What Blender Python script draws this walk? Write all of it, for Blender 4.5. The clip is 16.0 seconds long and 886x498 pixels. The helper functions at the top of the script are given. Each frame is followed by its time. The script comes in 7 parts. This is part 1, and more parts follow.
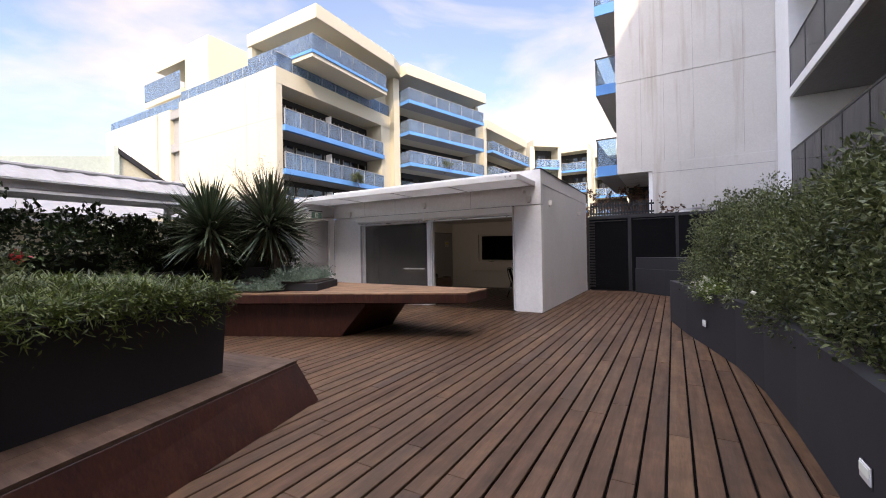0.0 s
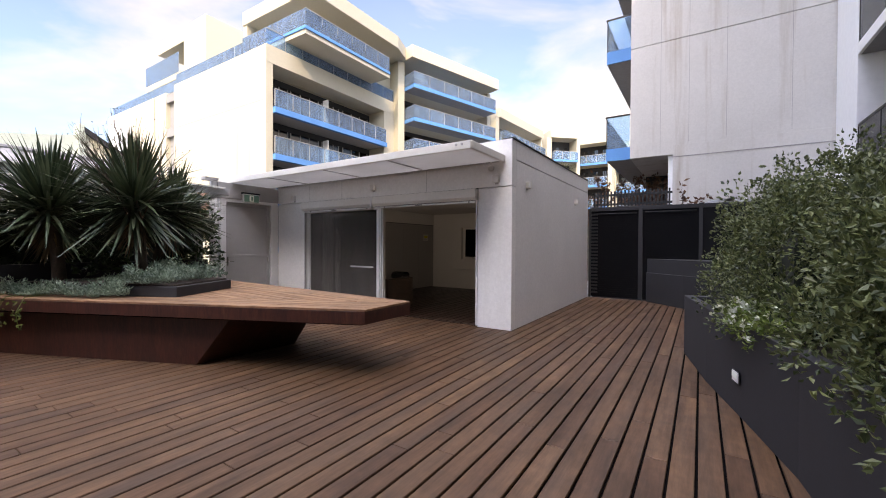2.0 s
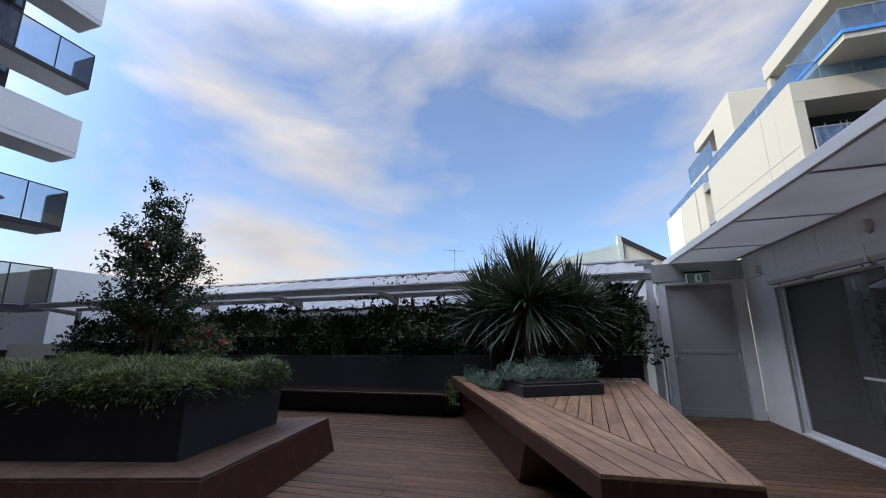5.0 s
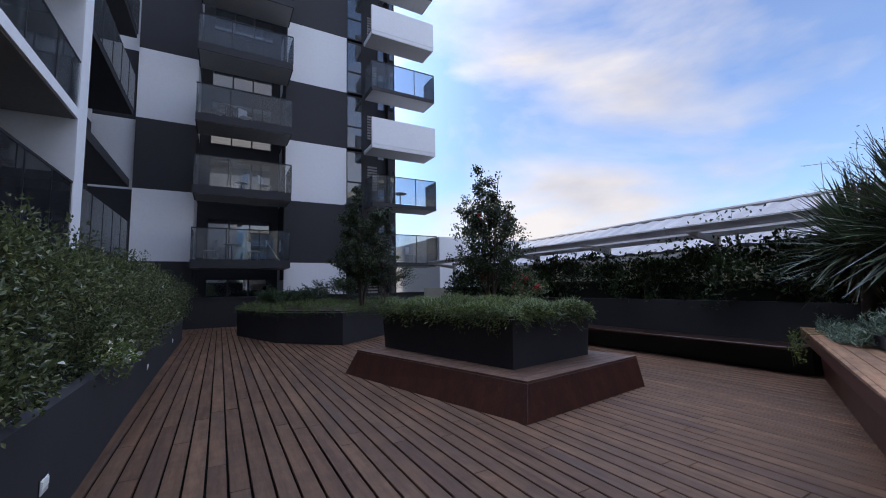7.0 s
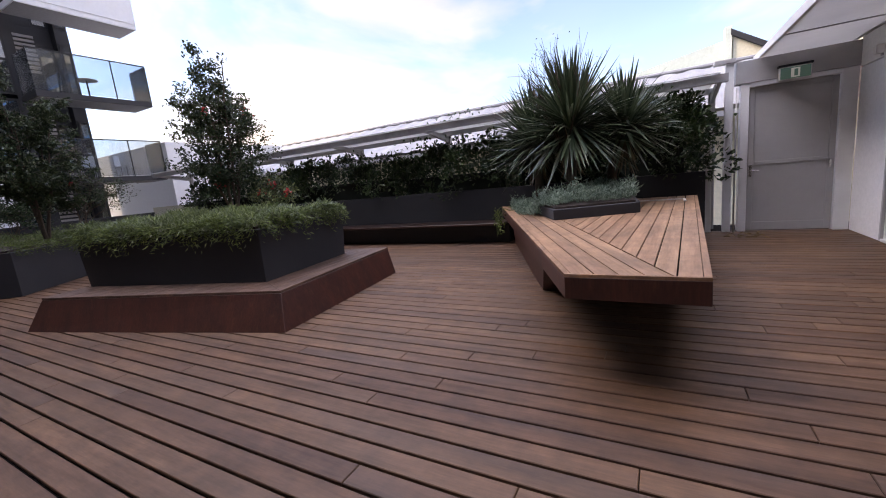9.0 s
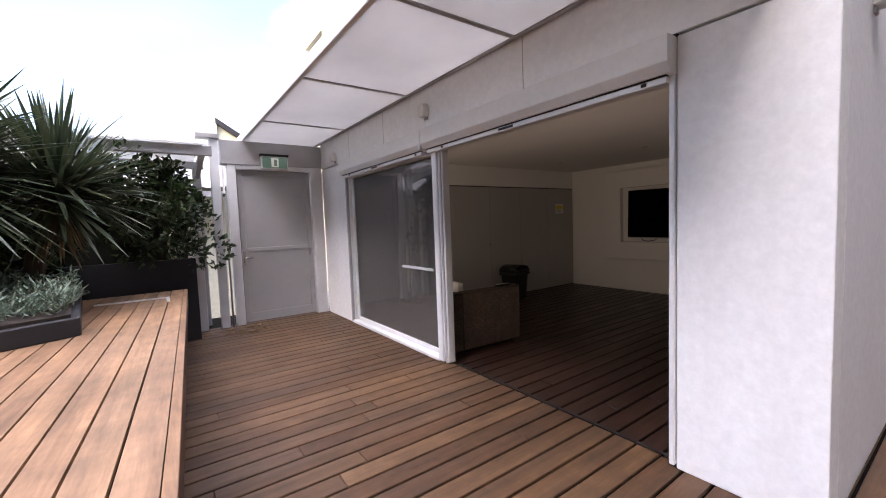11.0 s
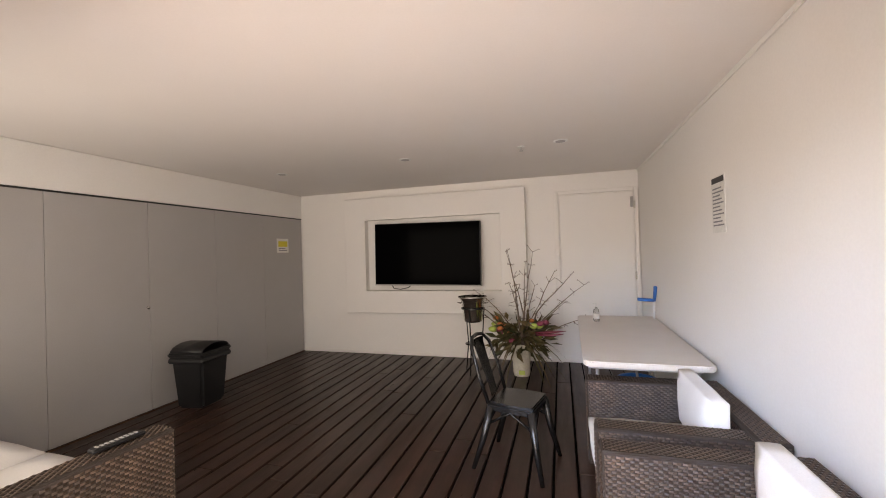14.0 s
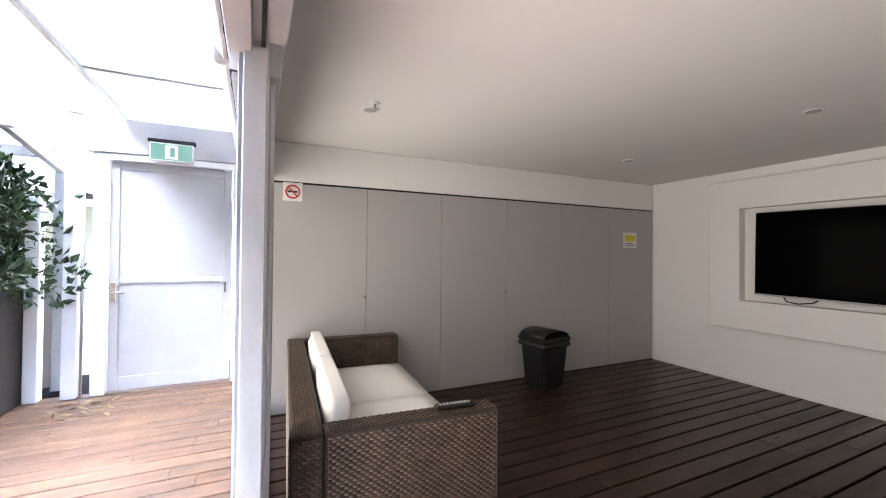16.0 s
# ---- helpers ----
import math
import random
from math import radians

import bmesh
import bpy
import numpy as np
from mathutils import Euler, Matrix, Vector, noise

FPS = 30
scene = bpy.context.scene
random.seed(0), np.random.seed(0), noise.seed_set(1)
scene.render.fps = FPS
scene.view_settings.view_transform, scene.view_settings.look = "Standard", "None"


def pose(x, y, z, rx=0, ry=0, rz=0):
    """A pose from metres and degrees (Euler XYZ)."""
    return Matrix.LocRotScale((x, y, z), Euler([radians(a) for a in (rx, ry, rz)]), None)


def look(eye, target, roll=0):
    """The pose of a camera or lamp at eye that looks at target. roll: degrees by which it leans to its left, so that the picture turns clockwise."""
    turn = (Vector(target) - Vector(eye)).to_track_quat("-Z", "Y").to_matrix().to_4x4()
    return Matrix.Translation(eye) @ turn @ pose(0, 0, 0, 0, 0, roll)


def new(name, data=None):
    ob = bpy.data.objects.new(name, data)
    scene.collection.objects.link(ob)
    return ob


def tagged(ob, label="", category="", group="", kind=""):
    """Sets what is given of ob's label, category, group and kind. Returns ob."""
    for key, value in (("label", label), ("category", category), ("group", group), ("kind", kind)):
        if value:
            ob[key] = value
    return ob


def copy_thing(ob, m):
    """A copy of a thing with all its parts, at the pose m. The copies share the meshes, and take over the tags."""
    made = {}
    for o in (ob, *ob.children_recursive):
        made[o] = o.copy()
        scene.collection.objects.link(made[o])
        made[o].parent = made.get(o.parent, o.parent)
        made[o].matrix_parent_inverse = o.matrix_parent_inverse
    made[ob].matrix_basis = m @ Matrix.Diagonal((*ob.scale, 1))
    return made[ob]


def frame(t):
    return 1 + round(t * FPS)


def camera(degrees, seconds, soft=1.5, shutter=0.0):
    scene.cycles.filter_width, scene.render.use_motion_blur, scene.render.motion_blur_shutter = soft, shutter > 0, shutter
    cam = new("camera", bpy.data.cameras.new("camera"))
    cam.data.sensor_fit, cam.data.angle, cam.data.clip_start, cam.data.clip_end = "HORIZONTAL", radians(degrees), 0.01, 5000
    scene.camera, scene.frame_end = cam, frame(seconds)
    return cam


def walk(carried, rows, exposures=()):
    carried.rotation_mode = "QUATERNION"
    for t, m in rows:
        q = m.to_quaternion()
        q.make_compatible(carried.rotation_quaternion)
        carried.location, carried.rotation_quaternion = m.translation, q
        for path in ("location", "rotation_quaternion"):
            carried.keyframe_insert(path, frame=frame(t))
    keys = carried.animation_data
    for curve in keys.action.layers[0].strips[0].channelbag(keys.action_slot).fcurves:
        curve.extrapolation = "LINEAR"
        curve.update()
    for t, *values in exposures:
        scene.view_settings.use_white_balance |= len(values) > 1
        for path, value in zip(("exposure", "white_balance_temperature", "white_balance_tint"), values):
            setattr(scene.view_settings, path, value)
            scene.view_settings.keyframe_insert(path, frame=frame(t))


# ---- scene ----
cam = camera(96.2, 16.0, soft=1.0)
PATH = [
    (0, (-0.063, 0.057, 1.467), (-1.067, 1.787, 1.472), -1.0),
    (0.5, (-0.058, 0.711, 1.482), (-1.042, 2.452, 1.468), -1.3),
    (1, (-0.056, 1.37, 1.464), (-1.057, 3.101, 1.421), -1.3),
    (1.5, (-0.007, 2.029, 1.456), (-1.033, 3.745, 1.406), -0.7),
    (2, (0.039, 2.688, 1.468), (-1.049, 4.367, 1.445), 0.3),
    (2.5, (0.034, 3.312, 1.487), (-1.185, 4.898, 1.495), 1.1),
    (3, (0.032, 3.869, 1.5), (-1.362, 5.303, 1.527), 1.2),
    (3.5, (-0.057, 4.424, 1.505), (-1.647, 5.636, 1.558), 1.0),
    (4, (-0.146, 4.914, 1.513), (-1.95, 5.77, 1.633), 0.5),
    (4.5, (-0.317, 5.312, 1.484), (-2.282, 5.599, 1.730), -0.6),
    (5, (-0.385, 5.645, 1.527), (-2.26, 5.097, 1.954), -0.8),
    (5.2, (-0.394, 5.796, 1.546), (-2.126, 4.926, 2.04), -1.4),
    (7.3, (-0.159, 6.315, 1.491), (-1.111, 4.561, 1.623), -1.1),
    (7.5, (-0.152, 6.327, 1.477), (-1.113, 4.574, 1.534), -1.0),
    (8, (-0.139, 6.335, 1.465), (-1.18, 4.632, 1.327), -2.2),
    (8.5, (-0.167, 6.348, 1.435), (-1.419, 4.822, 1.113), -4.3),
    (9, (-0.473, 6.315, 1.425), (-2.195, 5.357, 1.082), -5.7),
    (9.2, (-0.665, 6.313, 1.408), (-2.533, 5.661, 1.112), -4.9),
    (9.5, (-0.869, 6.329, 1.45), (-2.841, 6.111, 1.195), -4.2),
    (9.7, (-1.069, 6.326, 1.472), (-3.052, 6.37, 1.218), -3.5),
    (10, (-1.332, 6.308, 1.488), (-3.285, 6.698, 1.301), -3.3),
    (10.2, (-1.52, 6.326, 1.483), (-3.428, 6.901, 1.313), -2.8),
    (12.3, (-3.356, 7.374, 1.521), (-4.337, 9.115, 1.443), -3.5),
    (12.5, (-3.522, 7.498, 1.523), (-4.397, 9.295, 1.458), -3.5),
    (13, (-3.724, 7.892, 1.501), (-4.4, 9.774, 1.448), -3.4),
    (13.5, (-3.783, 8.285, 1.533), (-4.33, 10.208, 1.49), -3.0),
    (14, (-3.801, 8.662, 1.512), (-4.368, 10.58, 1.531), -1.8),
    (14.5, (-3.832, 8.898, 1.482), (-4.677, 10.708, 1.586), -0.0),
    (15, (-3.878, 9.016, 1.492), (-5.05, 10.632, 1.614), 1.1),
    (15.5, (-3.913, 9.041, 1.505), (-5.405, 10.371, 1.581), 1.1),
    (16, (-3.925, 9.034, 1.475), (-5.735, 9.884, 1.502), 0.5),
]
# stops and white balance as the clip's camera adapts: open deck, bright sky, then the dim room
EXPOSURES = [(0.0, 1.45, 8900, 17), (2.0, 1.55, 8900, 17), (3.0, 1.42, 8800, 17), (3.5, 1.27, 8600, 17), (4.1, 1.18, 7900, 15), (4.5, 1.05, 7200, 12), (5.0, 0.68, 6900, 10), (7.3, 0.90, 6700, 14), (8.0, 1.15, 7000, 17), (8.8, 1.55, 8200, 21), (9.2, 1.52, 8200, 22), (9.5, 1.42, 7500, 21), (10.2, 1.80, 8100, 21),
             (12.3, 3.10, 8700, 14), (13.0, 3.85, 7700, 13), (13.8, 4.75, 7700, 13), (14.6, 5.05, 8000, 13), (15.0, 5.15, 7000, 10), (15.5, 5.2, 6800, 9), (16.0, 4.78, 6800, 9)]
walk(cam, [(t, look(eye, target, roll)) for t, eye, target, roll in PATH], EXPOSURES)

# ---- world, sun ----
SUN_ELEV, SUN_AZ = 37.0, 154.0          # degrees; azimuth clockwise from +y
world = bpy.data.worlds.new("sky")
scene.world = world
world.use_nodes = True
wt = world.node_tree
wt.nodes.clear()
w_out = wt.nodes.new("ShaderNodeOutputWorld")
w_bg = wt.nodes.new("ShaderNodeBackground")
w_sky = wt.nodes.new("ShaderNodeTexSky")
w_sky.sky_type, w_sky.sun_disc = "NISHITA", False
w_sky.sun_elevation, w_sky.sun_rotation = radians(SUN_ELEV), radians(SUN_AZ)
w_sky.dust_density = 0.6
w_tc = wt.nodes.new("ShaderNodeTexCoord")
w_sep = wt.nodes.new("ShaderNodeSeparateXYZ")
w_n = wt.nodes.new("ShaderNodeTexNoise")
w_n.inputs["Scale"].default_value, w_n.inputs["Detail"].default_value = 1.05, 8.0
w_n.inputs["Roughness"].default_value, w_n.inputs["Distortion"].default_value = 0.52, 0.35
w_map = wt.nodes.new("ShaderNodeMapping")
w_map.inputs["Location"].default_value = (3.1, 1.7, 0.0)
w_map.inputs["Scale"].default_value = (1.7, 1.9, 4.6)
w_ramp = wt.nodes.new("ShaderNodeValToRGB")
w_ramp.color_ramp.elements[0].position, w_ramp.color_ramp.elements[1].position = 0.43, 0.66
w_ramp.color_ramp.elements[0].color, w_ramp.color_ramp.elements[1].color = (0.12, 0.12, 0.12, 1), (1, 1, 1, 1)
w_n2 = wt.nodes.new("ShaderNodeTexNoise")
w_n2.inputs["Scale"].default_value, w_n2.inputs["Detail"].default_value = 1.6, 5.0
w_cr = wt.nodes.new("ShaderNodeValToRGB")
w_cr.color_ramp.elements[0].position, w_cr.color_ramp.elements[1].position = 0.3, 0.62
w_cr.color_ramp.elements[0].color, w_cr.color_ramp.elements[1].color = (6.0, 6.2, 7.1, 1), (8.7, 8.6, 8.8, 1)
w_mix = wt.nodes.new("ShaderNodeMix")
w_mix.data_type = "RGBA"
w_gain = wt.nodes.new("ShaderNodeMix")
w_gain.data_type, w_gain.blend_type = "RGBA", "MULTIPLY"
w_gain.inputs[0].default_value = 1.0
w_gain.inputs[7].default_value = (1.45, 1.87, 2.45, 1)
w_zen = wt.nodes.new("ShaderNodeMapRange")          # the overcast dome is brighter overhead
w_zen.interpolation_type = "SMOOTHSTEP"
w_zen.inputs["From Min"].default_value, w_zen.inputs["From Max"].default_value = 0.60, 0.86
w_zen.inputs["To Min"].default_value, w_zen.inputs["To Max"].default_value = 0.49, 2.15
w_mul = wt.nodes.new("ShaderNodeVectorMath")
w_mul.operation = "SCALE"
wt.links.new(w_sep.outputs["Z"], w_zen.inputs["Value"])
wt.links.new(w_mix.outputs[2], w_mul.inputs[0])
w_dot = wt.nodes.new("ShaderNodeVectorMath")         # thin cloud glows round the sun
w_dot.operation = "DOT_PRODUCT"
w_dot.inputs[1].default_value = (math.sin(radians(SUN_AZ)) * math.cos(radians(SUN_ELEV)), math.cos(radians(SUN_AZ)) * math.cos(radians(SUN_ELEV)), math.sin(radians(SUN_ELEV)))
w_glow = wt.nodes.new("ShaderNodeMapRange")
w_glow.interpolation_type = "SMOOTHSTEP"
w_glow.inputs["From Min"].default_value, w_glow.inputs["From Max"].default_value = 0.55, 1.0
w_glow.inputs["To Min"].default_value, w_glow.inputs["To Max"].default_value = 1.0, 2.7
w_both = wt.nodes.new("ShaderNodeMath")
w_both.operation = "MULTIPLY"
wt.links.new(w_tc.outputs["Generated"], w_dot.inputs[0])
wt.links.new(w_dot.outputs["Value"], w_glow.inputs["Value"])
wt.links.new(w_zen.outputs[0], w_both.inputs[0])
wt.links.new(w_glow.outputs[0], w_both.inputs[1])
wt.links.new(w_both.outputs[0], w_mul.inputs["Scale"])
for a, b in ((w_tc.outputs["Generated"], w_sep.inputs[0]), 
             (w_tc.outputs["Generated"], w_map.inputs[0]), (w_map.outputs[0], w_n.inputs["Vector"]), (w_map.outputs[0], w_n2.inputs["Vector"]),
             (w_n.outputs["Fac"], w_ramp.inputs[0]), (w_n2.outputs["Fac"], w_cr.inputs[0]), (w_ramp.outputs[0], w_mix.inputs[0]),
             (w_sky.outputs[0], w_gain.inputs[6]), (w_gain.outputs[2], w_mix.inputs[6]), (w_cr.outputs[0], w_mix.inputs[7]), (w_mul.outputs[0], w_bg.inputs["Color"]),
             (w_bg.outputs[0], w_out.inputs[0])):
    wt.links.new(a, b)
w_bg.inputs["Strength"].default_value = 0.12
sun = new("sun", bpy.data.lights.new("sun", "SUN"))
sun.data.energy, sun.data.angle, sun.data.color = 1.4, radians(0.6), (1.0, 0.93, 0.80)
sd = Vector((math.sin(radians(SUN_AZ)) * math.cos(radians(SUN_ELEV)), math.cos(radians(SUN_AZ)) * math.cos(radians(SUN_ELEV)), math.sin(radians(SUN_ELEV))))
sun.matrix_world = look(sd * 60, (0, 0, 0))
# added area lamps that boost the sky light in the doorway and glazed leaf
for x0, x1, watts in ((-5.50, -3.36, 1.45), (-7.88, -5.82, 1.4)):
    lamp = new("opening_fill", bpy.data.lights.new("opening_fill", "AREA"))
    lamp.data.shape, lamp.data.size, lamp.data.size_y, lamp.data.energy, lamp.data.color = "RECTANGLE", x1 - x0, 2.05, watts, (1.0, 0.95, 0.92)
    lamp.data.spread = radians(150)
    lamp.matrix_world = look(((x0 + x1) / 2, 9.148, 1.13), ((x0 + x1) / 2, 12.0, 1.13))


# ---- materials ----
def node_mat(name):
    m = bpy.data.materials.new(name)
    m.use_nodes = True
    t = m.node_tree
    return m, t, t.nodes["Principled BSDF"], t.nodes["Material Output"]


def add(t, kind, **sockets):
    n = t.nodes.new(kind)
    for k, v in sockets.items():
        n.inputs[k.replace("_", " ")].default_value = v
    return n


def ramp(t, fac, p0, c0, p1, c1):
    r = t.nodes.new("ShaderNodeValToRGB")
    e = r.color_ramp.elements
    e[0].position, e[1].position = p0, p1
    e[0].color, e[1].color = (*c0, 1), (*c1, 1)
    t.links.new(fac, r.inputs[0])
    return r.outputs[0]


def mixc(t, fac, a, b, mode="MIX"):
    n = t.nodes.new("ShaderNodeMix")
    n.data_type, n.blend_type = "RGBA", mode
    for v, i in ((fac, 0), (a, 6), (b, 7)):
        if isinstance(v, (int, float)):
            n.inputs[i].default_value = v
        elif isinstance(v, tuple):
            n.inputs[i].default_value = (*v, 1)
        else:
            t.links.new(v, n.inputs[i])
    return n.outputs[2]


def bumped(t, bs, height, strength, dist):
    b = add(t, "ShaderNodeBump", Strength=strength, Distance=dist)
    t.links.new(height, b.inputs["Height"])
    t.links.new(b.outputs[0], bs.inputs["Normal"])


def coords(t, scale=(1, 1, 1), shuffle=False):
    c = t.nodes.new("ShaderNodeTexCoord")
    mp = add(t, "ShaderNodeMapping", Scale=scale)
    t.links.new(c.outputs["Object"], mp.inputs["Vector"])
    if shuffle:
        o = t.nodes.new("ShaderNodeObjectInfo")
        g = t.nodes.new("ShaderNodeNewGeometry")
        s = t.nodes.new("ShaderNodeMath")
        s.operation = "ADD"
        t.links.new(o.outputs["Random"], s.inputs[0])
        t.links.new(g.outputs["Random Per Island"], s.inputs[1])
        f = t.nodes.new("ShaderNodeMath")
        f.operation = "FRACT"
        t.links.new(s.outputs[0], f.inputs[0])
        k = t.nodes.new("ShaderNodeMath")
        k.operation, k.inputs[1].default_value = "MULTIPLY", 57.0
        t.links.new(f.outputs[0], k.inputs[0])
        cb = t.nodes.new("ShaderNodeCombineXYZ")
        for i in range(3):
            t.links.new(k.outputs[0], cb.inputs[i])
        t.links.new(cb.outputs[0], mp.inputs["Location"])
        return mp.outputs[0], f.outputs[0]
    return mp.outputs[0], None


def surface(name, c, c2=None, rough=0.6, metal=0.0, big=0.8, small=30.0, grain=0.12, bump=0.15, dist=0.003, spec=0.5, stretch=(1, 1, 1), dirt=None, dirt_at=(0.55, 0.75)):
    """Two scales of variation: broad stains between c and c2, fine grain in colour and relief."""
    m, t, bs, _ = node_mat(name)
    v, _ = coords(t, stretch)
    n1 = add(t, "ShaderNodeTexNoise", Scale=big, Detail=5.0, Roughness=0.6)
    n2 = add(t, "ShaderNodeTexNoise", Scale=small, Detail=4.0, Roughness=0.65)
    for n in (n1, n2):
        t.links.new(v, n.inputs["Vector"])
    c2 = c2 or tuple(x * 0.82 for x in c)
    col = ramp(t, n1.outputs["Fac"], 0.32, c2, 0.66, c)
    lo, hi = (1 - grain,) * 3, (1 + grain * 0.4,) * 3
    col = mixc(t, 1.0, col, ramp(t, n2.outputs["Fac"], 0.3, lo, 0.7, hi), "MULTIPLY")
    if dirt:
        n3 = add(t, "ShaderNodeTexNoise", Scale=big * 3.1, Detail=8.0, Roughness=0.7)
        t.links.new(v, n3.inputs["Vector"])
        col = mixc(t, ramp(t, n3.outputs["Fac"], dirt_at[0], (0, 0, 0), dirt_at[1], (0.55, 0.55, 0.55)), col, dirt)
    t.links.new(col, bs.inputs["Base Color"])
    bs.inputs["Roughness"].default_value, bs.inputs["Metallic"].default_value = rough, metal
    bs.inputs["Specular IOR Level"].default_value = spec
    if bump:
        bumped(t, bs, n2.outputs["Fac"], bump, dist)
    return m


def wood(name, tones, along, rough=0.55, wear=0.5):
    """Boards: each one its own tone, long grain, grey weathered patches."""
    m, t, bs, _ = node_mat(name)
    sc = [9.0, 9.0, 9.0]
    sc[along] = 0.9
    v, r = coords(t, tuple(sc), True)
    tone = t.nodes.new("ShaderNodeValToRGB")
    e = tone.color_ramp.elements
    while len(e) < len(tones):
        e.new(0.5)
    for i, c in enumerate(tones):
        e[i].position, e[i].color = i / (len(tones) - 1), (*c, 1)
    t.links.new(r, tone.inputs[0])
    n1 = add(t, "ShaderNodeTexNoise", Scale=1.0, Detail=6.0, Roughness=0.65)
    n2 = add(t, "ShaderNodeTexNoise", Scale=9.0, Detail=5.0, Roughness=0.7)
    n3 = add(t, "ShaderNodeTexNoise", Scale=0.35, Detail=3.0, Roughness=0.6)
    for n in (n1, n2, n3):
        t.links.new(v, n.inputs["Vector"])
    col = mixc(t, 1.0, tone.outputs[0], ramp(t, n1.outputs["Fac"], 0.3, (0.62, 0.60, 0.59), 0.68, (1.24, 1.20, 1.16)), "MULTIPLY")
    col = mixc(t, 1.0, col, ramp(t, n2.outputs["Fac"], 0.3, (0.80, 0.79, 0.78), 0.65, (1.08, 1.08, 1.08)), "MULTIPLY")
    geo = t.nodes.new("ShaderNodeNewGeometry")
    for sc_, lo_, hi_ in ((1.1, 0.82, 1.16), (6.5, 0.80, 1.16)):
        np_ = add(t, "ShaderNodeTexNoise", Scale=sc_, Detail=4.0, Roughness=0.6)
        t.links.new(geo.outputs["Position"], np_.inputs["Vector"])
        col = mixc(t, 1.0, col, ramp(t, np_.outputs["Fac"], 0.35, (lo_,) * 3, 0.68, (hi_, hi_ * 0.99, hi_ * 0.98)), "MULTIPLY")
    grey = ramp(t, n3.outputs["Fac"], 0.50, (0, 0, 0), 0.72, (wear, wear, wear))
    col = mixc(t, grey, col, tuple(sum(tones[0]) / 3 * k for k in (1.0, 0.80, 0.66)))
    t.links.new(col, bs.inputs["Base Color"])
    t.links.new(ramp(t, n1.outputs["Fac"], 0.3, (rough + 0.12,) * 3, 0.7, (rough - 0.08,) * 3), bs.inputs["Roughness"])
    bs.inputs["Specular IOR Level"].default_value = 0.35
    bumped(t, bs, n2.outputs["Fac"], 0.25, 0.002)
    return m


def leaf(name, c1, c2, rough=0.45, scale=3.0, back=0.25):
    m, t, bs, out = node_mat(name)
    g = t.nodes.new("ShaderNodeNewGeometry")
    v, _ = coords(t)
    n = add(t, "ShaderNodeTexNoise", Scale=scale, Detail=3.0)
    t.links.new(v, n.inputs["Vector"])
    a = ramp(t, g.outputs["Random Per Island"], 0.0, c1, 1.0, c2)
    col = mixc(t, 1.0, a, ramp(t, n.outputs["Fac"], 0.3, (0.6, 0.62, 0.6), 0.7, (1.25, 1.2, 1.1)), "MULTIPLY")
    t.links.new(col, bs.inputs["Base Color"])
    bs.inputs["Roughness"].default_value = rough
    bs.inputs["Specular IOR Level"].default_value = 0.4
    tr = t.nodes.new("ShaderNodeBsdfTranslucent")
    t.links.new(col, tr.inputs["Color"])
    mx = t.nodes.new("ShaderNodeMixShader")
    mx.inputs[0].default_value = back
    t.links.new(bs.outputs[0], mx.inputs[1])
    t.links.new(tr.outputs[0], mx.inputs[2])
    t.links.new(mx.outputs[0], out.inputs[0])
    return m


def glass(name, tint, rough=0.0, ior=1.5, haze=0.0, hazec=(0.5, 0.5, 0.5), film=(3.0, 3.0, 0.7)):
    """A thin pane: tinted see-through, gloss by Fresnel, optional film of dust."""
    m, t, bs, out = node_mat(name)
    t.nodes.remove(bs)
    tr = t.nodes.new("ShaderNodeBsdfTransparent")
    tr.inputs["Color"].default_value = (*tint, 1)
    gl = t.nodes.new("ShaderNodeBsdfGlossy")
    gl.inputs["Roughness"].default_value = rough
    fr = add(t, "ShaderNodeFresnel", IOR=ior)
    mx = t.nodes.new("ShaderNodeMixShader")
    t.links.new(fr.outputs[0], mx.inputs[0])
    t.links.new(tr.outputs[0], mx.inputs[1])
    t.links.new(gl.outputs[0], mx.inputs[2])
    last = mx.outputs[0]
    if haze:
        v, _ = coords(t, film)
        n = add(t, "ShaderNodeTexNoise", Scale=2.0, Detail=6.0, Roughness=0.6)
        t.links.new(v, n.inputs["Vector"])
        df = t.nodes.new("ShaderNodeBsdfDiffuse")
        df.inputs["Color"].default_value = (*hazec, 1)
        m2 = t.nodes.new("ShaderNodeMixShader")
        t.links.new(ramp(t, n.outputs["Fac"], 0.36, (haze * 0.3,) * 3, 0.66, (haze,) * 3), m2.inputs[0])
        t.links.new(last, m2.inputs[1])
        t.links.new(df.outputs[0], m2.inputs[2])
        last = m2.outputs[0]
    t.links.new(last, out.inputs[0])
    return m


def sheet(name, c, back=0.5):
    """Translucent roofing sheet."""
    m, t, bs, out = node_mat(name)
    v, _ = coords(t)
    n = add(t, "ShaderNodeTexNoise", Scale=1.3, Detail=5.0)
    t.links.new(v, n.inputs["Vector"])
    col = ramp(t, n.outputs["Fac"], 0.3, tuple(x * 0.85 for x in c), 0.7, c)
    t.links.new(col, bs.inputs["Base Color"])
    bs.inputs["Roughness"].default_value = 0.5
    tr = t.nodes.new("ShaderNodeBsdfTranslucent")
    t.links.new(col, tr.inputs["Color"])
    mx = t.nodes.new("ShaderNodeMixShader")
    mx.inputs[0].default_value = back
    t.links.new(bs.outputs[0], mx.inputs[1])
    t.links.new(tr.outputs[0], mx.inputs[2])
    t.links.new(mx.outputs[0], out.inputs[0])
    return m


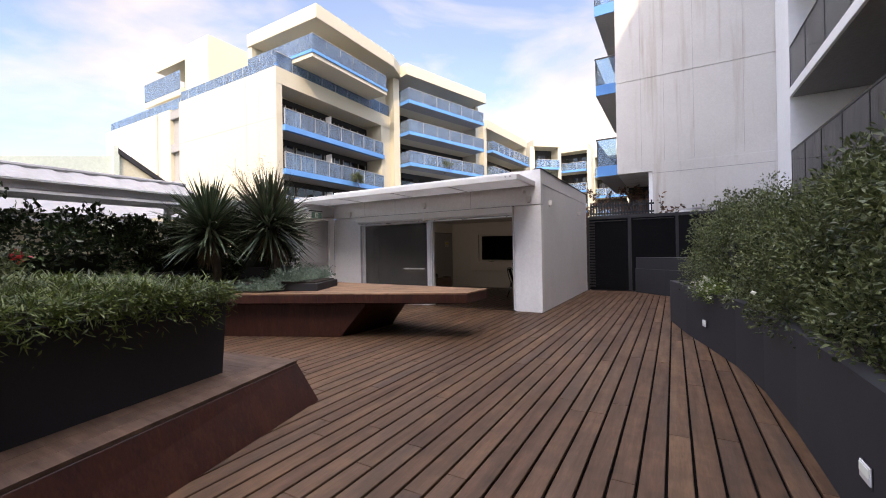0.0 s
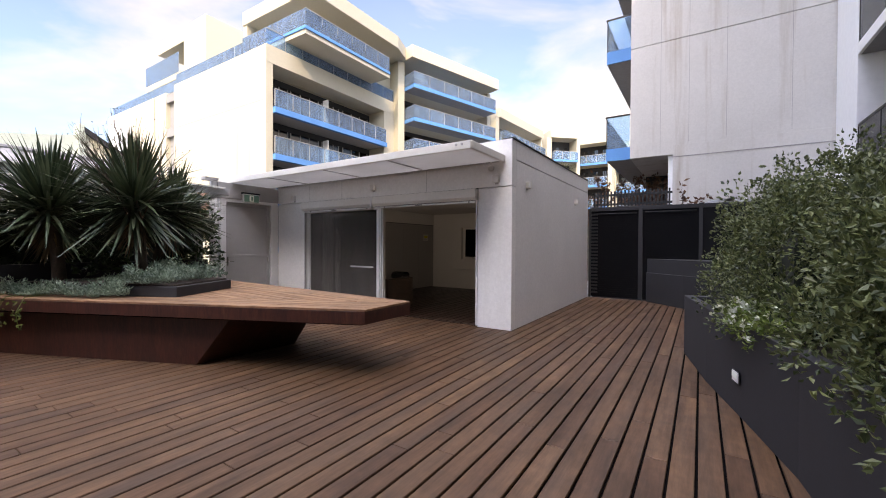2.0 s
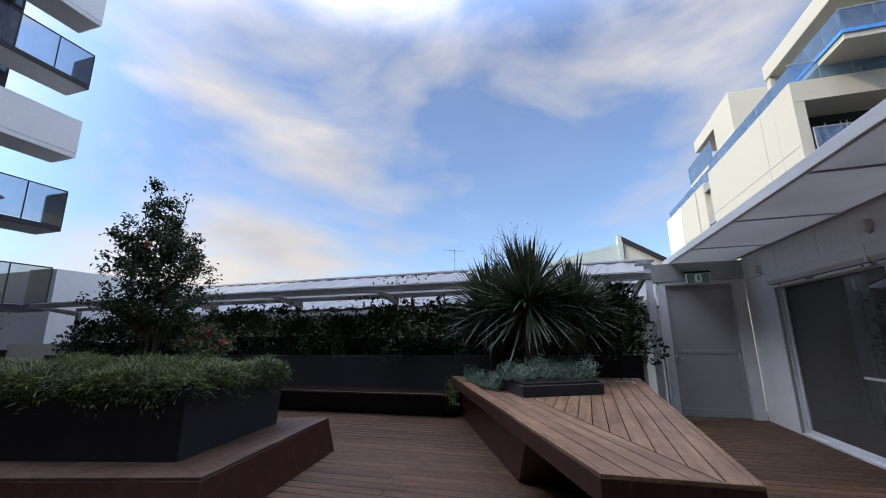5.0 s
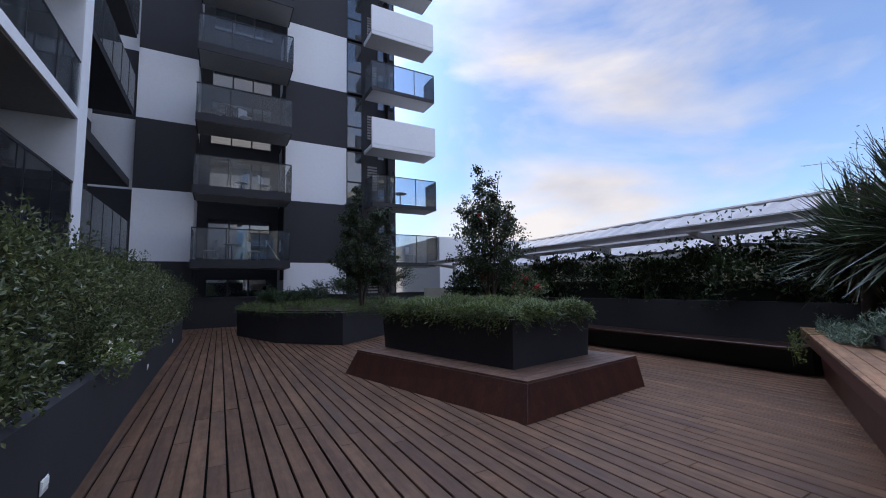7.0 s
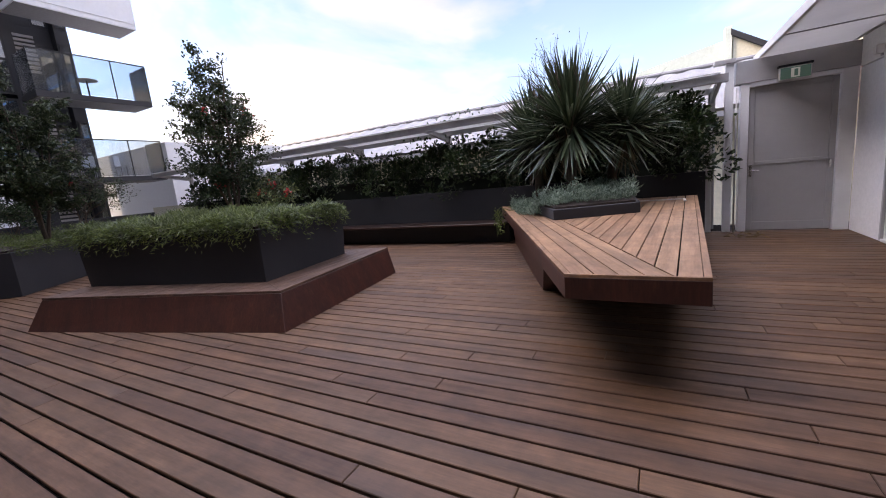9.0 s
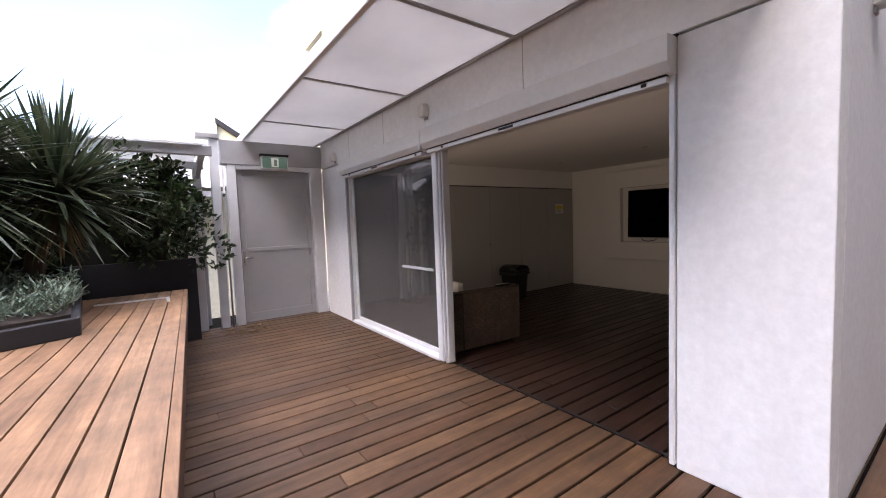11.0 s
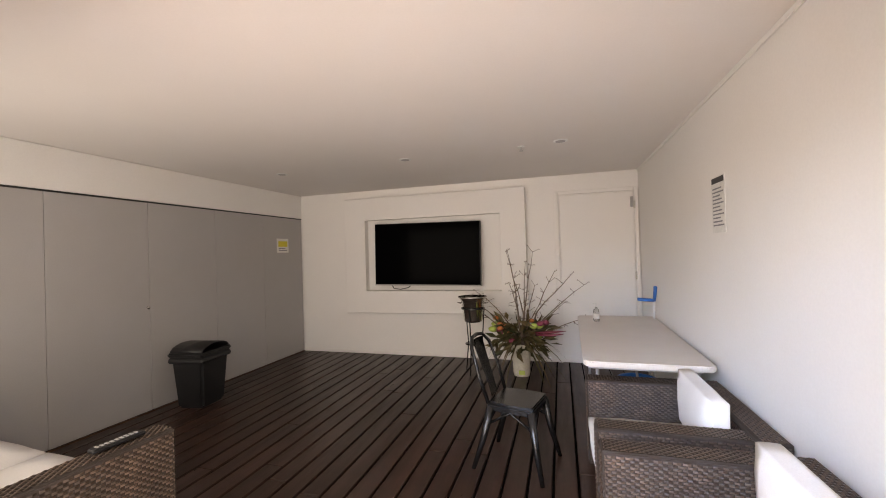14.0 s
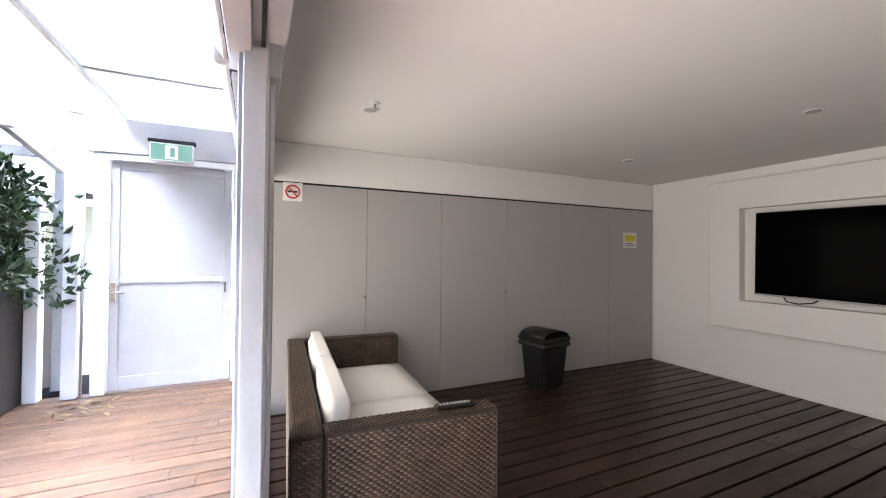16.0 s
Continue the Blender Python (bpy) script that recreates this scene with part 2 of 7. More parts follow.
def glow(name, c, strength):
    m, t, bs, _ = node_mat(name)
    bs.inputs["Base Color"].default_value = (*c, 1)
    bs.inputs["Emission Color"].default_value, bs.inputs["Emission Strength"].default_value = (*c, 1), strength
    return m


def stained(name, c, streak, amount=0.6):
    """Wall with rain streaks running down."""
    m = surface(name, c, tuple(x * 0.88 for x in c), rough=0.85, big=0.35, small=22, grain=0.08, bump=0.12)
    t = m.node_tree
    bs = t.nodes["Principled BSDF"]
    v, _ = coords(t, (1.6, 1.6, 0.10))
    n = add(t, "ShaderNodeTexNoise", Scale=1.6, Detail=6.0, Roughness=0.62)
    t.links.new(v, n.inputs["Vector"])
    old = bs.inputs["Base Color"].links[0].from_socket
    t.links.new(mixc(t, ramp(t, n.outputs["Fac"], 0.52, (0, 0, 0), 0.70, (amount,) * 3), old, streak), bs.inputs["Base Color"])
    return m


DECK = wood("deck_wood", ((0.082, 0.041, 0.0215), (0.097, 0.050, 0.026), (0.112, 0.060, 0.031), (0.089, 0.045, 0.0235), (0.140, 0.077, 0.041), (0.101, 0.053, 0.0275)), 1, wear=0.38)
# Room boards: shade put into the darker colour, besides less weathering.
DECK_SHADED = wood("shaded_deck_wood", ((0.027, 0.013, 0.009), (0.035, 0.017, 0.012), (0.043, 0.021, 0.015)), 1, rough=0.34, wear=0.15)
BENCH = wood("bench_wood", ((0.215, 0.120, 0.066), (0.285, 0.168, 0.096), (0.245, 0.140, 0.079), (0.315, 0.193, 0.112)), 0, wear=0.25)
PLINTH_TOP = wood("plinth_top_wood", ((0.085, 0.050, 0.036), (0.12, 0.073, 0.052), (0.10, 0.060, 0.043)), 0, wear=0.4)
RUST = surface("oiled_cladding", (0.076, 0.023, 0.014), (0.036, 0.012, 0.009), rough=0.42, big=2.2, small=26, grain=0.42, bump=0.2, stretch=(2.2, 2.2, 0.35), dirt=(0.13, 0.055, 0.030))
MESHBLACK = surface("black_mesh", (0.009, 0.009, 0.010), (0.007, 0.007, 0.008), rough=0.85, small=200, bump=0.05, spec=0.12)
# Planter charcoal made darker: shade under the hedge put into the colour.
SHADED_CHAR = surface("shaded_charcoal_render", (0.014, 0.014, 0.016), (0.010, 0.010, 0.012), rough=0.75, big=1.1, small=60, grain=0.12, bump=0.1)
# Near-black, almost without gloss: paints the shade below boards and in gaps.
UNDER = surface("under_board_shade", (0.006, 0.005, 0.005), rough=0.95, spec=0.05)
CHAR = surface("charcoal_render", (0.026, 0.026, 0.029), (0.020, 0.020, 0.023), rough=0.75, big=1.1, small=60, grain=0.12, bump=0.1)
BLACK = surface("black_metal", (0.016, 0.016, 0.018), (0.012, 0.012, 0.013), rough=0.5, small=50, bump=0.05)
WHITE = stained("white_render", (0.87, 0.86, 0.84), (0.70, 0.67, 0.63), 0.35)
CREAMY = surface("offwhite_fascia", (0.76, 0.74, 0.70), (0.68, 0.66, 0.61), rough=0.6, big=1.0, small=25, grain=0.05, bump=0.05)
SIDE = stained("pavilion_side_render", (0.80, 0.79, 0.78), (0.70, 0.68, 0.66), 0.25)
ALU = surface("white_aluminium", (0.78, 0.78, 0.77), (0.70, 0.70, 0.69), rough=0.38, big=2.0, small=60, grain=0.04, bump=0.03)
GREYALU = surface("grey_aluminium", (0.42, 0.41, 0.40), (0.34, 0.33, 0.32), rough=0.45, big=2.0, small=60, grain=0.05, bump=0.03)
STEEL = surface("polished_steel", (0.80, 0.78, 0.75), (0.72, 0.70, 0.67), rough=0.22, metal=1.0, bump=0.0)
PAINT_IN = surface("indoor_white_paint", (0.80, 0.78, 0.75), (0.77, 0.75, 0.72), rough=0.7, big=0.7, small=80, grain=0.03, bump=0.05)
CEIL = surface("ceiling_paint", (0.75, 0.715, 0.685), (0.72, 0.685, 0.655), rough=0.85, big=0.6, small=80, grain=0.02, bump=0.03)
CABINET = surface("grey_laminate", (0.40, 0.385, 0.375), (0.375, 0.36, 0.35), rough=0.45, big=1.0, small=90, grain=0.03, bump=0.03)
SHEET = sheet("awning_sheet", (0.80, 0.79, 0.77), 0.35)
PERGSHEET = sheet("pergola_sheet", (0.80, 0.80, 0.78), 0.45)
GALV = surface("grey_painted_steel", (0.42, 0.41, 0.40), (0.34, 0.33, 0.33), rough=0.5, big=1.5, small=40, grain=0.1, bump=0.08, dirt=(0.2, 0.19, 0.18))
CREAM = surface("cream_render", (0.57, 0.515, 0.395), (0.54, 0.49, 0.375), rough=0.85, big=0.15, small=8, grain=0.04, bump=0.05)
WHITE_B = surface("white_facade", (0.89, 0.89, 0.89), (0.86, 0.86, 0.86), rough=0.8, big=0.2, small=8, grain=0.04, bump=0.05)
BLACK_B = surface("black_facade", (0.035, 0.034, 0.037), (0.028, 0.027, 0.030), rough=0.7, big=0.2, small=8, grain=0.06, bump=0.05)
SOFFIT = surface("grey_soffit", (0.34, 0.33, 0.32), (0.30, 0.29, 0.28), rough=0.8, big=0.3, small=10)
CONC = stained("raw_concrete", (0.63, 0.605, 0.575), (0.38, 0.32, 0.26), 0.75)
BLUE = surface("blue_spandrel", (0.09, 0.30, 0.64), (0.08, 0.26, 0.57), rough=0.25, big=0.4, small=20, grain=0.05, bump=0)
GL_BLUE = glass("blue_balustrade_glass", (0.62, 0.80, 0.94), ior=1.45, haze=0.24, hazec=(0.55, 0.74, 0.95))
GL_GREY = glass("grey_balustrade_glass", (0.72, 0.75, 0.77), ior=1.5, haze=0.10, hazec=(0.5, 0.53, 0.55))
GL_DARK = glass("dark_window_glass", (0.10, 0.11, 0.12), ior=1.7)
GL_DOOR = glass("sliding_door_glass", (0.40, 0.40, 0.40), ior=1.75, haze=0.17, hazec=(0.56, 0.52, 0.47), film=(9.0, 9.0, 0.28))
# Near-black colour in place of shade in rooms, recesses and behind cupboard doors.
DARKROOM = surface("room_shade", (0.03, 0.03, 0.032), rough=0.9)
ROOF = surface("weathered_roof_sheet", (0.30, 0.29, 0.275), (0.22, 0.21, 0.20), rough=0.55, big=0.4, small=6, grain=0.1, bump=0.05, dirt=(0.22, 0.19, 0.16))
TILES = surface("terracotta_roof", (0.30, 0.19, 0.14), (0.22, 0.14, 0.11), rough=0.8, big=1.0, small=12, grain=0.2)
YWALL = surface("pale_yellow_wall", (0.66, 0.62, 0.46), (0.60, 0.56, 0.42), rough=0.85, big=0.3, small=10)
GWALL = surface("pale_green_wall", (0.58, 0.64, 0.55), (0.52, 0.58, 0.50), rough=0.85, big=0.3, small=10)
GROUND = surface("asphalt", (0.06, 0.06, 0.06), (0.045, 0.045, 0.045), rough=0.9, big=0.1, small=4)
SOIL = surface("potting_soil", (0.045, 0.032, 0.024), (0.03, 0.022, 0.018), rough=0.95, big=4, small=40, grain=0.3, bump=0.6, dist=0.01)
LEAF_HEDGE = leaf("hedge_leaf", (0.036, 0.058, 0.023), (0.185, 0.218, 0.092), 0.38)
LEAF_DARK = leaf("dark_hedge_leaf", (0.018, 0.040, 0.016), (0.050, 0.085, 0.030), 0.35)
LEAF_GRASS = leaf("groundcover_leaf", (0.038, 0.066, 0.016), (0.155, 0.205, 0.055), 0.42)
LEAF_TREE = leaf("tree_leaf", (0.020, 0.038, 0.018), (0.055, 0.080, 0.032), 0.45)
LEAF_YUC = leaf("yucca_blade", (0.036, 0.060, 0.034), (0.115, 0.150, 0.092), 0.28, 1.5, 0.12)
LEAF_DEAD = leaf("dry_blade", (0.16, 0.11, 0.06), (0.28, 0.20, 0.12), 0.7, 2.0, 0.1)
LEAF_BLUE = leaf("blue_chalk_leaf", (0.085, 0.145, 0.100), (0.25, 0.335, 0.28), 0.55, 4.0, 0.1)
LEAF_RED = leaf("bronze_leaf", (0.09, 0.04, 0.03), (0.17, 0.09, 0.05), 0.5)
LEAF_LIME = leaf("fresh_leaf", (0.09, 0.15, 0.03), (0.24, 0.32, 0.09), 0.4)
FLOWER = leaf("red_flower", (0.42, 0.03, 0.04), (0.60, 0.07, 0.06), 0.5, 3.0, 0.2)
FLOWER_W = leaf("white_flower", (0.62, 0.66, 0.55), (0.8, 0.82, 0.74), 0.5, 3.0, 0.2)
BARK = surface("bark", (0.12, 0.085, 0.06), (0.07, 0.05, 0.038), rough=0.9, big=5, small=30, grain=0.3, bump=0.6, dist=0.006, stretch=(1, 1, 0.4))
LEAF_OLIVE = leaf("dried_olive_leaf", (0.045, 0.050, 0.018), (0.17, 0.125, 0.06), 0.5)
TWIG = surface("brown_twig", (0.19, 0.145, 0.11), (0.12, 0.085, 0.065), rough=0.9, big=5, small=30)
WICKER = leaf("brown_wicker", (0.056, 0.037, 0.028), (0.112, 0.076, 0.057), 0.34, 6.0, 0.0)
# Darker than the strands: shade between them is put into the backing colour.
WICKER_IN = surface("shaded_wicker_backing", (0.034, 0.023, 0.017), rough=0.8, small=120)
CUSHION = surface("white_cushion", (0.80, 0.78, 0.75), (0.74, 0.72, 0.69), rough=0.9, big=3, small=160, grain=0.06, bump=0.2, dist=0.002)
BINBLACK = surface("black_plastic", (0.008, 0.008, 0.009), (0.006, 0.006, 0.007), rough=0.42, small=60, bump=0.05)
GUNMETAL = surface("gunmetal_paint", (0.010, 0.0105, 0.012), (0.006, 0.006, 0.007), rough=0.27, metal=0.0, big=3, small=40)
TABLETOP = surface("beige_table_plastic", (0.66, 0.61, 0.55), (0.60, 0.55, 0.50), rough=0.5, big=2, small=140, grain=0.05, bump=0.1)
SCREEN = surface("tv_screen", (0.001, 0.001, 0.0012), rough=0.12, bump=0, spec=0.012)
PAPER = surface("paper", (0.80, 0.79, 0.75), rough=0.8, bump=0)
INK = surface("ink_grey", (0.25, 0.25, 0.27), rough=0.8, bump=0)
YELLOW = surface("yellow_print", (0.72, 0.62, 0.06), rough=0.7, bump=0)
REDP = surface("red_print", (0.55, 0.03, 0.04), rough=0.6, bump=0)
DARKP = surface("dark_print", (0.03, 0.03, 0.03), rough=0.6, bump=0)
BLUEP = surface("blue_plastic", (0.02, 0.16, 0.55), rough=0.4, bump=0)
DOORGREY = surface("grey_security_mesh", (0.40, 0.39, 0.375), (0.35, 0.34, 0.33), rough=0.6, big=1.5, small=260, grain=0.12, bump=0.2)
GREENS = glow("exit_sign_green", (0.10, 0.21, 0.175), 0.05)
SIGNW = glow("exit_sign_white", (0.6, 0.66, 0.63), 0.08)
LAMPW = surface("lamp_face", (0.86, 0.86, 0.84), rough=0.25, bump=0)
BASKET = surface("cream_vase", (0.62, 0.58, 0.47), (0.50, 0.46, 0.36), rough=0.6, big=8, small=50, grain=0.15, bump=0.3)
GREENF = surface("lime_flower", (0.45, 0.55, 0.12), (0.32, 0.42, 0.08), rough=0.5, bump=0)
ORANGEF = surface("orange_petal", (0.55, 0.20, 0.05), (0.42, 0.12, 0.04), rough=0.5, bump=0)
MAGENTA = surface("wine_petal", (0.22, 0.03, 0.06), (0.15, 0.02, 0.04), rough=0.5, bump=0)
CLEARP = glass("clear_plastic", (0.85, 0.87, 0.88), ior=1.45, haze=0.15, hazec=(0.8, 0.8, 0.8))


# ---- mesh helpers ----
def part(name, bm, material, parent, label="", bevel=0.0, smooth=False, seg=1):
    """Links a bmesh as ONE mesh object under a thing or under a part."""
    if bevel:
        bmesh.ops.bevel(bm, geom=list(bm.edges), offset=bevel, segments=seg, affect="EDGES", clamp_overlap=True)
    me = bpy.data.meshes.new(name)
    bm.normal_update()
    bm.to_mesh(me)
    bm.free()
    return mesh_ob(name, me, material, parent, label, smooth)


def mesh_ob(name, me, material, parent, label="", smooth=False):
    if material and not me.materials:
        me.materials.append(material)
    if smooth:
        me.polygons.foreach_set("use_smooth", [True] * len(me.polygons))
    ob = new(name, me)
    if parent:
        ob.parent = parent
    if label:
        ob["label"] = label
    return ob


def thing(name, label, category, m=None, group="", kind=""):
    e = new(name)
    e.empty_display_size = 0.2
    if m:
        e.matrix_basis = m
    return tagged(e, label, category, group, kind)


def box(x0, y0, z0, x1, y1, z1, bm=None, m=None):
    bm = bm or bmesh.new()
    v = [bm.verts.new((m @ Vector(p)) if m else p) for p in ((x0, y0, z0), (x1, y0, z0), (x1, y1, z0), (x0, y1, z0), (x0, y0, z1), (x1, y0, z1), (x1, y1, z1), (x0, y1, z1))]
    for f in ((3, 2, 1, 0), (4, 5, 6, 7), (0, 1, 5, 4), (1, 2, 6, 5), (2, 3, 7, 6), (3, 0, 4, 7)):
        bm.faces.new([v[i] for i in f])
    return bm


def prism(pts, z0, z1, top=None, bm=None):
    bm = bm or bmesh.new()
    if sum(a[0] * b[1] - b[0] * a[1] for a, b in zip(pts, pts[1:] + pts[:1])) < 0:
        pts = pts[::-1]
        top = top[::-1] if top else None
    top = top or pts
    lo = [bm.verts.new((p[0], p[1], z0)) for p in pts]
    hi = [bm.verts.new((p[0], p[1], z1)) for p in top]
    n = len(pts)
    bm.faces.new(lo[::-1])
    bm.faces.new(hi)
    for i in range(n):
        bm.faces.new((lo[i], lo[(i + 1) % n], hi[(i + 1) % n], hi[i]))
    return bm


def tube(path, radii, n=8, bm=None, cap=True):
    bm = bm or bmesh.new()
    path = [Vector(p) for p in path]
    if isinstance(radii, (int, float)):
        radii = [radii] * len(path)
    rings = []
    for i, p in enumerate(path):
        d = (path[min(i + 1, len(path) - 1)] - path[max(i - 1, 0)]).normalized()
        a = d.cross(Vector((0, 0, 1)) if abs(d.z) < 0.9 else Vector((1, 0, 0))).normalized()
        b = d.cross(a)
        rings.append([bm.verts.new(p + (a * math.cos(2 * math.pi * k / n) + b * math.sin(2 * math.pi * k / n)) * radii[i]) for k in range(n)])
    for r0, r1 in zip(rings, rings[1:]):
        for k in range(n):
            bm.faces.new((r0[k], r0[(k + 1) % n], r1[(k + 1) % n], r1[k]))
    if cap:
        bm.faces.new(rings[0][::-1])
        bm.faces.new(rings[-1])
    bmesh.ops.recalc_face_normals(bm, faces=list(bm.faces))
    return bm


def lathe(profile, n=20, bm=None, at=(0, 0)):
    bm = bm or bmesh.new()
    rings = [[bm.verts.new((at[0] + r * math.cos(2 * math.pi * k / n), at[1] + r * math.sin(2 * math.pi * k / n), z)) for k in range(n)] for r, z in profile]
    for r0, r1 in zip(rings, rings[1:]):
        for k in range(n):
            bm.faces.new((r0[k], r0[(k + 1) % n], r1[(k + 1) % n], r1[k]))
    bm.faces.new(rings[0][::-1])
    bm.faces.new(rings[-1])
    bmesh.ops.recalc_face_normals(bm, faces=list(bm.faces))
    return bm


rng = np.random.default_rng(5)


def unit(a):
    return a / np.maximum(np.linalg.norm(a, axis=1, keepdims=True), 1e-9)


def leaf_mesh(name, base, along, length, width, cup=0.25):
    """Pointed leaves, folded on the midrib: one bent face pair each."""
    n = len(base)
    along = unit(along)
    side = unit(np.cross(along, unit(rng.normal(size=(n, 3)))))
    up = np.cross(side, along)
    L, W = (np.broadcast_to(np.asarray(q, float), (n,))[:, None] for q in (length, width))
    mid = base + along * L * 0.48
    v = np.stack([base, mid + side * W * 0.5 + up * W * cup, base + along * L, mid - side * W * 0.5 + up * W * cup], axis=1).reshape(-1, 3)
    f = (np.arange(n)[:, None] * 4 + np.array([[0, 1, 2, 0, 2, 3]])).reshape(-1, 3)
    me = bpy.data.meshes.new(name)
    me.from_pydata(v.tolist(), [], f.tolist())
    return me


def blade_mesh(name, base, along, length, width, droop, segs=4):
    """Sword-shaped blades, creased and bending under their weight."""
    n = len(base)
    along = unit(along)
    side = unit(np.cross(along, np.array([0, 0, 1.0]) + rng.normal(size=(n, 3)) * 0.15))
    L, W, D = (np.broadcast_to(np.asarray(q, float), (n,))[:, None] for q in (length, width, droop))
    rows = []
    for i in range(segs + 1):
        s = i / segs
        c = base + along * L * s - np.array([0, 0, 1.0]) * D * L * s ** 2.2
        w = W * (0.75 + 0.6 * s) * (1 - s) ** 0.6 if s < 1 else W * 0.02
        rows += [c - side * w * 0.5, c - np.cross(side, along) * w * 0.12, c + side * w * 0.5]
    v = np.stack(rows, axis=1).reshape(-1, 3)
    k = 3 * (segs + 1)
    q = []
    for i in range(segs):
        for j in (0, 1):
            a = i * 3 + j
            q.append((a, a + 1, a + 4, a + 3))
    f = (np.arange(n)[:, None, None] * k + np.array(q)[None]).reshape(-1, 4)
    me = bpy.data.meshes.new(name)
    me.from_pydata(v.tolist(), [], f.tolist())
    return me


def lumps(p, scale, seed):
    """Smooth pseudo-noise in -1..1 for many points."""
    r = np.random.default_rng(seed)
    k = r.normal(size=(6, 3)) * scale
    ph = r.uniform(0, 6.28, 6)
    return np.sin(p @ k.T + ph).mean(axis=1) * 1.6


# ---- large structure ----
GZ = -4.0
g = tagged(mesh_ob("ground", bpy.data.meshes.new("ground"), GROUND, None), "dark asphalt street level below the terrace", "ground", kind="structure")
_b = box(-400, -400, GZ - 0.2, 400, 400, GZ)
_b.to_mesh(g.data)
_b.free()


def structure(name, bm, material, label, bevel=0.0):
    return tagged(part(name, bm, material, None, "", bevel), label, name.split("_")[0], kind="structure")


structure("ground_podium", box(-10.2, -13.4, GZ, 3.4, 14.6, -0.034), UNDER, "dark podium slab under the timber deck")

# pavilion shell
FY, BY, RX, LX = 8.98, 14.22, -2.65, -7.83


def pavilion():
    bm = box(-9.10, FY, 0, -8.05, FY + 0.17, 2.46)
    structure("wall_front", bm, WHITE, "white rendered front wall of the pavilion", 0.004)
    structure("wall_pier", box(-3.30, FY, 0, RX, FY + 0.17, 2.46), WHITE, "white rendered corner pier beside the open doorway", 0.004)
    structure("wall_lintel", box(-9.10, FY - 0.003, 2.475, RX, FY + 0.17, 3.27), WHITE, "white rendered lintel with panel joints above the openings", 0.004)
    structure("wall_side", box(RX - 0.17, FY + 0.173, 0, RX, 14.36, 2.93), SIDE, "pale grey rendered side wall of the pavilion", 0.004)
    structure("wall_side_parapet", box(RX - 0.17, FY + 0.173, 2.945, RX, 14.36, 3.27), SIDE, "pale rendered parapet band of the side wall", 0.004)
    structure("trim_coping", box(RX - 0.19, FY + 0.02, 3.273, RX + 0.012, 14.37, 3.30), CHAR, "thin dark metal coping along the parapet", 0.003)
    structure("wall_back", box(-9.10, BY, 0, RX - 0.173, 14.36, 3.27), PAINT_IN, "white back wall of the room")
    structure("wall_west", box(-9.10, FY + 0.173, 0, -8.5, BY - 0.003, 3.27), PAINT_IN, "white wall behind the cupboards")
    structure("wall_bulkhead", box(-8.497, FY + 0.173, 2.135, LX, BY - 0.003, 2.497), PAINT_IN, "white bulkhead above the cupboard doors", 0.003)
    structure("wall_lining", box(RX - 0.178, FY + 0.173, 0, RX - 0.173, BY - 0.003, 2.497), PAINT_IN, "white painted inner face of the side wall")
    structure("ceiling", box(-8.49, FY + 0.173, 2.5, RX - 0.18, BY - 0.003, 2.56), CEIL, "smooth white painted ceiling")
    structure("roof_pavilion", box(-9.0, FY + 0.2, 2.95, RX - 0.2, 14.3, 3.05), GREYALU, "flat grey pavilion roof")
    for x in (-7.86, -6.76, -4.42):
        structure("trim_joint", box(x - 0.004, FY - 0.005, 2.48, x + 0.004, FY - 0.0035, 2.9), GREYALU, "fine vertical panel joint in the lintel")
    structure("trim_shadow_line", box(-8.05, FY - 0.004, 2.458, -3.30, FY + 0.02, 2.474), CHAR, "dark shadow joint above the shutter boxes")
    structure("baseboard_back", box(LX, BY - 0.012, 0.0, -3.9, BY - 0.004, 0.05), PAINT_IN, "low white skirting on the back wall", 0.002)
    structure("trim_sprinkler_line", box(RX - 0.19, FY + 0.2, 2.47, RX - 0.182, BY - 0.01, 2.498), PAINT_IN, "slim cornice at the ceiling edge")


pavilion()


def shutter_box(x0, x1):
    s = thing("shutter_box", "white roller shutter box with sloped underside above the doors", "shutter box", pose(x0, FY, 0), "shutter boxes")
    w = x1 - x0
    bm = bmesh.new()
    pr = [(0.0, 2.455), (-0.11, 2.455), (-0.11, 2.31), (-0.075, 2.255), (0.0, 2.255)]
    a = [bm.verts.new((0, y, z)) for y, z in pr]
    b = [bm.verts.new((w, y, z)) for y, z in pr]
    bm.faces.new(a)
    bm.faces.new(b[::-1])
    for i in range(5):
        bm.faces.new((a[i], b[i], b[(i + 1) % 5], a[(i + 1) % 5]))
    bmesh.ops.recalc_face_normals(bm, faces=list(bm.faces))
    part("casing", bm, CREAMY, s, "", 0.003)
    part("slot", box(0.03, -0.06, 2.251, w - 0.03, -0.03, 2.258), CHAR, s, "dark slot for the shutter")
    part("bottom_bar", box(0.03, -0.052, 2.212, w - 0.03, 0.03, 2.248), ALU, s, "", 0.004)
    for k in (0.12, 0.45, 0.93):
        part("stop", box(w * k, -0.058, 2.222, w * k + (0.16 if k == 0.45 else 0.03), -0.053, 2.240), CHAR, s, "small black rubber stop")
    return s


shutter_box(-8.06, -5.80)
shutter_box(-5.76, -3.30)


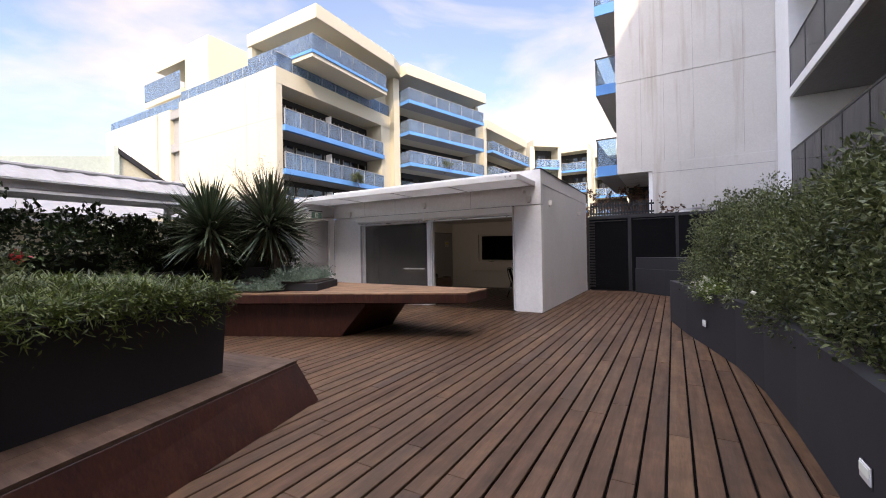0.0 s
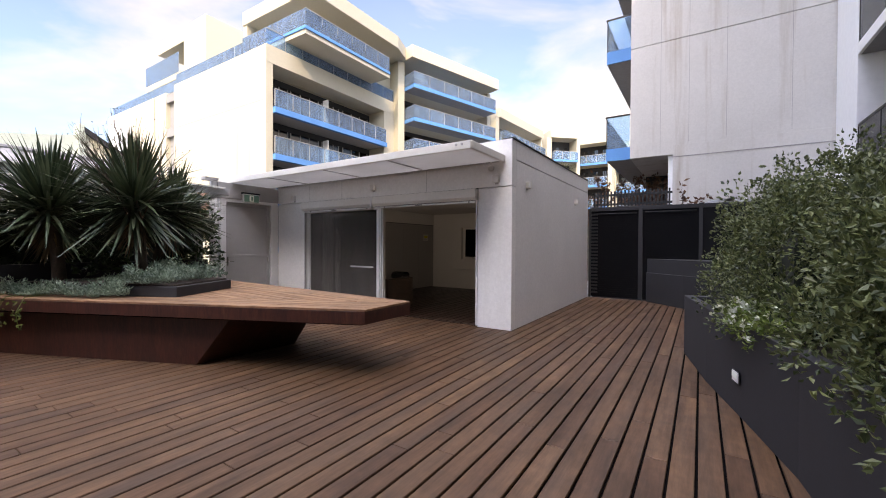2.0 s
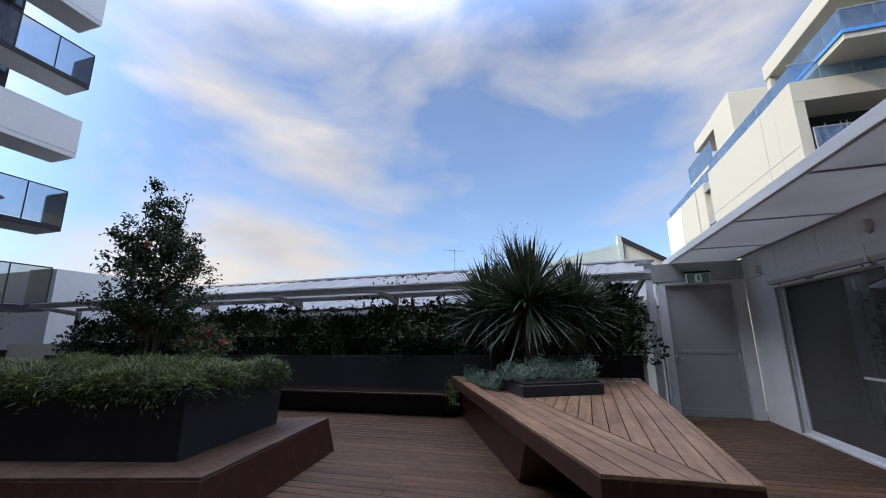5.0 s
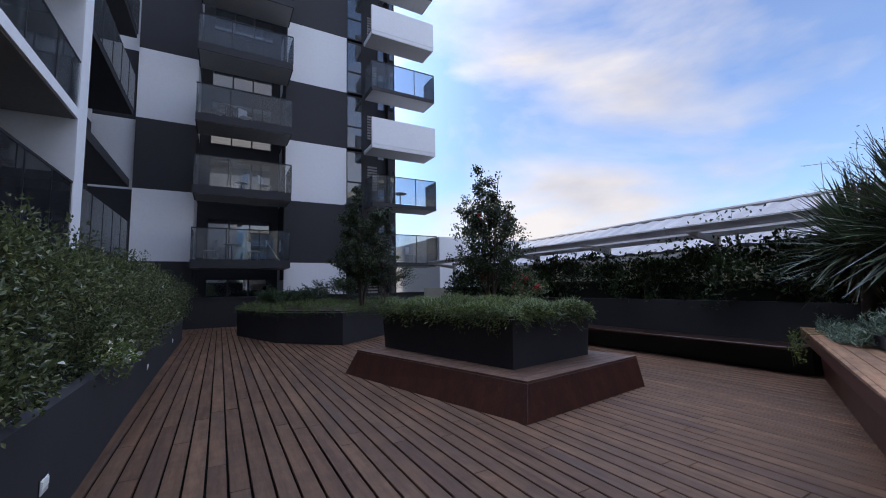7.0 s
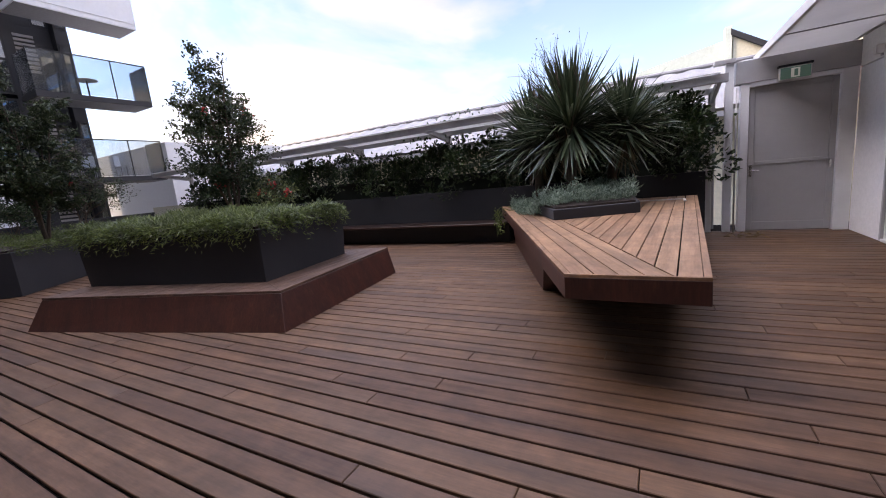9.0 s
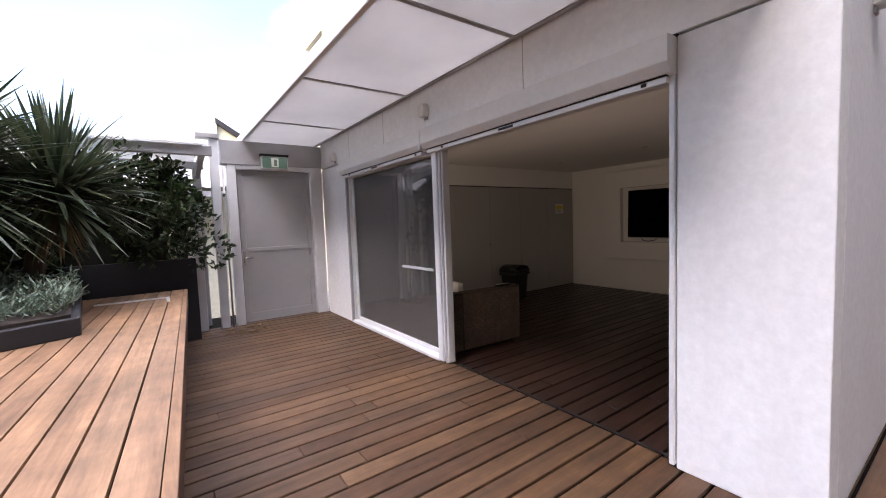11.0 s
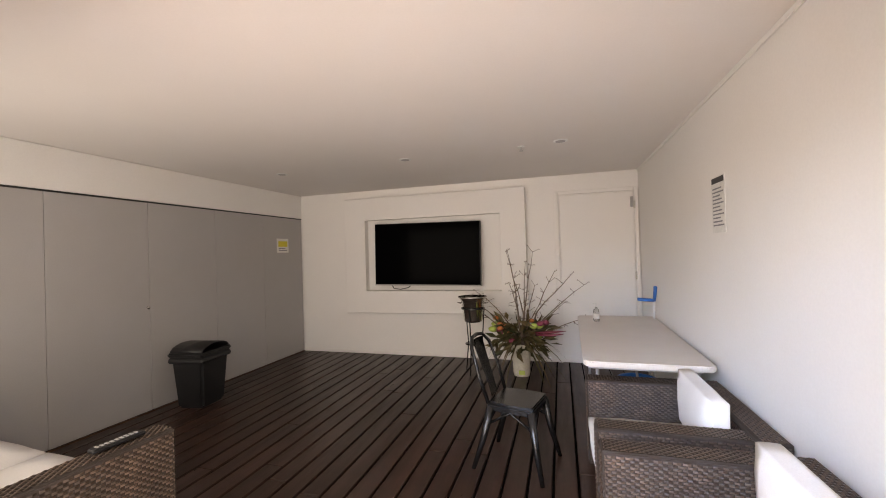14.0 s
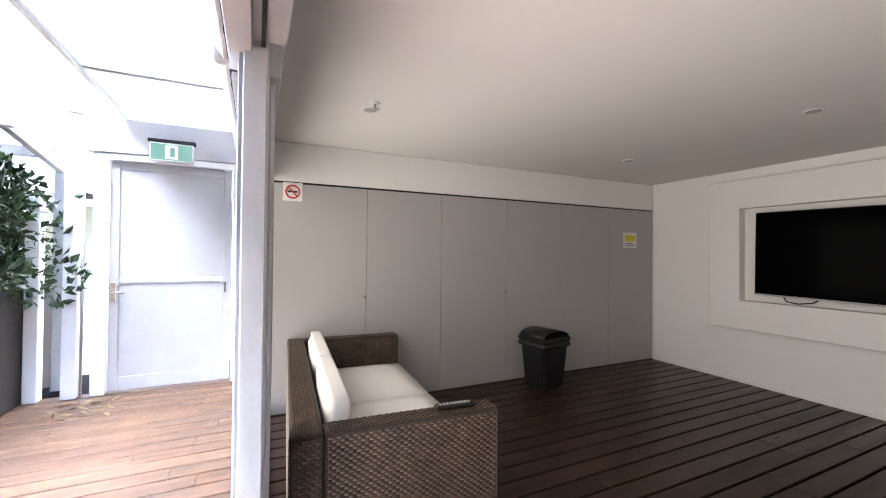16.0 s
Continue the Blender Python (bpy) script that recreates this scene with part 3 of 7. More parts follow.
def door_set():
    d = thing("sliding_door", "white aluminium sliding glass door, one leaf slid open", "sliding door", kind="structure")
    d.name = "door_1"
    part("mullion", box(-5.70, FY - 0.02, 0.02, -5.618, FY + 0.09, 2.45), ALU, d, "", 0.006)
    part("mullion", box(-5.616, FY + 0.0, 0.02, -5.535, FY + 0.085, 2.24), ALU, d, "", 0.006)
    part("mullion_cap", box(-5.799, FY - 0.113, 2.252, -5.761, FY - 0.004, 2.457), ALU, d)
    part("track_cover", box(-5.58, FY - 0.012, 0.02, -5.555, FY - 0.001, 2.23), GREYALU, d, "grey shutter guide")
    part("jamb", box(-8.05, FY + 0.02, 0.02, -7.985, FY + 0.14, 2.25), ALU, d, "", 0.005)
    part("jamb", box(-8.045, FY - 0.02, 0.02, -8.005, FY + 0.018, 2.25), GREYALU, d, "grey shutter guide", 0.004)
    part("jamb", box(-3.335, FY - 0.02, 0.02, -3.303, FY + 0.14, 2.45), ALU, d, "", 0.005)
    part("jamb", box(-3.352, FY + 0.03, 0.02, -3.337, FY + 0.10, 2.25), ALU, d, "", 0.003)
    part("head", box(-7.98, FY + 0.03, 2.20, -5.702, FY + 0.14, 2.45), ALU, d, "", 0.004)
    part("head", box(-5.534, FY + 0.03, 2.255, -3.34, FY + 0.15, 2.45), ALU, d, "", 0.004)
    part("sill", box(-8.0, FY - 0.02, 0.005, -5.702, FY + 0.14, 0.045), ALU, d, "", 0.006)
    part("sill", box(-5.53, FY + 0.075, 0.001, -3.34, FY + 0.10, 0.006), BLACK, d, "flush dark floor track")
    part("track", box(-5.53, FY + 0.06, 2.235, -3.34, FY + 0.075, 2.254), BLACK, d, "black top track")
    leafp = part("leaf", box(-7.98, FY + 0.055, 0.08, -7.92, FY + 0.095, 2.2), ALU, d, "fixed glazed leaf", 0.004)
    part("stile", box(-5.77, FY + 0.055, 0.08, -5.703, FY + 0.095, 2.2), ALU, leafp, "", 0.004)
    part("rail", box(-7.92, FY + 0.055, 0.05, -5.77, FY + 0.095, 0.10), ALU, leafp, "", 0.004)
    pane = part("pane", box(-7.92, FY + 0.072, 0.10, -5.77, FY + 0.078, 2.2), GL_DOOR, leafp, "dusty glass pane")
    pane.visible_shadow = False
    leaf2 = part("leaf", box(-7.95, FY + 0.098, 0.08, -7.89, FY + 0.118, 2.2), ALU, d, "open leaf parked behind the fixed one", 0.004)
    part("stile", box(-5.83, FY + 0.098, 0.08, -5.775, FY + 0.118, 2.2), ALU, leaf2, "", 0.004)
    pane = part("pane", box(-7.89, FY + 0.106, 0.08, -5.83, FY + 0.111, 2.2), GL_DOOR, leaf2)
    pane.visible_shadow = False
    part("pull_bar", box(-6.55, FY + 0.062, 0.955, -5.87, FY + 0.070, 0.985), ALU, leafp, "slim white bar")


door_set()


def awning():
    a = thing("awning", "white steel framed awning with pale translucent panels along the front wall", "awning")
    y0, y1 = 7.80, FY - 0.004
    zf, zb = 2.90, 2.92
    part("fascia", box(-9.62, y0 - 0.045, zf - 0.03, -2.78, y0, zf + 0.09), CREAMY, a, "", 0.006)
    part("end_beam", box(-2.84, y0, zf - 0.02, -2.78, y1, zb + 0.08), CREAMY, a, "", 0.006)
    part("end_beam", box(-9.62, y0, zf - 0.02, -9.56, y1, zb + 0.08), CREAMY, a, "", 0.006)
    part("wall_plate", box(-9.62, y1 - 0.05, zb - 0.03, -2.84, y1, zb + 0.06), GREYALU, a, "", 0.004)
    xs = [-9.56, -7.87, -6.10, -4.47, -2.84]
    for x in xs[1:-1]:
        part("rafter", box(x - 0.018, y0, zf - 0.012, x + 0.018, y1 - 0.05, zb + 0.05), GREYALU, a, "", 0.003)
    for p, q in zip(xs, xs[1:]):
        part("panel", box(p + 0.019, y0 + 0.002, zf + 0.0, q - 0.019, y1 - 0.052, zf + 0.012), SHEET, a, "translucent white panel")
    for x in (-2.92, -3.02):
        part("bolt", lathe([(0.02, 0), (0.02, 0.012)], 10), GREYALU, a).matrix_basis = pose(x, y0 - 0.046, zf + 0.045, 90, 0, 0)


awning()


def exit_door():
    structure("wall_exit", box(-9.30, 7.45, 2.50, -9.084, FY - 0.003, 2.86), GREYALU, "grey panel above the exit door", 0.004)
    d = thing("door_2", "white framed mesh security door under an exit sign", "door", kind="structure")
    part("jamb", box(-9.28, 7.52, 0, -9.10, 7.64, 2.498), ALU, d, "", 0.006)
    part("jamb", box(-9.28, 8.78, 0, -9.10, FY - 0.004, 2.498), ALU, d, "", 0.006)
    part("head", box(-9.28, 7.64, 2.43, -9.10, 8.78, 2.498), ALU, d, "", 0.005)
    lf = part("leaf", box(-9.19, 7.65, 0.02, -9.15, 7.73, 2.42), DOORGREY, d, "", 0.004)
    part("stile", box(-9.19, 8.69, 0.02, -9.15, 8.77, 2.42), DOORGREY, lf, "", 0.004)
    for z in (0.02, 1.14, 2.34):
        part("rail", box(-9.188, 7.73, z, -9.152, 8.69, z + (0.14 if z < 0.1 else 0.088 if z > 2 else 0.06)), DOORGREY, lf, "", 0.004)
    for z0, z1 in ((0.16, 1.14), (1.20, 2.34)):
        part("panel", box(-9.174, 7.73, z0, -9.166, 8.69, z1), DOORGREY, lf, "pale mesh infill")
    h = part("handle", box(-9.15, 7.665, 0.95, -9.135, 7.71, 1.15), STEEL, lf, "lock plate", 0.003)
    part("lever", tube([(-9.14, 7.69, 1.05), (-9.09, 7.69, 1.05), (-9.085, 7.80, 1.045)], 0.010, 8), STEEL, h, "", smooth=True)
    part("handle", box(-9.15, 8.70, 1.02, -9.13, 8.73, 1.14), STEEL, lf, "", 0.003)
    s = thing("exit_sign", "green and white running figure exit sign above the door", "exit sign", pose(-9.03, 8.20, 2.44))
    part("housing", box(-0.05, -0.20, 0.0, 0.02, 0.20, 0.20), ALU, s, "", 0.008)
    part("face", box(0.0215, -0.185, 0.015, 0.024, 0.185, 0.185), GREENS, s, "green lit face")
    part("pictogram", box(0.025, -0.055, 0.03, 0.0265, 0.055, 0.17), SIGNW, s)
    part("pictogram", box(0.0272, -0.015, 0.05, 0.0282, 0.03, 0.15), GREENS, s)
    part("top_cover", box(-0.06, -0.215, 0.201, 0.03, 0.215, 0.235), BLACK, s, "black top cover", 0.005)
    p = thing("gate_post", "tall white square steel posts beside the exit door", "post")
    part("post", box(-9.18, 7.30, 0, -9.08, 7.42, 2.86), ALU, p, "", 0.006)
    part("cap", box(-9.22, 7.14, 2.862, -9.04, 7.44, 2.93), GREYALU, p, "", 0.004)
    part("post", box(-9.20, 7.02, 0, -9.08, 7.13, 2.0), ALU, p, "", 0.006)
    part("hinge", tube([(-9.07, 7.46, 0.0), (-9.07, 7.46, 2.45)], 0.014, 8), GREYALU, p, "slim downpipe", smooth=True)


exit_door()


def wall_lamp(m, name="wall_lamp"):
    w = thing(name, "small pale box wall lamp", "wall lamp", m, "wall lamps")
    part("body", box(-0.055, -0.085, -0.06, 0.055, 0.0, 0.06), CREAMY, w, "", 0.01, seg=2)
    part("bracket", box(-0.03, -0.015, -0.09, 0.03, 0.0, -0.06), GREYALU, w, "", 0.003)
    return w


wl = wall_lamp(pose(RX, 9.66, 2.56, 0, 0, 90))
copy_thing(wl, pose(RX, 12.97, 2.56, 0, 0, 90))
copy_thing(wl, pose(-2.93, FY - 0.003, 2.60))
copy_thing(wl, pose(-5.78, FY - 0.003, 2.66))
copy_thing(wl, pose(-8.42, FY - 0.003, 2.58))
cm = thing("security_camera", "small white dome camera under the awning edge", "camera", pose(-3.02, FY - 0.004, 2.80))
part("dome", lathe([(0.02, -0.10), (0.045, -0.085), (0.055, -0.05), (0.05, -0.02), (0.03, 0.0)], 16), CREAMY, cm, "", smooth=True)
part("mount", box(-0.02, -0.005, -0.02, 0.02, 0.003, 0.06), CREAMY, cm)
cm.matrix_basis = pose(-3.02, FY - 0.06, 2.84)


# right-hand planter: a bent charcoal wall
RP = [(-0.13, 9.0), (0.10, 7.85), (0.36, 6.85), (0.57, 6.0), (0.70, 5.1), (0.745, 4.1), (0.745, 2.0), (0.78, 0.0), (0.80, -3.0), (0.80, -8.6)]


def offset_line(pts, d):
    out = []
    for i, p in enumerate(pts):
        a, b = Vector(pts[max(i - 1, 0)]), Vector(pts[min(i + 1, len(pts) - 1)])
        t = (b - a).normalized()
        out.append((p[0] - t.y * d, p[1] + t.x * d))
    return out


def wall_strip(pts, th, z0, z1):
    return prism(list(pts) + offset_line(pts, th)[::-1], z0, z1)


def planter_right():
    p = thing("planter_wall", "long charcoal rendered planter wall curving along the deck", "planter")
    part("wall", wall_strip(RP, 0.11, 0, 0.79), CHAR, p, "", 0.006)
    part("wall", prism([(-0.13, 9.003), (2.9, 9.25), (2.9, 9.36), (-0.14, 9.115)], 0, 0.79), CHAR, p, "", 0.006)
    inner = offset_line(RP, 0.112)
    part("soil", prism(inner + [(2.9, -8.6), (2.9, 9.2)], 0.02, 0.70), SOIL, p, "dark soil")
    for x, y, a in ((0.312, 6.98, -75), (0.747, 2.80, -90), (0.80, -1.7, -90), (0.80, -5.6, -90)):
        l = part("step_light", box(-0.065, -0.012, -0.045, 0.065, 0.003, 0.045), LAMPW, p, "small pale recessed step light", 0.003)
        l.matrix_basis = pose(x, y, 0.33, 0, 0, a)
        # Lens borrows the sign's faint glow in place of the sky it catches.
        part("lens", box(-0.055, -0.016, -0.01, 0.055, -0.0125, 0.035), SIGNW, l)
        part("frame", box(-0.075, -0.006, -0.055, 0.075, -0.001, 0.055), BLACK, l)


planter_right()


def charcoal_gate():
    y = 14.45
    f = thing("gate", "black steel gate and fence panels with mesh infill", "gate", kind="structure")
    part("post", box(-2.64, y, 0, -2.58, y + 0.06, 2.5), BLACK, f, "", 0.004)
    part("post", box(-1.36, y - 0.01, 0, -1.26, y + 0.06, 2.54), CHAR, f, "", 0.004)
    part("post", box(0.0, y - 0.01, 0, 0.08, y + 0.06, 2.54), CHAR, f, "", 0.004)
    part("rail", box(-2.58, y, 2.42, 2.9, y + 0.06, 2.52), CHAR, f, "", 0.004)
    part("panel", box(-2.58, y + 0.03, 0.03, -1.36, y + 0.05, 2.42), MESHBLACK, f, "dark mesh panel")
    part("panel", box(-1.26, y + 0.03, 0.03, 0.0, y + 0.05, 2.42), MESHBLACK, f, "dark mesh panel")
    part("panel", box(0.08, y + 0.03, 0.03, 2.9, y + 0.05, 2.42), MESHBLACK, f, "dark mesh panel")
    for i in range(24):
        z = 0.12 + i * 0.095
        part("slat", box(-2.575, y + 0.0, z, -2.40, y + 0.028, z + 0.05), CHAR, f)
    for x0, x1, n in ((-2.39, -1.37, 40), (-1.25, -0.01, 24)):
        for i in range(n):
            z = 2.36 - i * 0.057
            part("slat", box(x0, y + 0.018, z - 0.034, x1, y + 0.029, z), MESHBLACK, f)
    part("conduit", tube([(-2.5, y - 0.02, 2.34), (-1.4, y - 0.02, 2.34)], 0.012, 8), CHAR, f, smooth=True)
    part("conduit", tube([(-1.2, y - 0.02, 2.36), (-0.05, y - 0.02, 2.36)], 0.012, 8), CHAR, f, smooth=True)
    w = thing("planter_box", "low charcoal planter wall before the fence", "planter")
    part("wall", prism([(-1.15, 14.3), (-0.3, 13.5), (0.9, 12.6), (2.9, 12.2), (2.9, 14.44), (-1.15, 14.44)], 0, 0.76), CHAR, w, "", 0.005)
    part("wall", prism([(-1.13, 14.34), (-0.3, 13.62), (0.9, 12.75), (2.88, 12.35), (2.88, 14.44), (-1.13, 14.44)], 0.76, 1.12), CHAR, w, "", 0.005)
    k = thing("picket_fence", "dark timber picket fence above the gate wall", "fence")
    part("rail", box(-2.6, y + 0.35, 2.60, -0.60, y + 0.39, 2.66), BLACK, k)
    part("rail", box(-2.6, y + 0.35, 2.86, -0.60, y + 0.39, 2.92), BLACK, k)
    part("base", box(-2.6, y + 0.30, -0.033, -0.60, y + 0.44, 2.56), BLACK, k, "dark base wall")
    for i in range(22):
        x = -2.58 + i * 0.09
        part("picket", box(x, y + 0.33, 2.56, x + 0.045, y + 0.349, 3.0 + 0.02 * math.sin(i * 2.1)), BLACK, k)


charcoal_gate()


def white_rounded_top():
    """Barrel-shaped top for an unidentified white thing over the gate rail; posts added."""
    c = thing("canopy", "rounded white shape of unknown use behind the black gate", "canopy", pose(0.05, 15.35, GZ))
    bm = bmesh.new()
    prev, n = None, 12
    for i in range(n + 1):
        a = math.pi * i / n
        cur = [bm.verts.new((0.62 - 0.62 * math.cos(a), y, 6.50 + 0.20 * math.sin(a) ** 0.7)) for y in (0.0, 0.9)]
        if prev:
            bm.faces.new((prev[0], cur[0], cur[1], prev[1]))
        prev = cur
    bmesh.ops.solidify(bm, geom=list(bm.faces), thickness=0.03)
    part("shell", bm, WHITE_B, c, "", 0, True)
    for x in (0.04, 1.20):
        part("post", box(x - 0.025, 0.42, 0, x + 0.025, 0.47, 6.52), GREYALU, c)


white_rounded_top()

# central plinth and its planter
PL = [(-2.18, -0.93), (-3.13, 2.84), (-5.66, 2.50), (-4.75, -1.30)]
PLT = [(-2.36, -0.80), (-3.27, 2.70), (-5.71, 2.36), (-4.83, -1.17)]
BX = [(-2.90, -0.82), (-3.54, 2.12), (-5.21, 1.88), (-4.60, -1.06)]


def plinth():
    p = thing("bench_plinth", "low timber seating plinth with sloping oiled sides", "bench")
    part("base", prism(PL, 0, 0.385, [(x * 1.0, y) for x, y in PLT]), RUST, p, "red-brown oiled side cladding", 0.004)
    cx, cy = sum(x for x, _ in PLT) / 4, sum(y for _, y in PLT) / 4
    for i in range(4):
        a, b = Vector(PLT[i]), Vector(PLT[(i + 1) % 4])
        ia, ib = Vector(BX[i]), Vector(BX[(i + 1) % 4])
        for k in range(3):
            t0, t1 = k / 3 + 0.003, (k + 1) / 3 - 0.003
            q = [a.lerp(ia, t0), b.lerp(ib, t0), b.lerp(ib, t1), a.lerp(ia, t1)]
            part("board", prism([(v.x, v.y) for v in q], 0.387, 0.415), PLINTH_TOP, p, "", 0.002)
    b = thing("planter_box", "large charcoal rendered planter box on the timber plinth", "planter", group="planter boxes")
    part("body", prism(BX, 0.405, 1.06, [(cx + (x - cx) * 1.03, cy + (y - cy) * 1.03) for x, y in BX]), CHAR, b, "", 0.006)
    part("soil", prism([(cx + (x - cx) * 0.96, cy + (y - cy) * 0.96) for x, y in BX], 1.062, 1.09), SOIL, b)


plinth()
B2 = [(-3.10, -4.50), (-1.60, -6.25), (-0.72, -9.1), (-4.2, -11.6), (-6.3, -7.2)]
b2 = thing("planter_box", "charcoal rendered planter box at the far side of the deck", "planter", group="planter boxes")
part("body", prism(B2, 0, 0.86), CHAR, b2, "", 0.006)
part("soil", prism([(-3.4 + (x + 3.4) * 0.95, -7.7 + (y + 7.7) * 0.95) for x, y in B2], 0.862, 0.90), SOIL, b2)

# cantilevered deck bench
TL, TR, FR, FL = (-2.955, 5.785), (-2.95, 6.565), (-8.25, 6.86), (-8.15, 3.50)
ZB = 0.767


def lerp2(a, b, t):
    return (a[0] + (b[0] - a[0]) * t, a[1] + (b[1] - a[1]) * t)


def clip_poly(poly, p, n):
    """The part of a convex polygon where (q - p) . n >= 0."""
    out = []
    for i, a in enumerate(poly):
        b = poly[(i + 1) % len(poly)]
        da, db = ((q[0] - p[0]) * n[0] + (q[1] - p[1]) * n[1] for q in (a, b))
        if da >= 0:
            out.append(a)
        if (da > 0) != (db > 0) and abs(da - db) > 1e-9:
            out.append(lerp2(a, b, da / (da - db)))
    return out


def big_bench():
    e = thing("deck_bench", "angular cantilevered timber bench with two board directions and a red-brown base", "bench")
    part("base", prism([(-5.05, 5.08), (-4.95, 6.40), (-8.2, 6.72), (-8.2, 3.72)], 0, 0.585, [(-4.58, 5.24), (-4.5, 6.42), (-8.2, 6.74), (-8.2, 3.68)]), RUST, e, "red-brown oiled base sloping out below", 0.004)
    inner = [lerp2(TL, FR, 0.012), lerp2(TR, FL, 0.012), lerp2(FR, TL, 0.012), lerp2(FL, TR, 0.012)]
    part("frame", prism([(x, y) for x, y in inner], 0.59, 0.735), UNDER, e, "framing coloured near-black for the shade under the boards")
    edges = ((TL, TR, 0.016), (TR, FR, 0.040), (FL, TL, 0.040))
    for a, b, lip in edges:
        t = (Vector(b) - Vector(a)).normalized()
        n = Vector((-t.y, t.x))
        c = Vector((-5.6, 5.6))
        if (c - Vector(a)).dot(n) < 0:
            n = -n
        q = [a, b, (b[0] + n.x * 0.028, b[1] + n.y * 0.028), (a[0] + n.x * 0.028, a[1] + n.y * 0.028)]
        part("fascia", prism(q, 0.605, ZB - 0.022), RUST, e, "red-brown fascia board", 0.002)
        q = [a, b, (b[0] + n.x * lip, b[1] + n.y * lip), (a[0] + n.x * lip, a[1] + n.y * lip)]
        part("edge_board", prism(q, ZB - 0.0215, ZB + 0.001), BENCH, e, "", 0.002)
    area = [(TL[0] - 0.020, TL[1]), (TR[0] - 0.020, TR[1]), FR, FL]
    lt = (Vector(FL) - Vector(TL)).normalized()
    ln = (lt.y, -lt.x)
    if (Vector(TR) - Vector(TL)).dot(Vector(ln)) < 0:
        ln = (-ln[0], -ln[1])
    seam = (TL[0] + ln[0] * 0.556, TL[1] + ln[1] * 0.556)      # the two board directions meet after four boards
    side_a = clip_poly(area, seam, (-ln[0], -ln[1]))
    side_b = clip_poly(area, (seam[0] + ln[0] * 0.004, seam[1] + ln[1] * 0.004), ln)
    rt = (Vector(FR) - Vector(TR)).normalized()
    rn = (rt.y, -rt.x)
    if (Vector(TL) - Vector(TR)).dot(Vector(rn)) < 0:
        rn = (-rn[0], -rn[1])
    for poly, org, n, ax in ((side_a, TL, ln, lt), (side_b, TR, rn, rt)):
        for i in range(26):
            d0 = 0.044 + i * 0.128
            q = clip_poly(poly, (org[0] + n[0] * d0, org[1] + n[1] * d0), n)
            q = clip_poly(q, (org[0] + n[0] * (d0 + 0.118), org[1] + n[1] * (d0 + 0.118)), (-n[0], -n[1])) if len(q) > 2 else []
            if len(q) > 2:
                m = pose(org[0], org[1], 0, 0, 0, math.degrees(math.atan2(ax.y, ax.x)))
                iv = m.inverted()
                ql = [(iv @ Vector((x, y, 0)))[:2] for x, y in q]
                o = part("board", prism([tuple(v) for v in ql], ZB - 0.02, ZB), BENCH, e)
                o.matrix_basis = m
    part("hatch_strip", box(-7.62, 6.02, ZB + 0.001, -7.59, 6.66, ZB + 0.014), ALU, e, "thin metal trim strip")
    part("hatch_strip", box(-7.588, 6.63, ZB + 0.001, -7.28, 6.66, ZB + 0.014), ALU, e, "thin metal trim strip")
    return e


big_bench()
TRO = [(-5.62, 5.12), (-6.12, 6.10), (-7.9, 5.9), (-7.9, 4.0), (-6.6, 4.62)]
tr = thing("planting_trough", "low charcoal trough set into the bench around the yuccas", "planter")
part("rim", prism(TRO, ZB + 0.001, ZB + 0.135), CHAR, tr, "", 0.006)
part("soil", prism([(-6.7 + (x + 6.7) * 0.94, 5.2 + (y - 5.2) * 0.94) for x, y in TRO], ZB + 0.136, ZB + 0.16), SOIL, tr)

# back seat, planter wall and pergola
bs_ = thing("back_bench", "long dark timber bench seat against the back planter", "bench")
# Seat borrows the shaded deck colour to read dark.
part("seat", box(-8.62, -7.0, 0.405, -8.0, 3.55, 0.45), DECK_SHADED, bs_, "", 0.005)
part("support", box(-8.62, -7.0, 0.0, -8.36, 3.55, 0.404), BLACK, bs_, "dark recessed support")
bp = thing("back_planter", "tall charcoal planter wall behind the bench", "planter")
part("wall", box(-8.74, -9.0, 0, -8.625, 7.0, 1.13), SHADED_CHAR, bp, "", 0.006)
part("soil", box(-9.75, -9.0, 0, -8.745, 7.0, 1.05), SOIL, bp)
structure("wall_boundary", box(-9.98, -13.0, GZ, -9.78, 7.0, 1.45), YWALL, "pale boundary wall behind the hedge")


def pergola():
    p = thing("pergola", "grey steel cantilevered pergola with pale translucent roof sheets", "pergola")
    y0, y1 = -9.4, 7.25
    part("front_beam", box(-8.33, y0, 2.47, -8.25, y1, 2.60), GALV, p, "", 0.006)
    part("back_beam", box(-9.56, y0, 2.46, -9.46, y1, 2.56), GALV, p, "", 0.006)
    ys = [-9.3, -6.55, -3.80, -1.0, 1.76, 4.5, 7.15]
    for y in ys:
        part("post", box(-9.56, y - 0.055, GZ + 4.0, -9.45, y + 0.055, 2.455), GALV, p, "", 0.006)
        bm = bmesh.new()
        v = [(-9.45, 2.30), (-8.33, 2.49), (-8.33, 2.57), (-9.45, 2.455)]
        a = [bm.verts.new((x, y - 0.03, z)) for x, z in v]
        b = [bm.verts.new((x, y + 0.03, z)) for x, z in v]
        bm.faces.new(a)
        bm.faces.new(b[::-1])
        for i in range(4):
            bm.faces.new((a[i], b[i], b[(i + 1) % 4], a[(i + 1) % 4]))
        bmesh.ops.recalc_face_normals(bm, faces=list(bm.faces))
        part("rafter", bm, GALV, p, "", 0.004)
    for q0, q1 in zip(ys, ys[1:]):
        part("roof_sheet", box(-9.9, q0 + 0.01, 2.605, -8.2, q1 - 0.01, 2.62), PERGSHEET, p, "translucent roof sheet")


pergola()


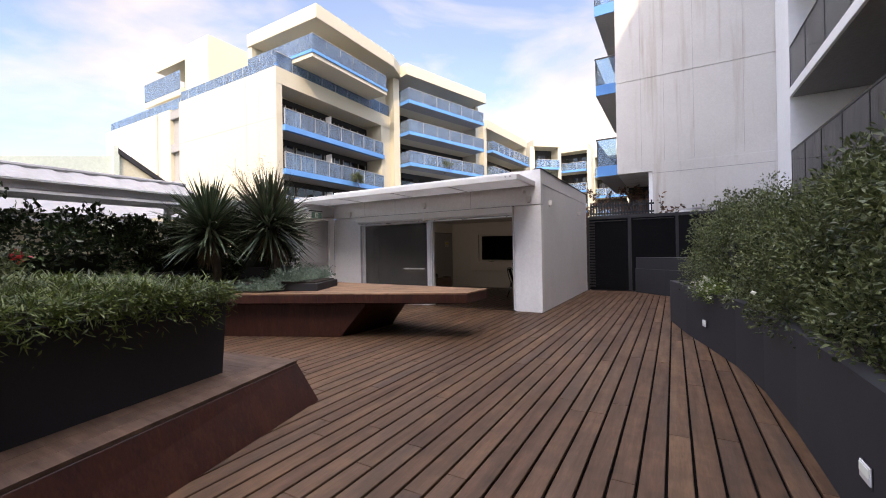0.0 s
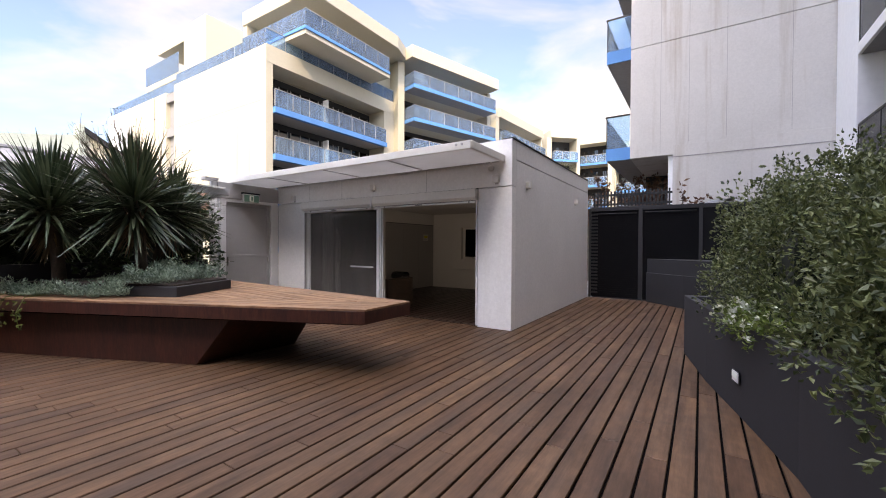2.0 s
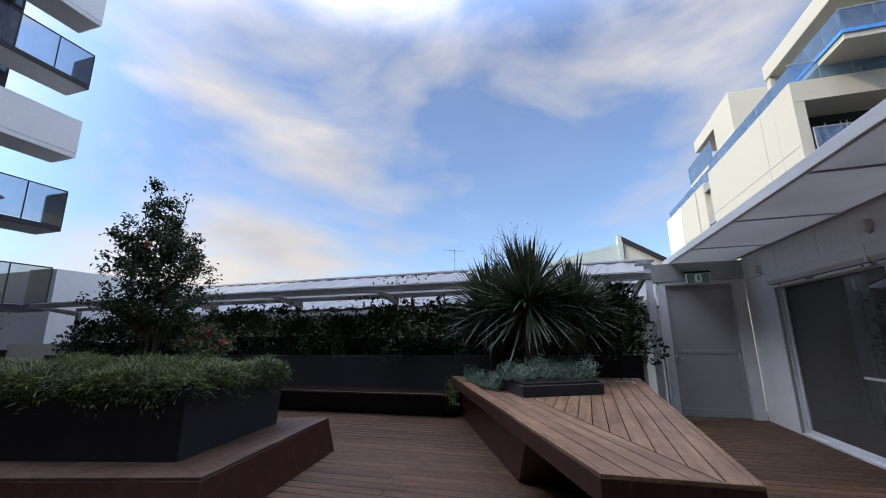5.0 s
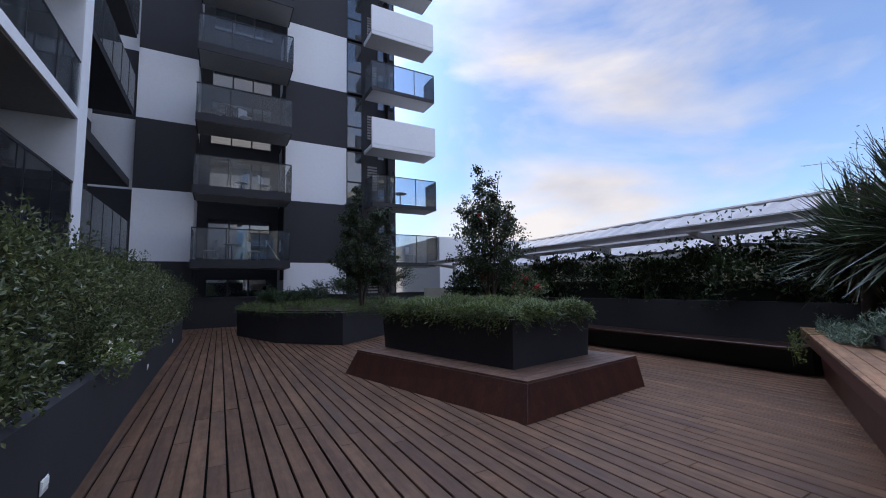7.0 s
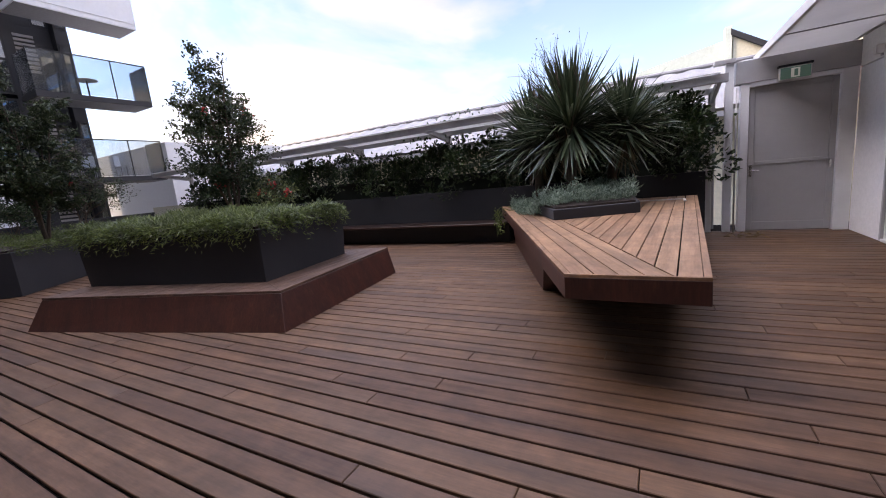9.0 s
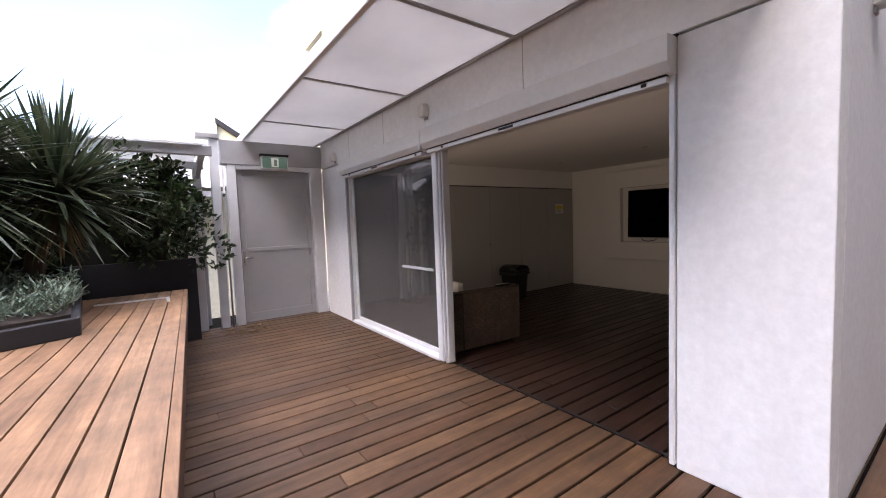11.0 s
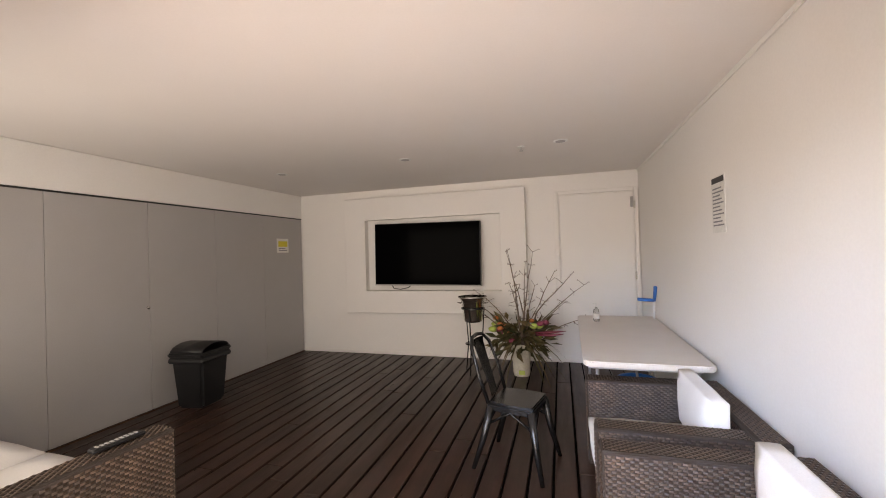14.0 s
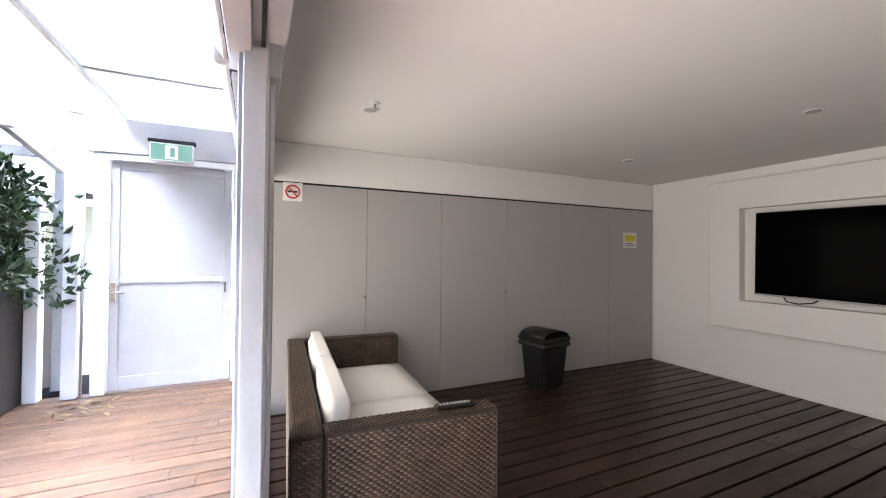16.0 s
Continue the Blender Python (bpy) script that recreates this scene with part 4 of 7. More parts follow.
# ---- surrounding buildings ----
def window(parent, x0, x1, z0, z1, y, bars=1, mat=None, frame=None, name="window"):
    """A window in local axes, facing +y, with frame, panes and dark room behind."""
    fr = frame or BLACK
    w = part(name, box(x0, y - 0.10, z0, x1, y - 0.06, z0 + 0.07), fr, parent)
    part("frame_head", box(x0, y - 0.10, z1 - 0.07, x1, y - 0.06, z1), fr, w)
    n = bars + 1
    for i in range(n + 1):
        xx = x0 + (x1 - x0 - 0.07) * i / n
        part("frame_bar", box(xx, y - 0.10, z0 + 0.07, xx + 0.07, y - 0.06, z1 - 0.07), fr, w)
    part("pane", box(x0 + 0.07, y - 0.085, z0 + 0.07, x1 - 0.07, y - 0.08, z1 - 0.07), mat or GL_DARK, w)
    return w


def balcony(parent, x0, x1, z, depth, glassm, slabm, panels=5, h=1.15, drop=0.28, solid=None, rail=None, ends=True):
    b = part("balcony", box(x0, 0.01, z - drop, x1, depth, z), slabm, parent)
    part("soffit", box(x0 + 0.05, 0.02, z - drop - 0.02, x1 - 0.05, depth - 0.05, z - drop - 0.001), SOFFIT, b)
    if solid:
        part("parapet", box(x0, depth - 0.12, z + 0.002, x1, depth + 0.02, z + h), solid, b)
        return b
    w = (x1 - x0) / panels
    for i in range(panels):
        part("glass_panel", box(x0 + i * w + 0.015, depth - 0.05, z + 0.03, x0 + (i + 1) * w - 0.015, depth - 0.035, z + h), glassm, b)
        part("post", box(x0 + i * w - 0.015, depth - 0.06, z + 0.001, x0 + i * w + 0.015, depth - 0.02, z + h), rail or GREYALU, b)
    part("handrail", box(x0, depth - 0.06, z + h + 0.001, x1, depth - 0.01, z + h + 0.04), rail or GREYALU, b)
    if ends:
        part("glass_panel", box(x0 + 0.01, 0.1, z + 0.03, x0 + 0.025, depth - 0.07, z + h), glassm, b)
        part("glass_panel", box(x1 - 0.025, 0.1, z + 0.03, x1 - 0.01, depth - 0.07, z + h), glassm, b)
    return b


def bay(m, length, floors, top, name="apartment_block", deep=6.0, proud=1.6, base=GZ, lab="cream rendered apartment block with blue glass balconies", over=-0.5, fasc=1.1):
    """A facade bay in local axes: x along the front, +y outwards. Slabs, glazed back wall, balconies, thick roof fascia and end fins."""
    e = thing(name, lab, "building", m, "cream apartment blocks")
    part("wall", box(0, -deep, base, length, -1.9, top - fasc), BLACK_B, e, "dark glazed back wall")
    part("roof", box(-0.2, -deep, top - fasc, length + 0.2, proud + over, top), CREAM, e, "thick cream roof fascia", 0.02)
    part("fin", box(-0.5, -deep, base, 0.0, 0.25, top - fasc), CREAM, e, "cream fin wall")
    part("fin", box(length, -deep, base, length + 0.7, 0.25, top - fasc), CREAM, e, "cream fin wall")
    for z in floors:
        part("slab", box(0, -1.9, z - 0.30, length, 0.0, z), CREAM, e)
        balcony(e, 0.1, length - 0.1, z, proud, GL_BLUE, BLUE, max(3, int(length / 1.6)), 1.1, 0.32)
        n = 3
        for i in range(n):
            a = length * i / n + 0.3
            window(e, a, a + length / n - 0.6, z + 0.05, z + 2.35, -1.80, 2)
    return e


def cream_main():
    """Corner block: plain side, framed balcony front, set-back penthouses."""
    X, Y = -23.8, 18.2
    e = thing("apartment_block", "cream corner apartment block with framed balconies and blue spandrels", "building", group="cream apartment blocks")
    part("wall", box(X - 12.7, Y, GZ, X - 1.9, Y + 13, 14.5), CREAM, e, "plain cream end wall", 0.03)
    part("front_pier", box(X - 1.897, Y, GZ, X, Y + 0.5, 13.35), CREAM, e)
    part("front_pier", box(X - 1.897, Y + 11.5, GZ, X, Y + 13, 13.35), CREAM, e)
    part("front_beam", box(X - 1.897, Y, 13.352, X + 0.02, Y + 13, 14.5), CREAM, e, "cream parapet beam")
    part("wall_groove", box(X - 3.4, Y - 0.01, GZ, X - 3.36, Y - 0.001, 14.4), SOFFIT, e)
    part("wall_groove", box(X - 12.6, Y - 0.01, 10.9, X - 0.1, Y - 0.001, 10.94), SOFFIT, e)
    for z in (10.45, 7.35, 4.25, 1.15):
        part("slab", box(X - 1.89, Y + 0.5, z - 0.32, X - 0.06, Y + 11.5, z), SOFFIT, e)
        b = part("balcony", box(X - 0.055, Y + 0.5, z - 0.32, X + 0.28, Y + 11.6, z + 0.06), BLUE, e, "blue glass spandrel")
        for i in range(8):
            part("glass_panel", box(X + 0.2, Y + 0.52 + i * 1.38, z + 0.07, X + 0.215, Y + 0.48 + (i + 1) * 1.38, z + 1.2), GL_BLUE, b)
            part("post", box(X + 0.18, Y + 0.49 + i * 1.38, z + 0.125, X + 0.23, Y + 0.53 + i * 1.38, z + 1.22), GREYALU, b)
        part("handrail", box(X + 0.18, Y + 0.5, z + 1.221, X + 0.24, Y + 11.55, z + 1.26), GREYALU, b)
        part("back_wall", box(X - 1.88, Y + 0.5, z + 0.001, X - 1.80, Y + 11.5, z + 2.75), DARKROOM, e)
        for k, wd in ((0.7, 2.2), (3.1, 2.6), (6.0, 1.8), (8.2, 3.0)):
            w = part("window", box(X - 1.78, Y + k, z + 0.05, X - 1.74, Y + k + wd, z + 0.13), GREYALU, e)
            for i in range(4):
                part("frame_bar", box(X - 1.78, Y + k + (wd - 0.07) * i / 3, z + 0.13, X - 1.74, Y + k + (wd - 0.07) * i / 3 + 0.07, z + 2.3), GREYALU, w)
            part("pane", box(X - 1.77, Y + k + 0.07, z + 0.13, X - 1.765, Y + k + wd - 0.07, z + 2.3), GL_DARK, w)
        part("screen", box(X - 0.9, Y + 5.4, z + 0.001, X - 0.3, Y + 5.46, z + 2.1), CREAMY, e, "balcony dividing screen")
    for i in range(9):
        part("roof_glass", box(X - 0.1, Y + 0.1 + i * 1.42, 14.502, X - 0.085, Y + 1.48 + i * 1.42, 15.55), GL_BLUE, e, "blue roof terrace balustrade")
    for i in range(10):
        part("roof_glass", box(X - 0.15 - (i + 1) * 1.24, Y + 0.1, 14.502, X - 0.19 - i * 1.24, Y + 0.115, 15.35), GL_BLUE, e, "blue roof terrace balustrade")
    part("handrail", box(X - 0.13, Y + 0.1, 15.552, X - 0.06, Y + 12.9, 15.6), GREYALU, e)
    # penthouse level with its overhanging roof
    part("penthouse_wall", box(X - 5.5, Y + 3.6, 14.502, X - 0.6, Y + 13, 18.2), CREAM, e)
    part("penthouse_fin", box(X - 6.0, Y + 2.0, 14.502, X - 5.5, Y + 13, 18.2), CREAM, e)
    part("penthouse_roof", prism([(X - 6.0, Y + 1.9), (X + 2.0, Y + 1.9), (X + 2.0, Y + 11.0), (X + 1.2, Y + 13.2), (X - 6.0, Y + 13.2)], 18.2, 19.25), CREAM, e, "thick cream roof", 0.03)
    b = part("balcony", box(X - 5.4, Y + 1.5, 15.25, X + 2.0, Y + 9.9, 15.62), CREAM, e)
    part("edge", box(X - 5.3, Y + 1.42, 15.55, X + 2.03, Y + 1.49, 15.75), BLUE, b)
    part("edge", box(X + 2.01, Y + 1.5, 15.55, X + 2.08, Y + 9.9, 15.75), BLUE, b)
    for i in range(6):
        part("glass_panel", box(X + 1.96, Y + 1.52 + i * 1.4, 15.76, X + 1.975, Y + 2.88 + i * 1.4, 16.9), GL_BLUE, b)
    for i in range(5):
        part("glass_panel", box(X - 5.3 + i * 1.46, Y + 1.5, 15.76, X - 3.88 + i * 1.46, Y + 1.515, 16.9), GL_BLUE, b)
    part("handrail", box(X + 1.94, Y + 1.5, 16.901, X + 2.0, Y + 9.9, 16.95), GREYALU, b)
    for k in (4.0, 6.4, 8.8):
        w = part("window", box(X - 0.595, Y + k, 15.65, X - 0.56, Y + k + 2.2, 18.1), BLACK, e)
        for i in range(2):
            part("pane", box(X - 0.555, Y + k + 0.1 + i * 1.05, 15.75, X - 0.55, Y + k + 1.05 + i * 1.05, 18.0), GL_DARK, w)
    w = part("window", box(X - 5.4, Y + 3.56, 15.65, X - 0.7, Y + 3.597, 18.1), BLACK, e)
    for i in range(5):
        part("pane", box(X - 5.3 + i * 0.92, Y + 3.55, 15.7, X - 4.45 + i * 0.92, Y + 3.555, 18.05), GL_BLUE, w)
    # second, smaller penthouse further along
    part("penthouse_wall", box(X - 15.5, Y + 2.0, 14.502, X - 11.7, Y + 9, 21.0), CREAM, e, "", 0.02)
    part("penthouse_roof", box(X - 20.8, Y + 2.0, 19.7, X - 15.502, Y + 9, 20.9), CREAM, e, "", 0.02)
    part("penthouse_base", box(X - 21.0, Y + 2.5, 14.202, X - 15.502, Y + 9, 16.3), CREAM, e)
    part("penthouse_floor", box(X - 22.3, Y + 1.6, 16.302, X - 15.502, Y + 9, 17.0), CREAM, e)
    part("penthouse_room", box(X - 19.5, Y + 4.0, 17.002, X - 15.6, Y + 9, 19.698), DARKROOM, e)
    for i in range(5):
        part("roof_glass", box(X - 22.3 + i * 1.36, Y + 1.58, 16.8, X - 20.98 + i * 1.36, Y + 1.595, 18.6), GL_BLUE, e)
    # lower wing with pale and cream panels
    part("slot", box(X - 14.3, Y + 0.4, GZ, X - 12.703, Y + 9, 14.3), SOFFIT, e, "dark recessed stair slot")
    for z in (4.0, 7.2, 10.4, 13.3):
        part("slot_slab", box(X - 14.3, Y + 0.1, z, X - 12.703, Y + 0.39, z + 0.7), SOFFIT, e)
    xs = [14.3, 16.6, 21.6, 27.3]
    for i, (a, b) in enumerate(zip(xs, xs[1:])):
        part("wing_panel", box(X - b + 0.3, Y + 0.05, GZ, X - a, Y + 9, 14.2), (CREAM, CREAM, WHITE_B)[i], e, "", 0.02)
        part("wing_slot", box(X - b, Y + 0.2, GZ, X - b + 0.298, Y + 9, 14.1), SOFFIT, e)
    for i in range(9):
        part("roof_glass", box(X - 26.5 + i * 1.5, Y + 0.3, 14.202, X - 25.05 + i * 1.5, Y + 0.315, 15.1), GL_BLUE, e)


cream_main()


l_ = math.dist((-23.2, 31.6), (-20.1, 42.3))
BAYM = pose(-20.1, 42.3, 0, 0, 0, math.degrees(math.atan2(31.6 - 42.3, -23.2 + 20.1)))
bay(BAYM, l_, (15.9, 12.9, 9.9, 6.8, 3.7), 19.25, over=0.1)
bay(pose(-19.0, 56.6, 0, 0, 0, math.degrees(math.atan2(44.6 - 56.6, -20.0 + 19.0))), 11.6, (13.6, 10.5, 7.4, 4.3), 17.3, proud=1.0)
bay(pose(-15.0, 60.5, 0, 0, 0, math.degrees(math.atan2(-3.0, -3.2))), 3.8, (13.4, 10.2, 7.0), 17.6, proud=0.9)
bay(pose(-11.2, 63.5, 0, 0, 0, 180), 4.4, (13.4, 10.2, 7.0), 17.4, proud=0.7)
bay(pose(-6.0, 66.0, 0, 0, 0, 180), 4.5, (12.6, 9.4, 6.2), 16.6, proud=0.7)


def concrete_block():
    y = 16.7
    e = thing("concrete_building", "raw concrete building with rain stains and small blue glass balconies", "building")
    part("wall", box(-1.9, y, 4.25, 3.1, y + 14, 7.73), CONC, e, "", 0.01)
    part("wall", box(-1.9, y, 7.745, 3.1, y + 14, 18.0), CONC, e, "", 0.01)
    part("wall", box(-0.7, y - 0.02, GZ, 3.1, y + 9, 4.243), CONC, e, "", 0.01)
    part("wall_panel", box(-0.7, y - 0.035, 2.4, 3.1, y - 0.022, 4.52), CONC, e, "slightly proud concrete band", 0.004)
    for x in (-1.05, -0.3, 0.62, 2.05):
        part("joint", box(x, y - 0.006, 4.6 if x > -0.7 else 4.3, x + 0.008, y - 0.001, 17.9), SOFFIT, e)
    part("joint", box(-0.7, y - 0.045, 4.16, 3.1, y - 0.036, 4.175), SOFFIT, e)
    part("undercroft", box(-1.85, y + 4, GZ, -0.705, y + 9, 4.24), DARKROOM, e, "undercroft filled by a block in shade colour")
    part("column", box(-0.83, y + 0.1, GZ, -0.71, y + 0.3, 4.24), WHITE_B, e)
    for z in (4.25, 7.45, 10.6, 13.8):
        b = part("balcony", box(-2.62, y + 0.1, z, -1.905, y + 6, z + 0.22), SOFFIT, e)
        part("spandrel", box(-2.63, y + 0.05, z - 0.0, -1.905, y + 0.098, z + 0.40), BLUE, b, "blue glass spandrel")
        part("glass_panel", box(-2.60, y + 0.06, z + 0.41, -1.92, y + 0.072, z + 1.42), GL_BLUE, b)
        part("side_panel", box(-2.64, y + 0.1, z + 0.02, -2.625, y + 6, z + 1.42), GL_DARK, b)
        part("handrail", box(-2.64, y + 0.05, z + 1.425, -1.91, y + 0.10, z + 1.47), BLACK, b)
        part("handrail", box(-2.66, y + 0.05, z + 1.425, -2.645, y + 6, z + 1.47), BLACK, b)


concrete_block()


def east_wing():
    """White framed wing along the long planter, with glass balustrades and dark lower screens."""
    e = thing("balcony_wing", "white framed apartment wing with glass balconies beside the planter", "building")
    x, ya, yb = 2.9, -6.0, 15.05
    part("end_wall", box(x, yb, 0, 5.6, 16.66, 19.0), WHITE_B, e, "white end fin", 0.01)
    part("end_wall", box(x, -6.65, 0, 5.6, ya, 19.0), WHITE_B, e, "white end fin", 0.01)
    part("back_wall", box(4.9, ya, 0, 5.6, yb, 19.0), BLACK_B, e, "dark window wall")
    part("outer_wall", box(5.603, -14.0, GZ, 12.0, 30.0, 22.0), BLACK_B, e)
    for z in (5.7, 8.85, 12.0, 15.15):
        b = part("balcony", box(x, ya + 0.002, z, 4.897, yb - 0.002, z + 0.25), WHITE_B, e, "white balcony slab", 0.006)
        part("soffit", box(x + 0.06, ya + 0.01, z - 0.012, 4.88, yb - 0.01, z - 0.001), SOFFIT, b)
        n = 14
        for i in range(n):
            q0, q1 = ya + (yb - ya) * i / n, ya + (yb - ya) * (i + 1) / n
            part("glass_panel", box(x + 0.03, q0 + 0.02, z + 0.26, x + 0.045, q1 - 0.02, z + 1.40), GL_GREY, b)
            part("post", box(x + 0.02, q1 - 0.02, z + 0.252, x + 0.06, q1 + 0.018, z + 1.41), BLACK, b)
        part("handrail", box(x + 0.02, ya + 0.01, z + 1.412, x + 0.07, yb - 0.01, z + 1.45), BLACK, b)
    for k in range(4):
        z = (2.9, 6.0, 9.12, 12.3)[k]
        for i in range(7):
            q = ya + 0.4 + i * 2.95
            w = part("window", box(4.85, q, z, 4.897, q + 2.5, z + 2.4), BLACK, e)
            for j in range(3):
                part("pane", box(4.84, q + 0.06 + j * 0.82, z + 0.06, 4.848, q + 0.80 + j * 0.82, z + 2.34), GL_GREY, w)
    scr = part("lower_screen", box(x + 0.02, ya + 0.01, 4.12, x + 0.08, yb - 0.01, 4.17), BLACK, e, "dark tinted glass screen")
    for i in range(16):
        q0, q1 = ya + (yb - ya) * i / 16, ya + (yb - ya) * (i + 1) / 16
        part("glass_panel", box(x + 0.03, q0 + 0.012, 1.2, x + 0.05, q1 - 0.012, 4.118), GL_SCREEN, scr)
        part("post", box(x + 0.02, q1 - 0.012, 1.2, x + 0.06, q1 + 0.011, 4.118), BLACK, scr)
    part("plinth_wall", box(x + 0.01, -13.0, GZ, 3.1, 16.6, 1.2), BLACK_B, e)
    # recessed stack between the wing and the chequered block
    part("recess_wall", box(4.6, -14.4, 0, 5.6, -6.66, 5.6), WHITE_B, e)
    part("recess_wall", box(4.6, -14.4, 5.602, 5.6, -6.66, 8.5), BLACK_B, e)
    part("recess_wall", box(4.6, -14.4, 8.502, 5.6, -6.66, 19.0), WHITE_B, e)
    for z in (2.65, 8.5, 11.7, 14.8):
        b = part("balcony", box(3.0, -12.8, z, 4.597, -6.66, z + 0.35), BLACK_B, e, "dark balcony slab")
        for i in range(5):
            part("glass_panel", box(2.98, -12.8 + i * 1.22, z + 0.2, 2.995, -11.62 + i * 1.22, z + 1.6), GL_GREY, b)
            part("post", box(2.97, -12.82 + i * 1.22, z + 0.2, 3.0, -12.79 + i * 1.22, z + 1.62), BLACK, b)
    part("canopy", box(3.0, -12.8, 5.6, 4.597, -6.66, 5.9), BLACK_B, e, "dark soffit slab")


GL_SCREEN = glass("smoked_screen_glass", (0.16, 0.16, 0.17), ior=1.55, haze=0.3, hazec=(0.10, 0.10, 0.11))
east_wing()


def chequered_block():
    """Black and white panelled tower behind the far planters; local +y faces the deck."""
    Y = -14.6
    e = thing("chequered_tower", "tall apartment tower with black and white panels and glass balconies", "building", pose(0, Y, 0))
    L = [-0.3, 2.85, 5.98, 9.12, 12.3, 15.48, 18.66, 21.8, 25.0]
    part("core", box(-9.3, -12, GZ, 12, -2.6, 25.0), BLACK_B, e, "dark tower core")
    for k, (z0, z1) in enumerate(zip(L, L[1:])):
        white_a = k % 2 == 1
        part("panel", box(0.94, -2.598, z0 + 0.003, 3.2, 0, z1), WHITE_B if white_a else BLACK_B, e)
        part("panel", box(3.203, -2.598, z0 + 0.003, 12, -0.4, z1), BLACK_B if white_a else WHITE_B, e)
        part("panel", box(-6.0, -2.598, z0 + 0.003, -2.9, 0, z1), BLACK_B if white_a else WHITE_B, e)
        window(e, -6.95, -6.02, z0 + 0.1, z1 - 0.05, -0.05, 0, GL_SKYW)
        part("window_transom", box(-6.95, -0.14, z0 + 1.3, -6.02, -0.1, z0 + 1.38), BLACK, e)
        part("column", box(-7.25, -2.598, z0 + 0.003, -6.96, -0.2, z1), BLACK_B, e)
        part("corner", box(-9.35, -2.598, z0 + 0.003, -8.9, -1.2, z1), BLACK_B, e)
        part("room_wall", box(-8.898, -2.59, z0 + 0.003, -7.253, -1.6, z1), BLACK_B, e)
        for i in range(9):
            part("louvre", box(-8.3, -1.59, z0 + 1.35 + i * 0.17, -7.26, -1.52, z0 + 1.45 + i * 0.17), SOFFIT, e)
        window(e, -8.88, -8.32, z0 + 0.1, z0 + 2.5, -1.5, 0, GL_SKYW)
        window(e, -9.32, -8.95, z0 + 0.1, z0 + 2.6, -1.08, 0, GL_SKYW)
        if k > 0:
            balcony(e, -2.95, 0.93, z0, 1.7, GL_GREY, BLACK_B, 3, 1.30, 0.35, rail=BLACK)
            solid = WHITE_B if k % 2 == 1 and k > 1 else None
            balcony(e, -10.75, -6.98, z0, 1.4, GL_GREY, WHITE_B if solid else BLACK_B, 3, 1.45, 0.2, solid=WHITE_B if k in (3, 5, 7) else None, rail=BLACK)
        w = window(e, -2.5, 0.5, z0 + 0.05, z0 + 2.45, -2.45, 2, GL_SKYW)
        # Pale panels stand in for bright sky reflections, and for blinds.
        for q in range(3):
            drop = (0.0, 1.5, 0.7, 2.1, 0.35, 1.9)[(k * 5 + q * 2) % 6]
            if drop:
                part("pale_panel", box(-2.42 + q * 0.98, -2.575, z0 + 2.4 - drop, -1.56 + q * 0.98, -2.562, z0 + 2.4), CUSHION, w, "pale panel for a blind and the sky's reflection")
    part("side_box", box(-2.9, -1.2, 2.0, -2.86, 0.0, 25.0), BLACK_B, e)
    part("skirt", box(-9.3, -2.5, GZ, 12, 0.4, -0.31), BLACK_B, e)
    f = thing("rear_fence", "black fence closing the far end of the deck", "fence", kind="structure")
    part("panel", box(-10.0, -13.1, 0, 4.5, -13.0, 1.25), BLACK, f)
    part("rail", box(-10.0, -13.0, 1.2, 4.5, -12.95, 1.26), CHAR, f)


GL_SKYW = glass("pale_window_glass", (0.30, 0.34, 0.36), ior=3.0, haze=0.12, hazec=(0.35, 0.42, 0.46))
chequered_block()


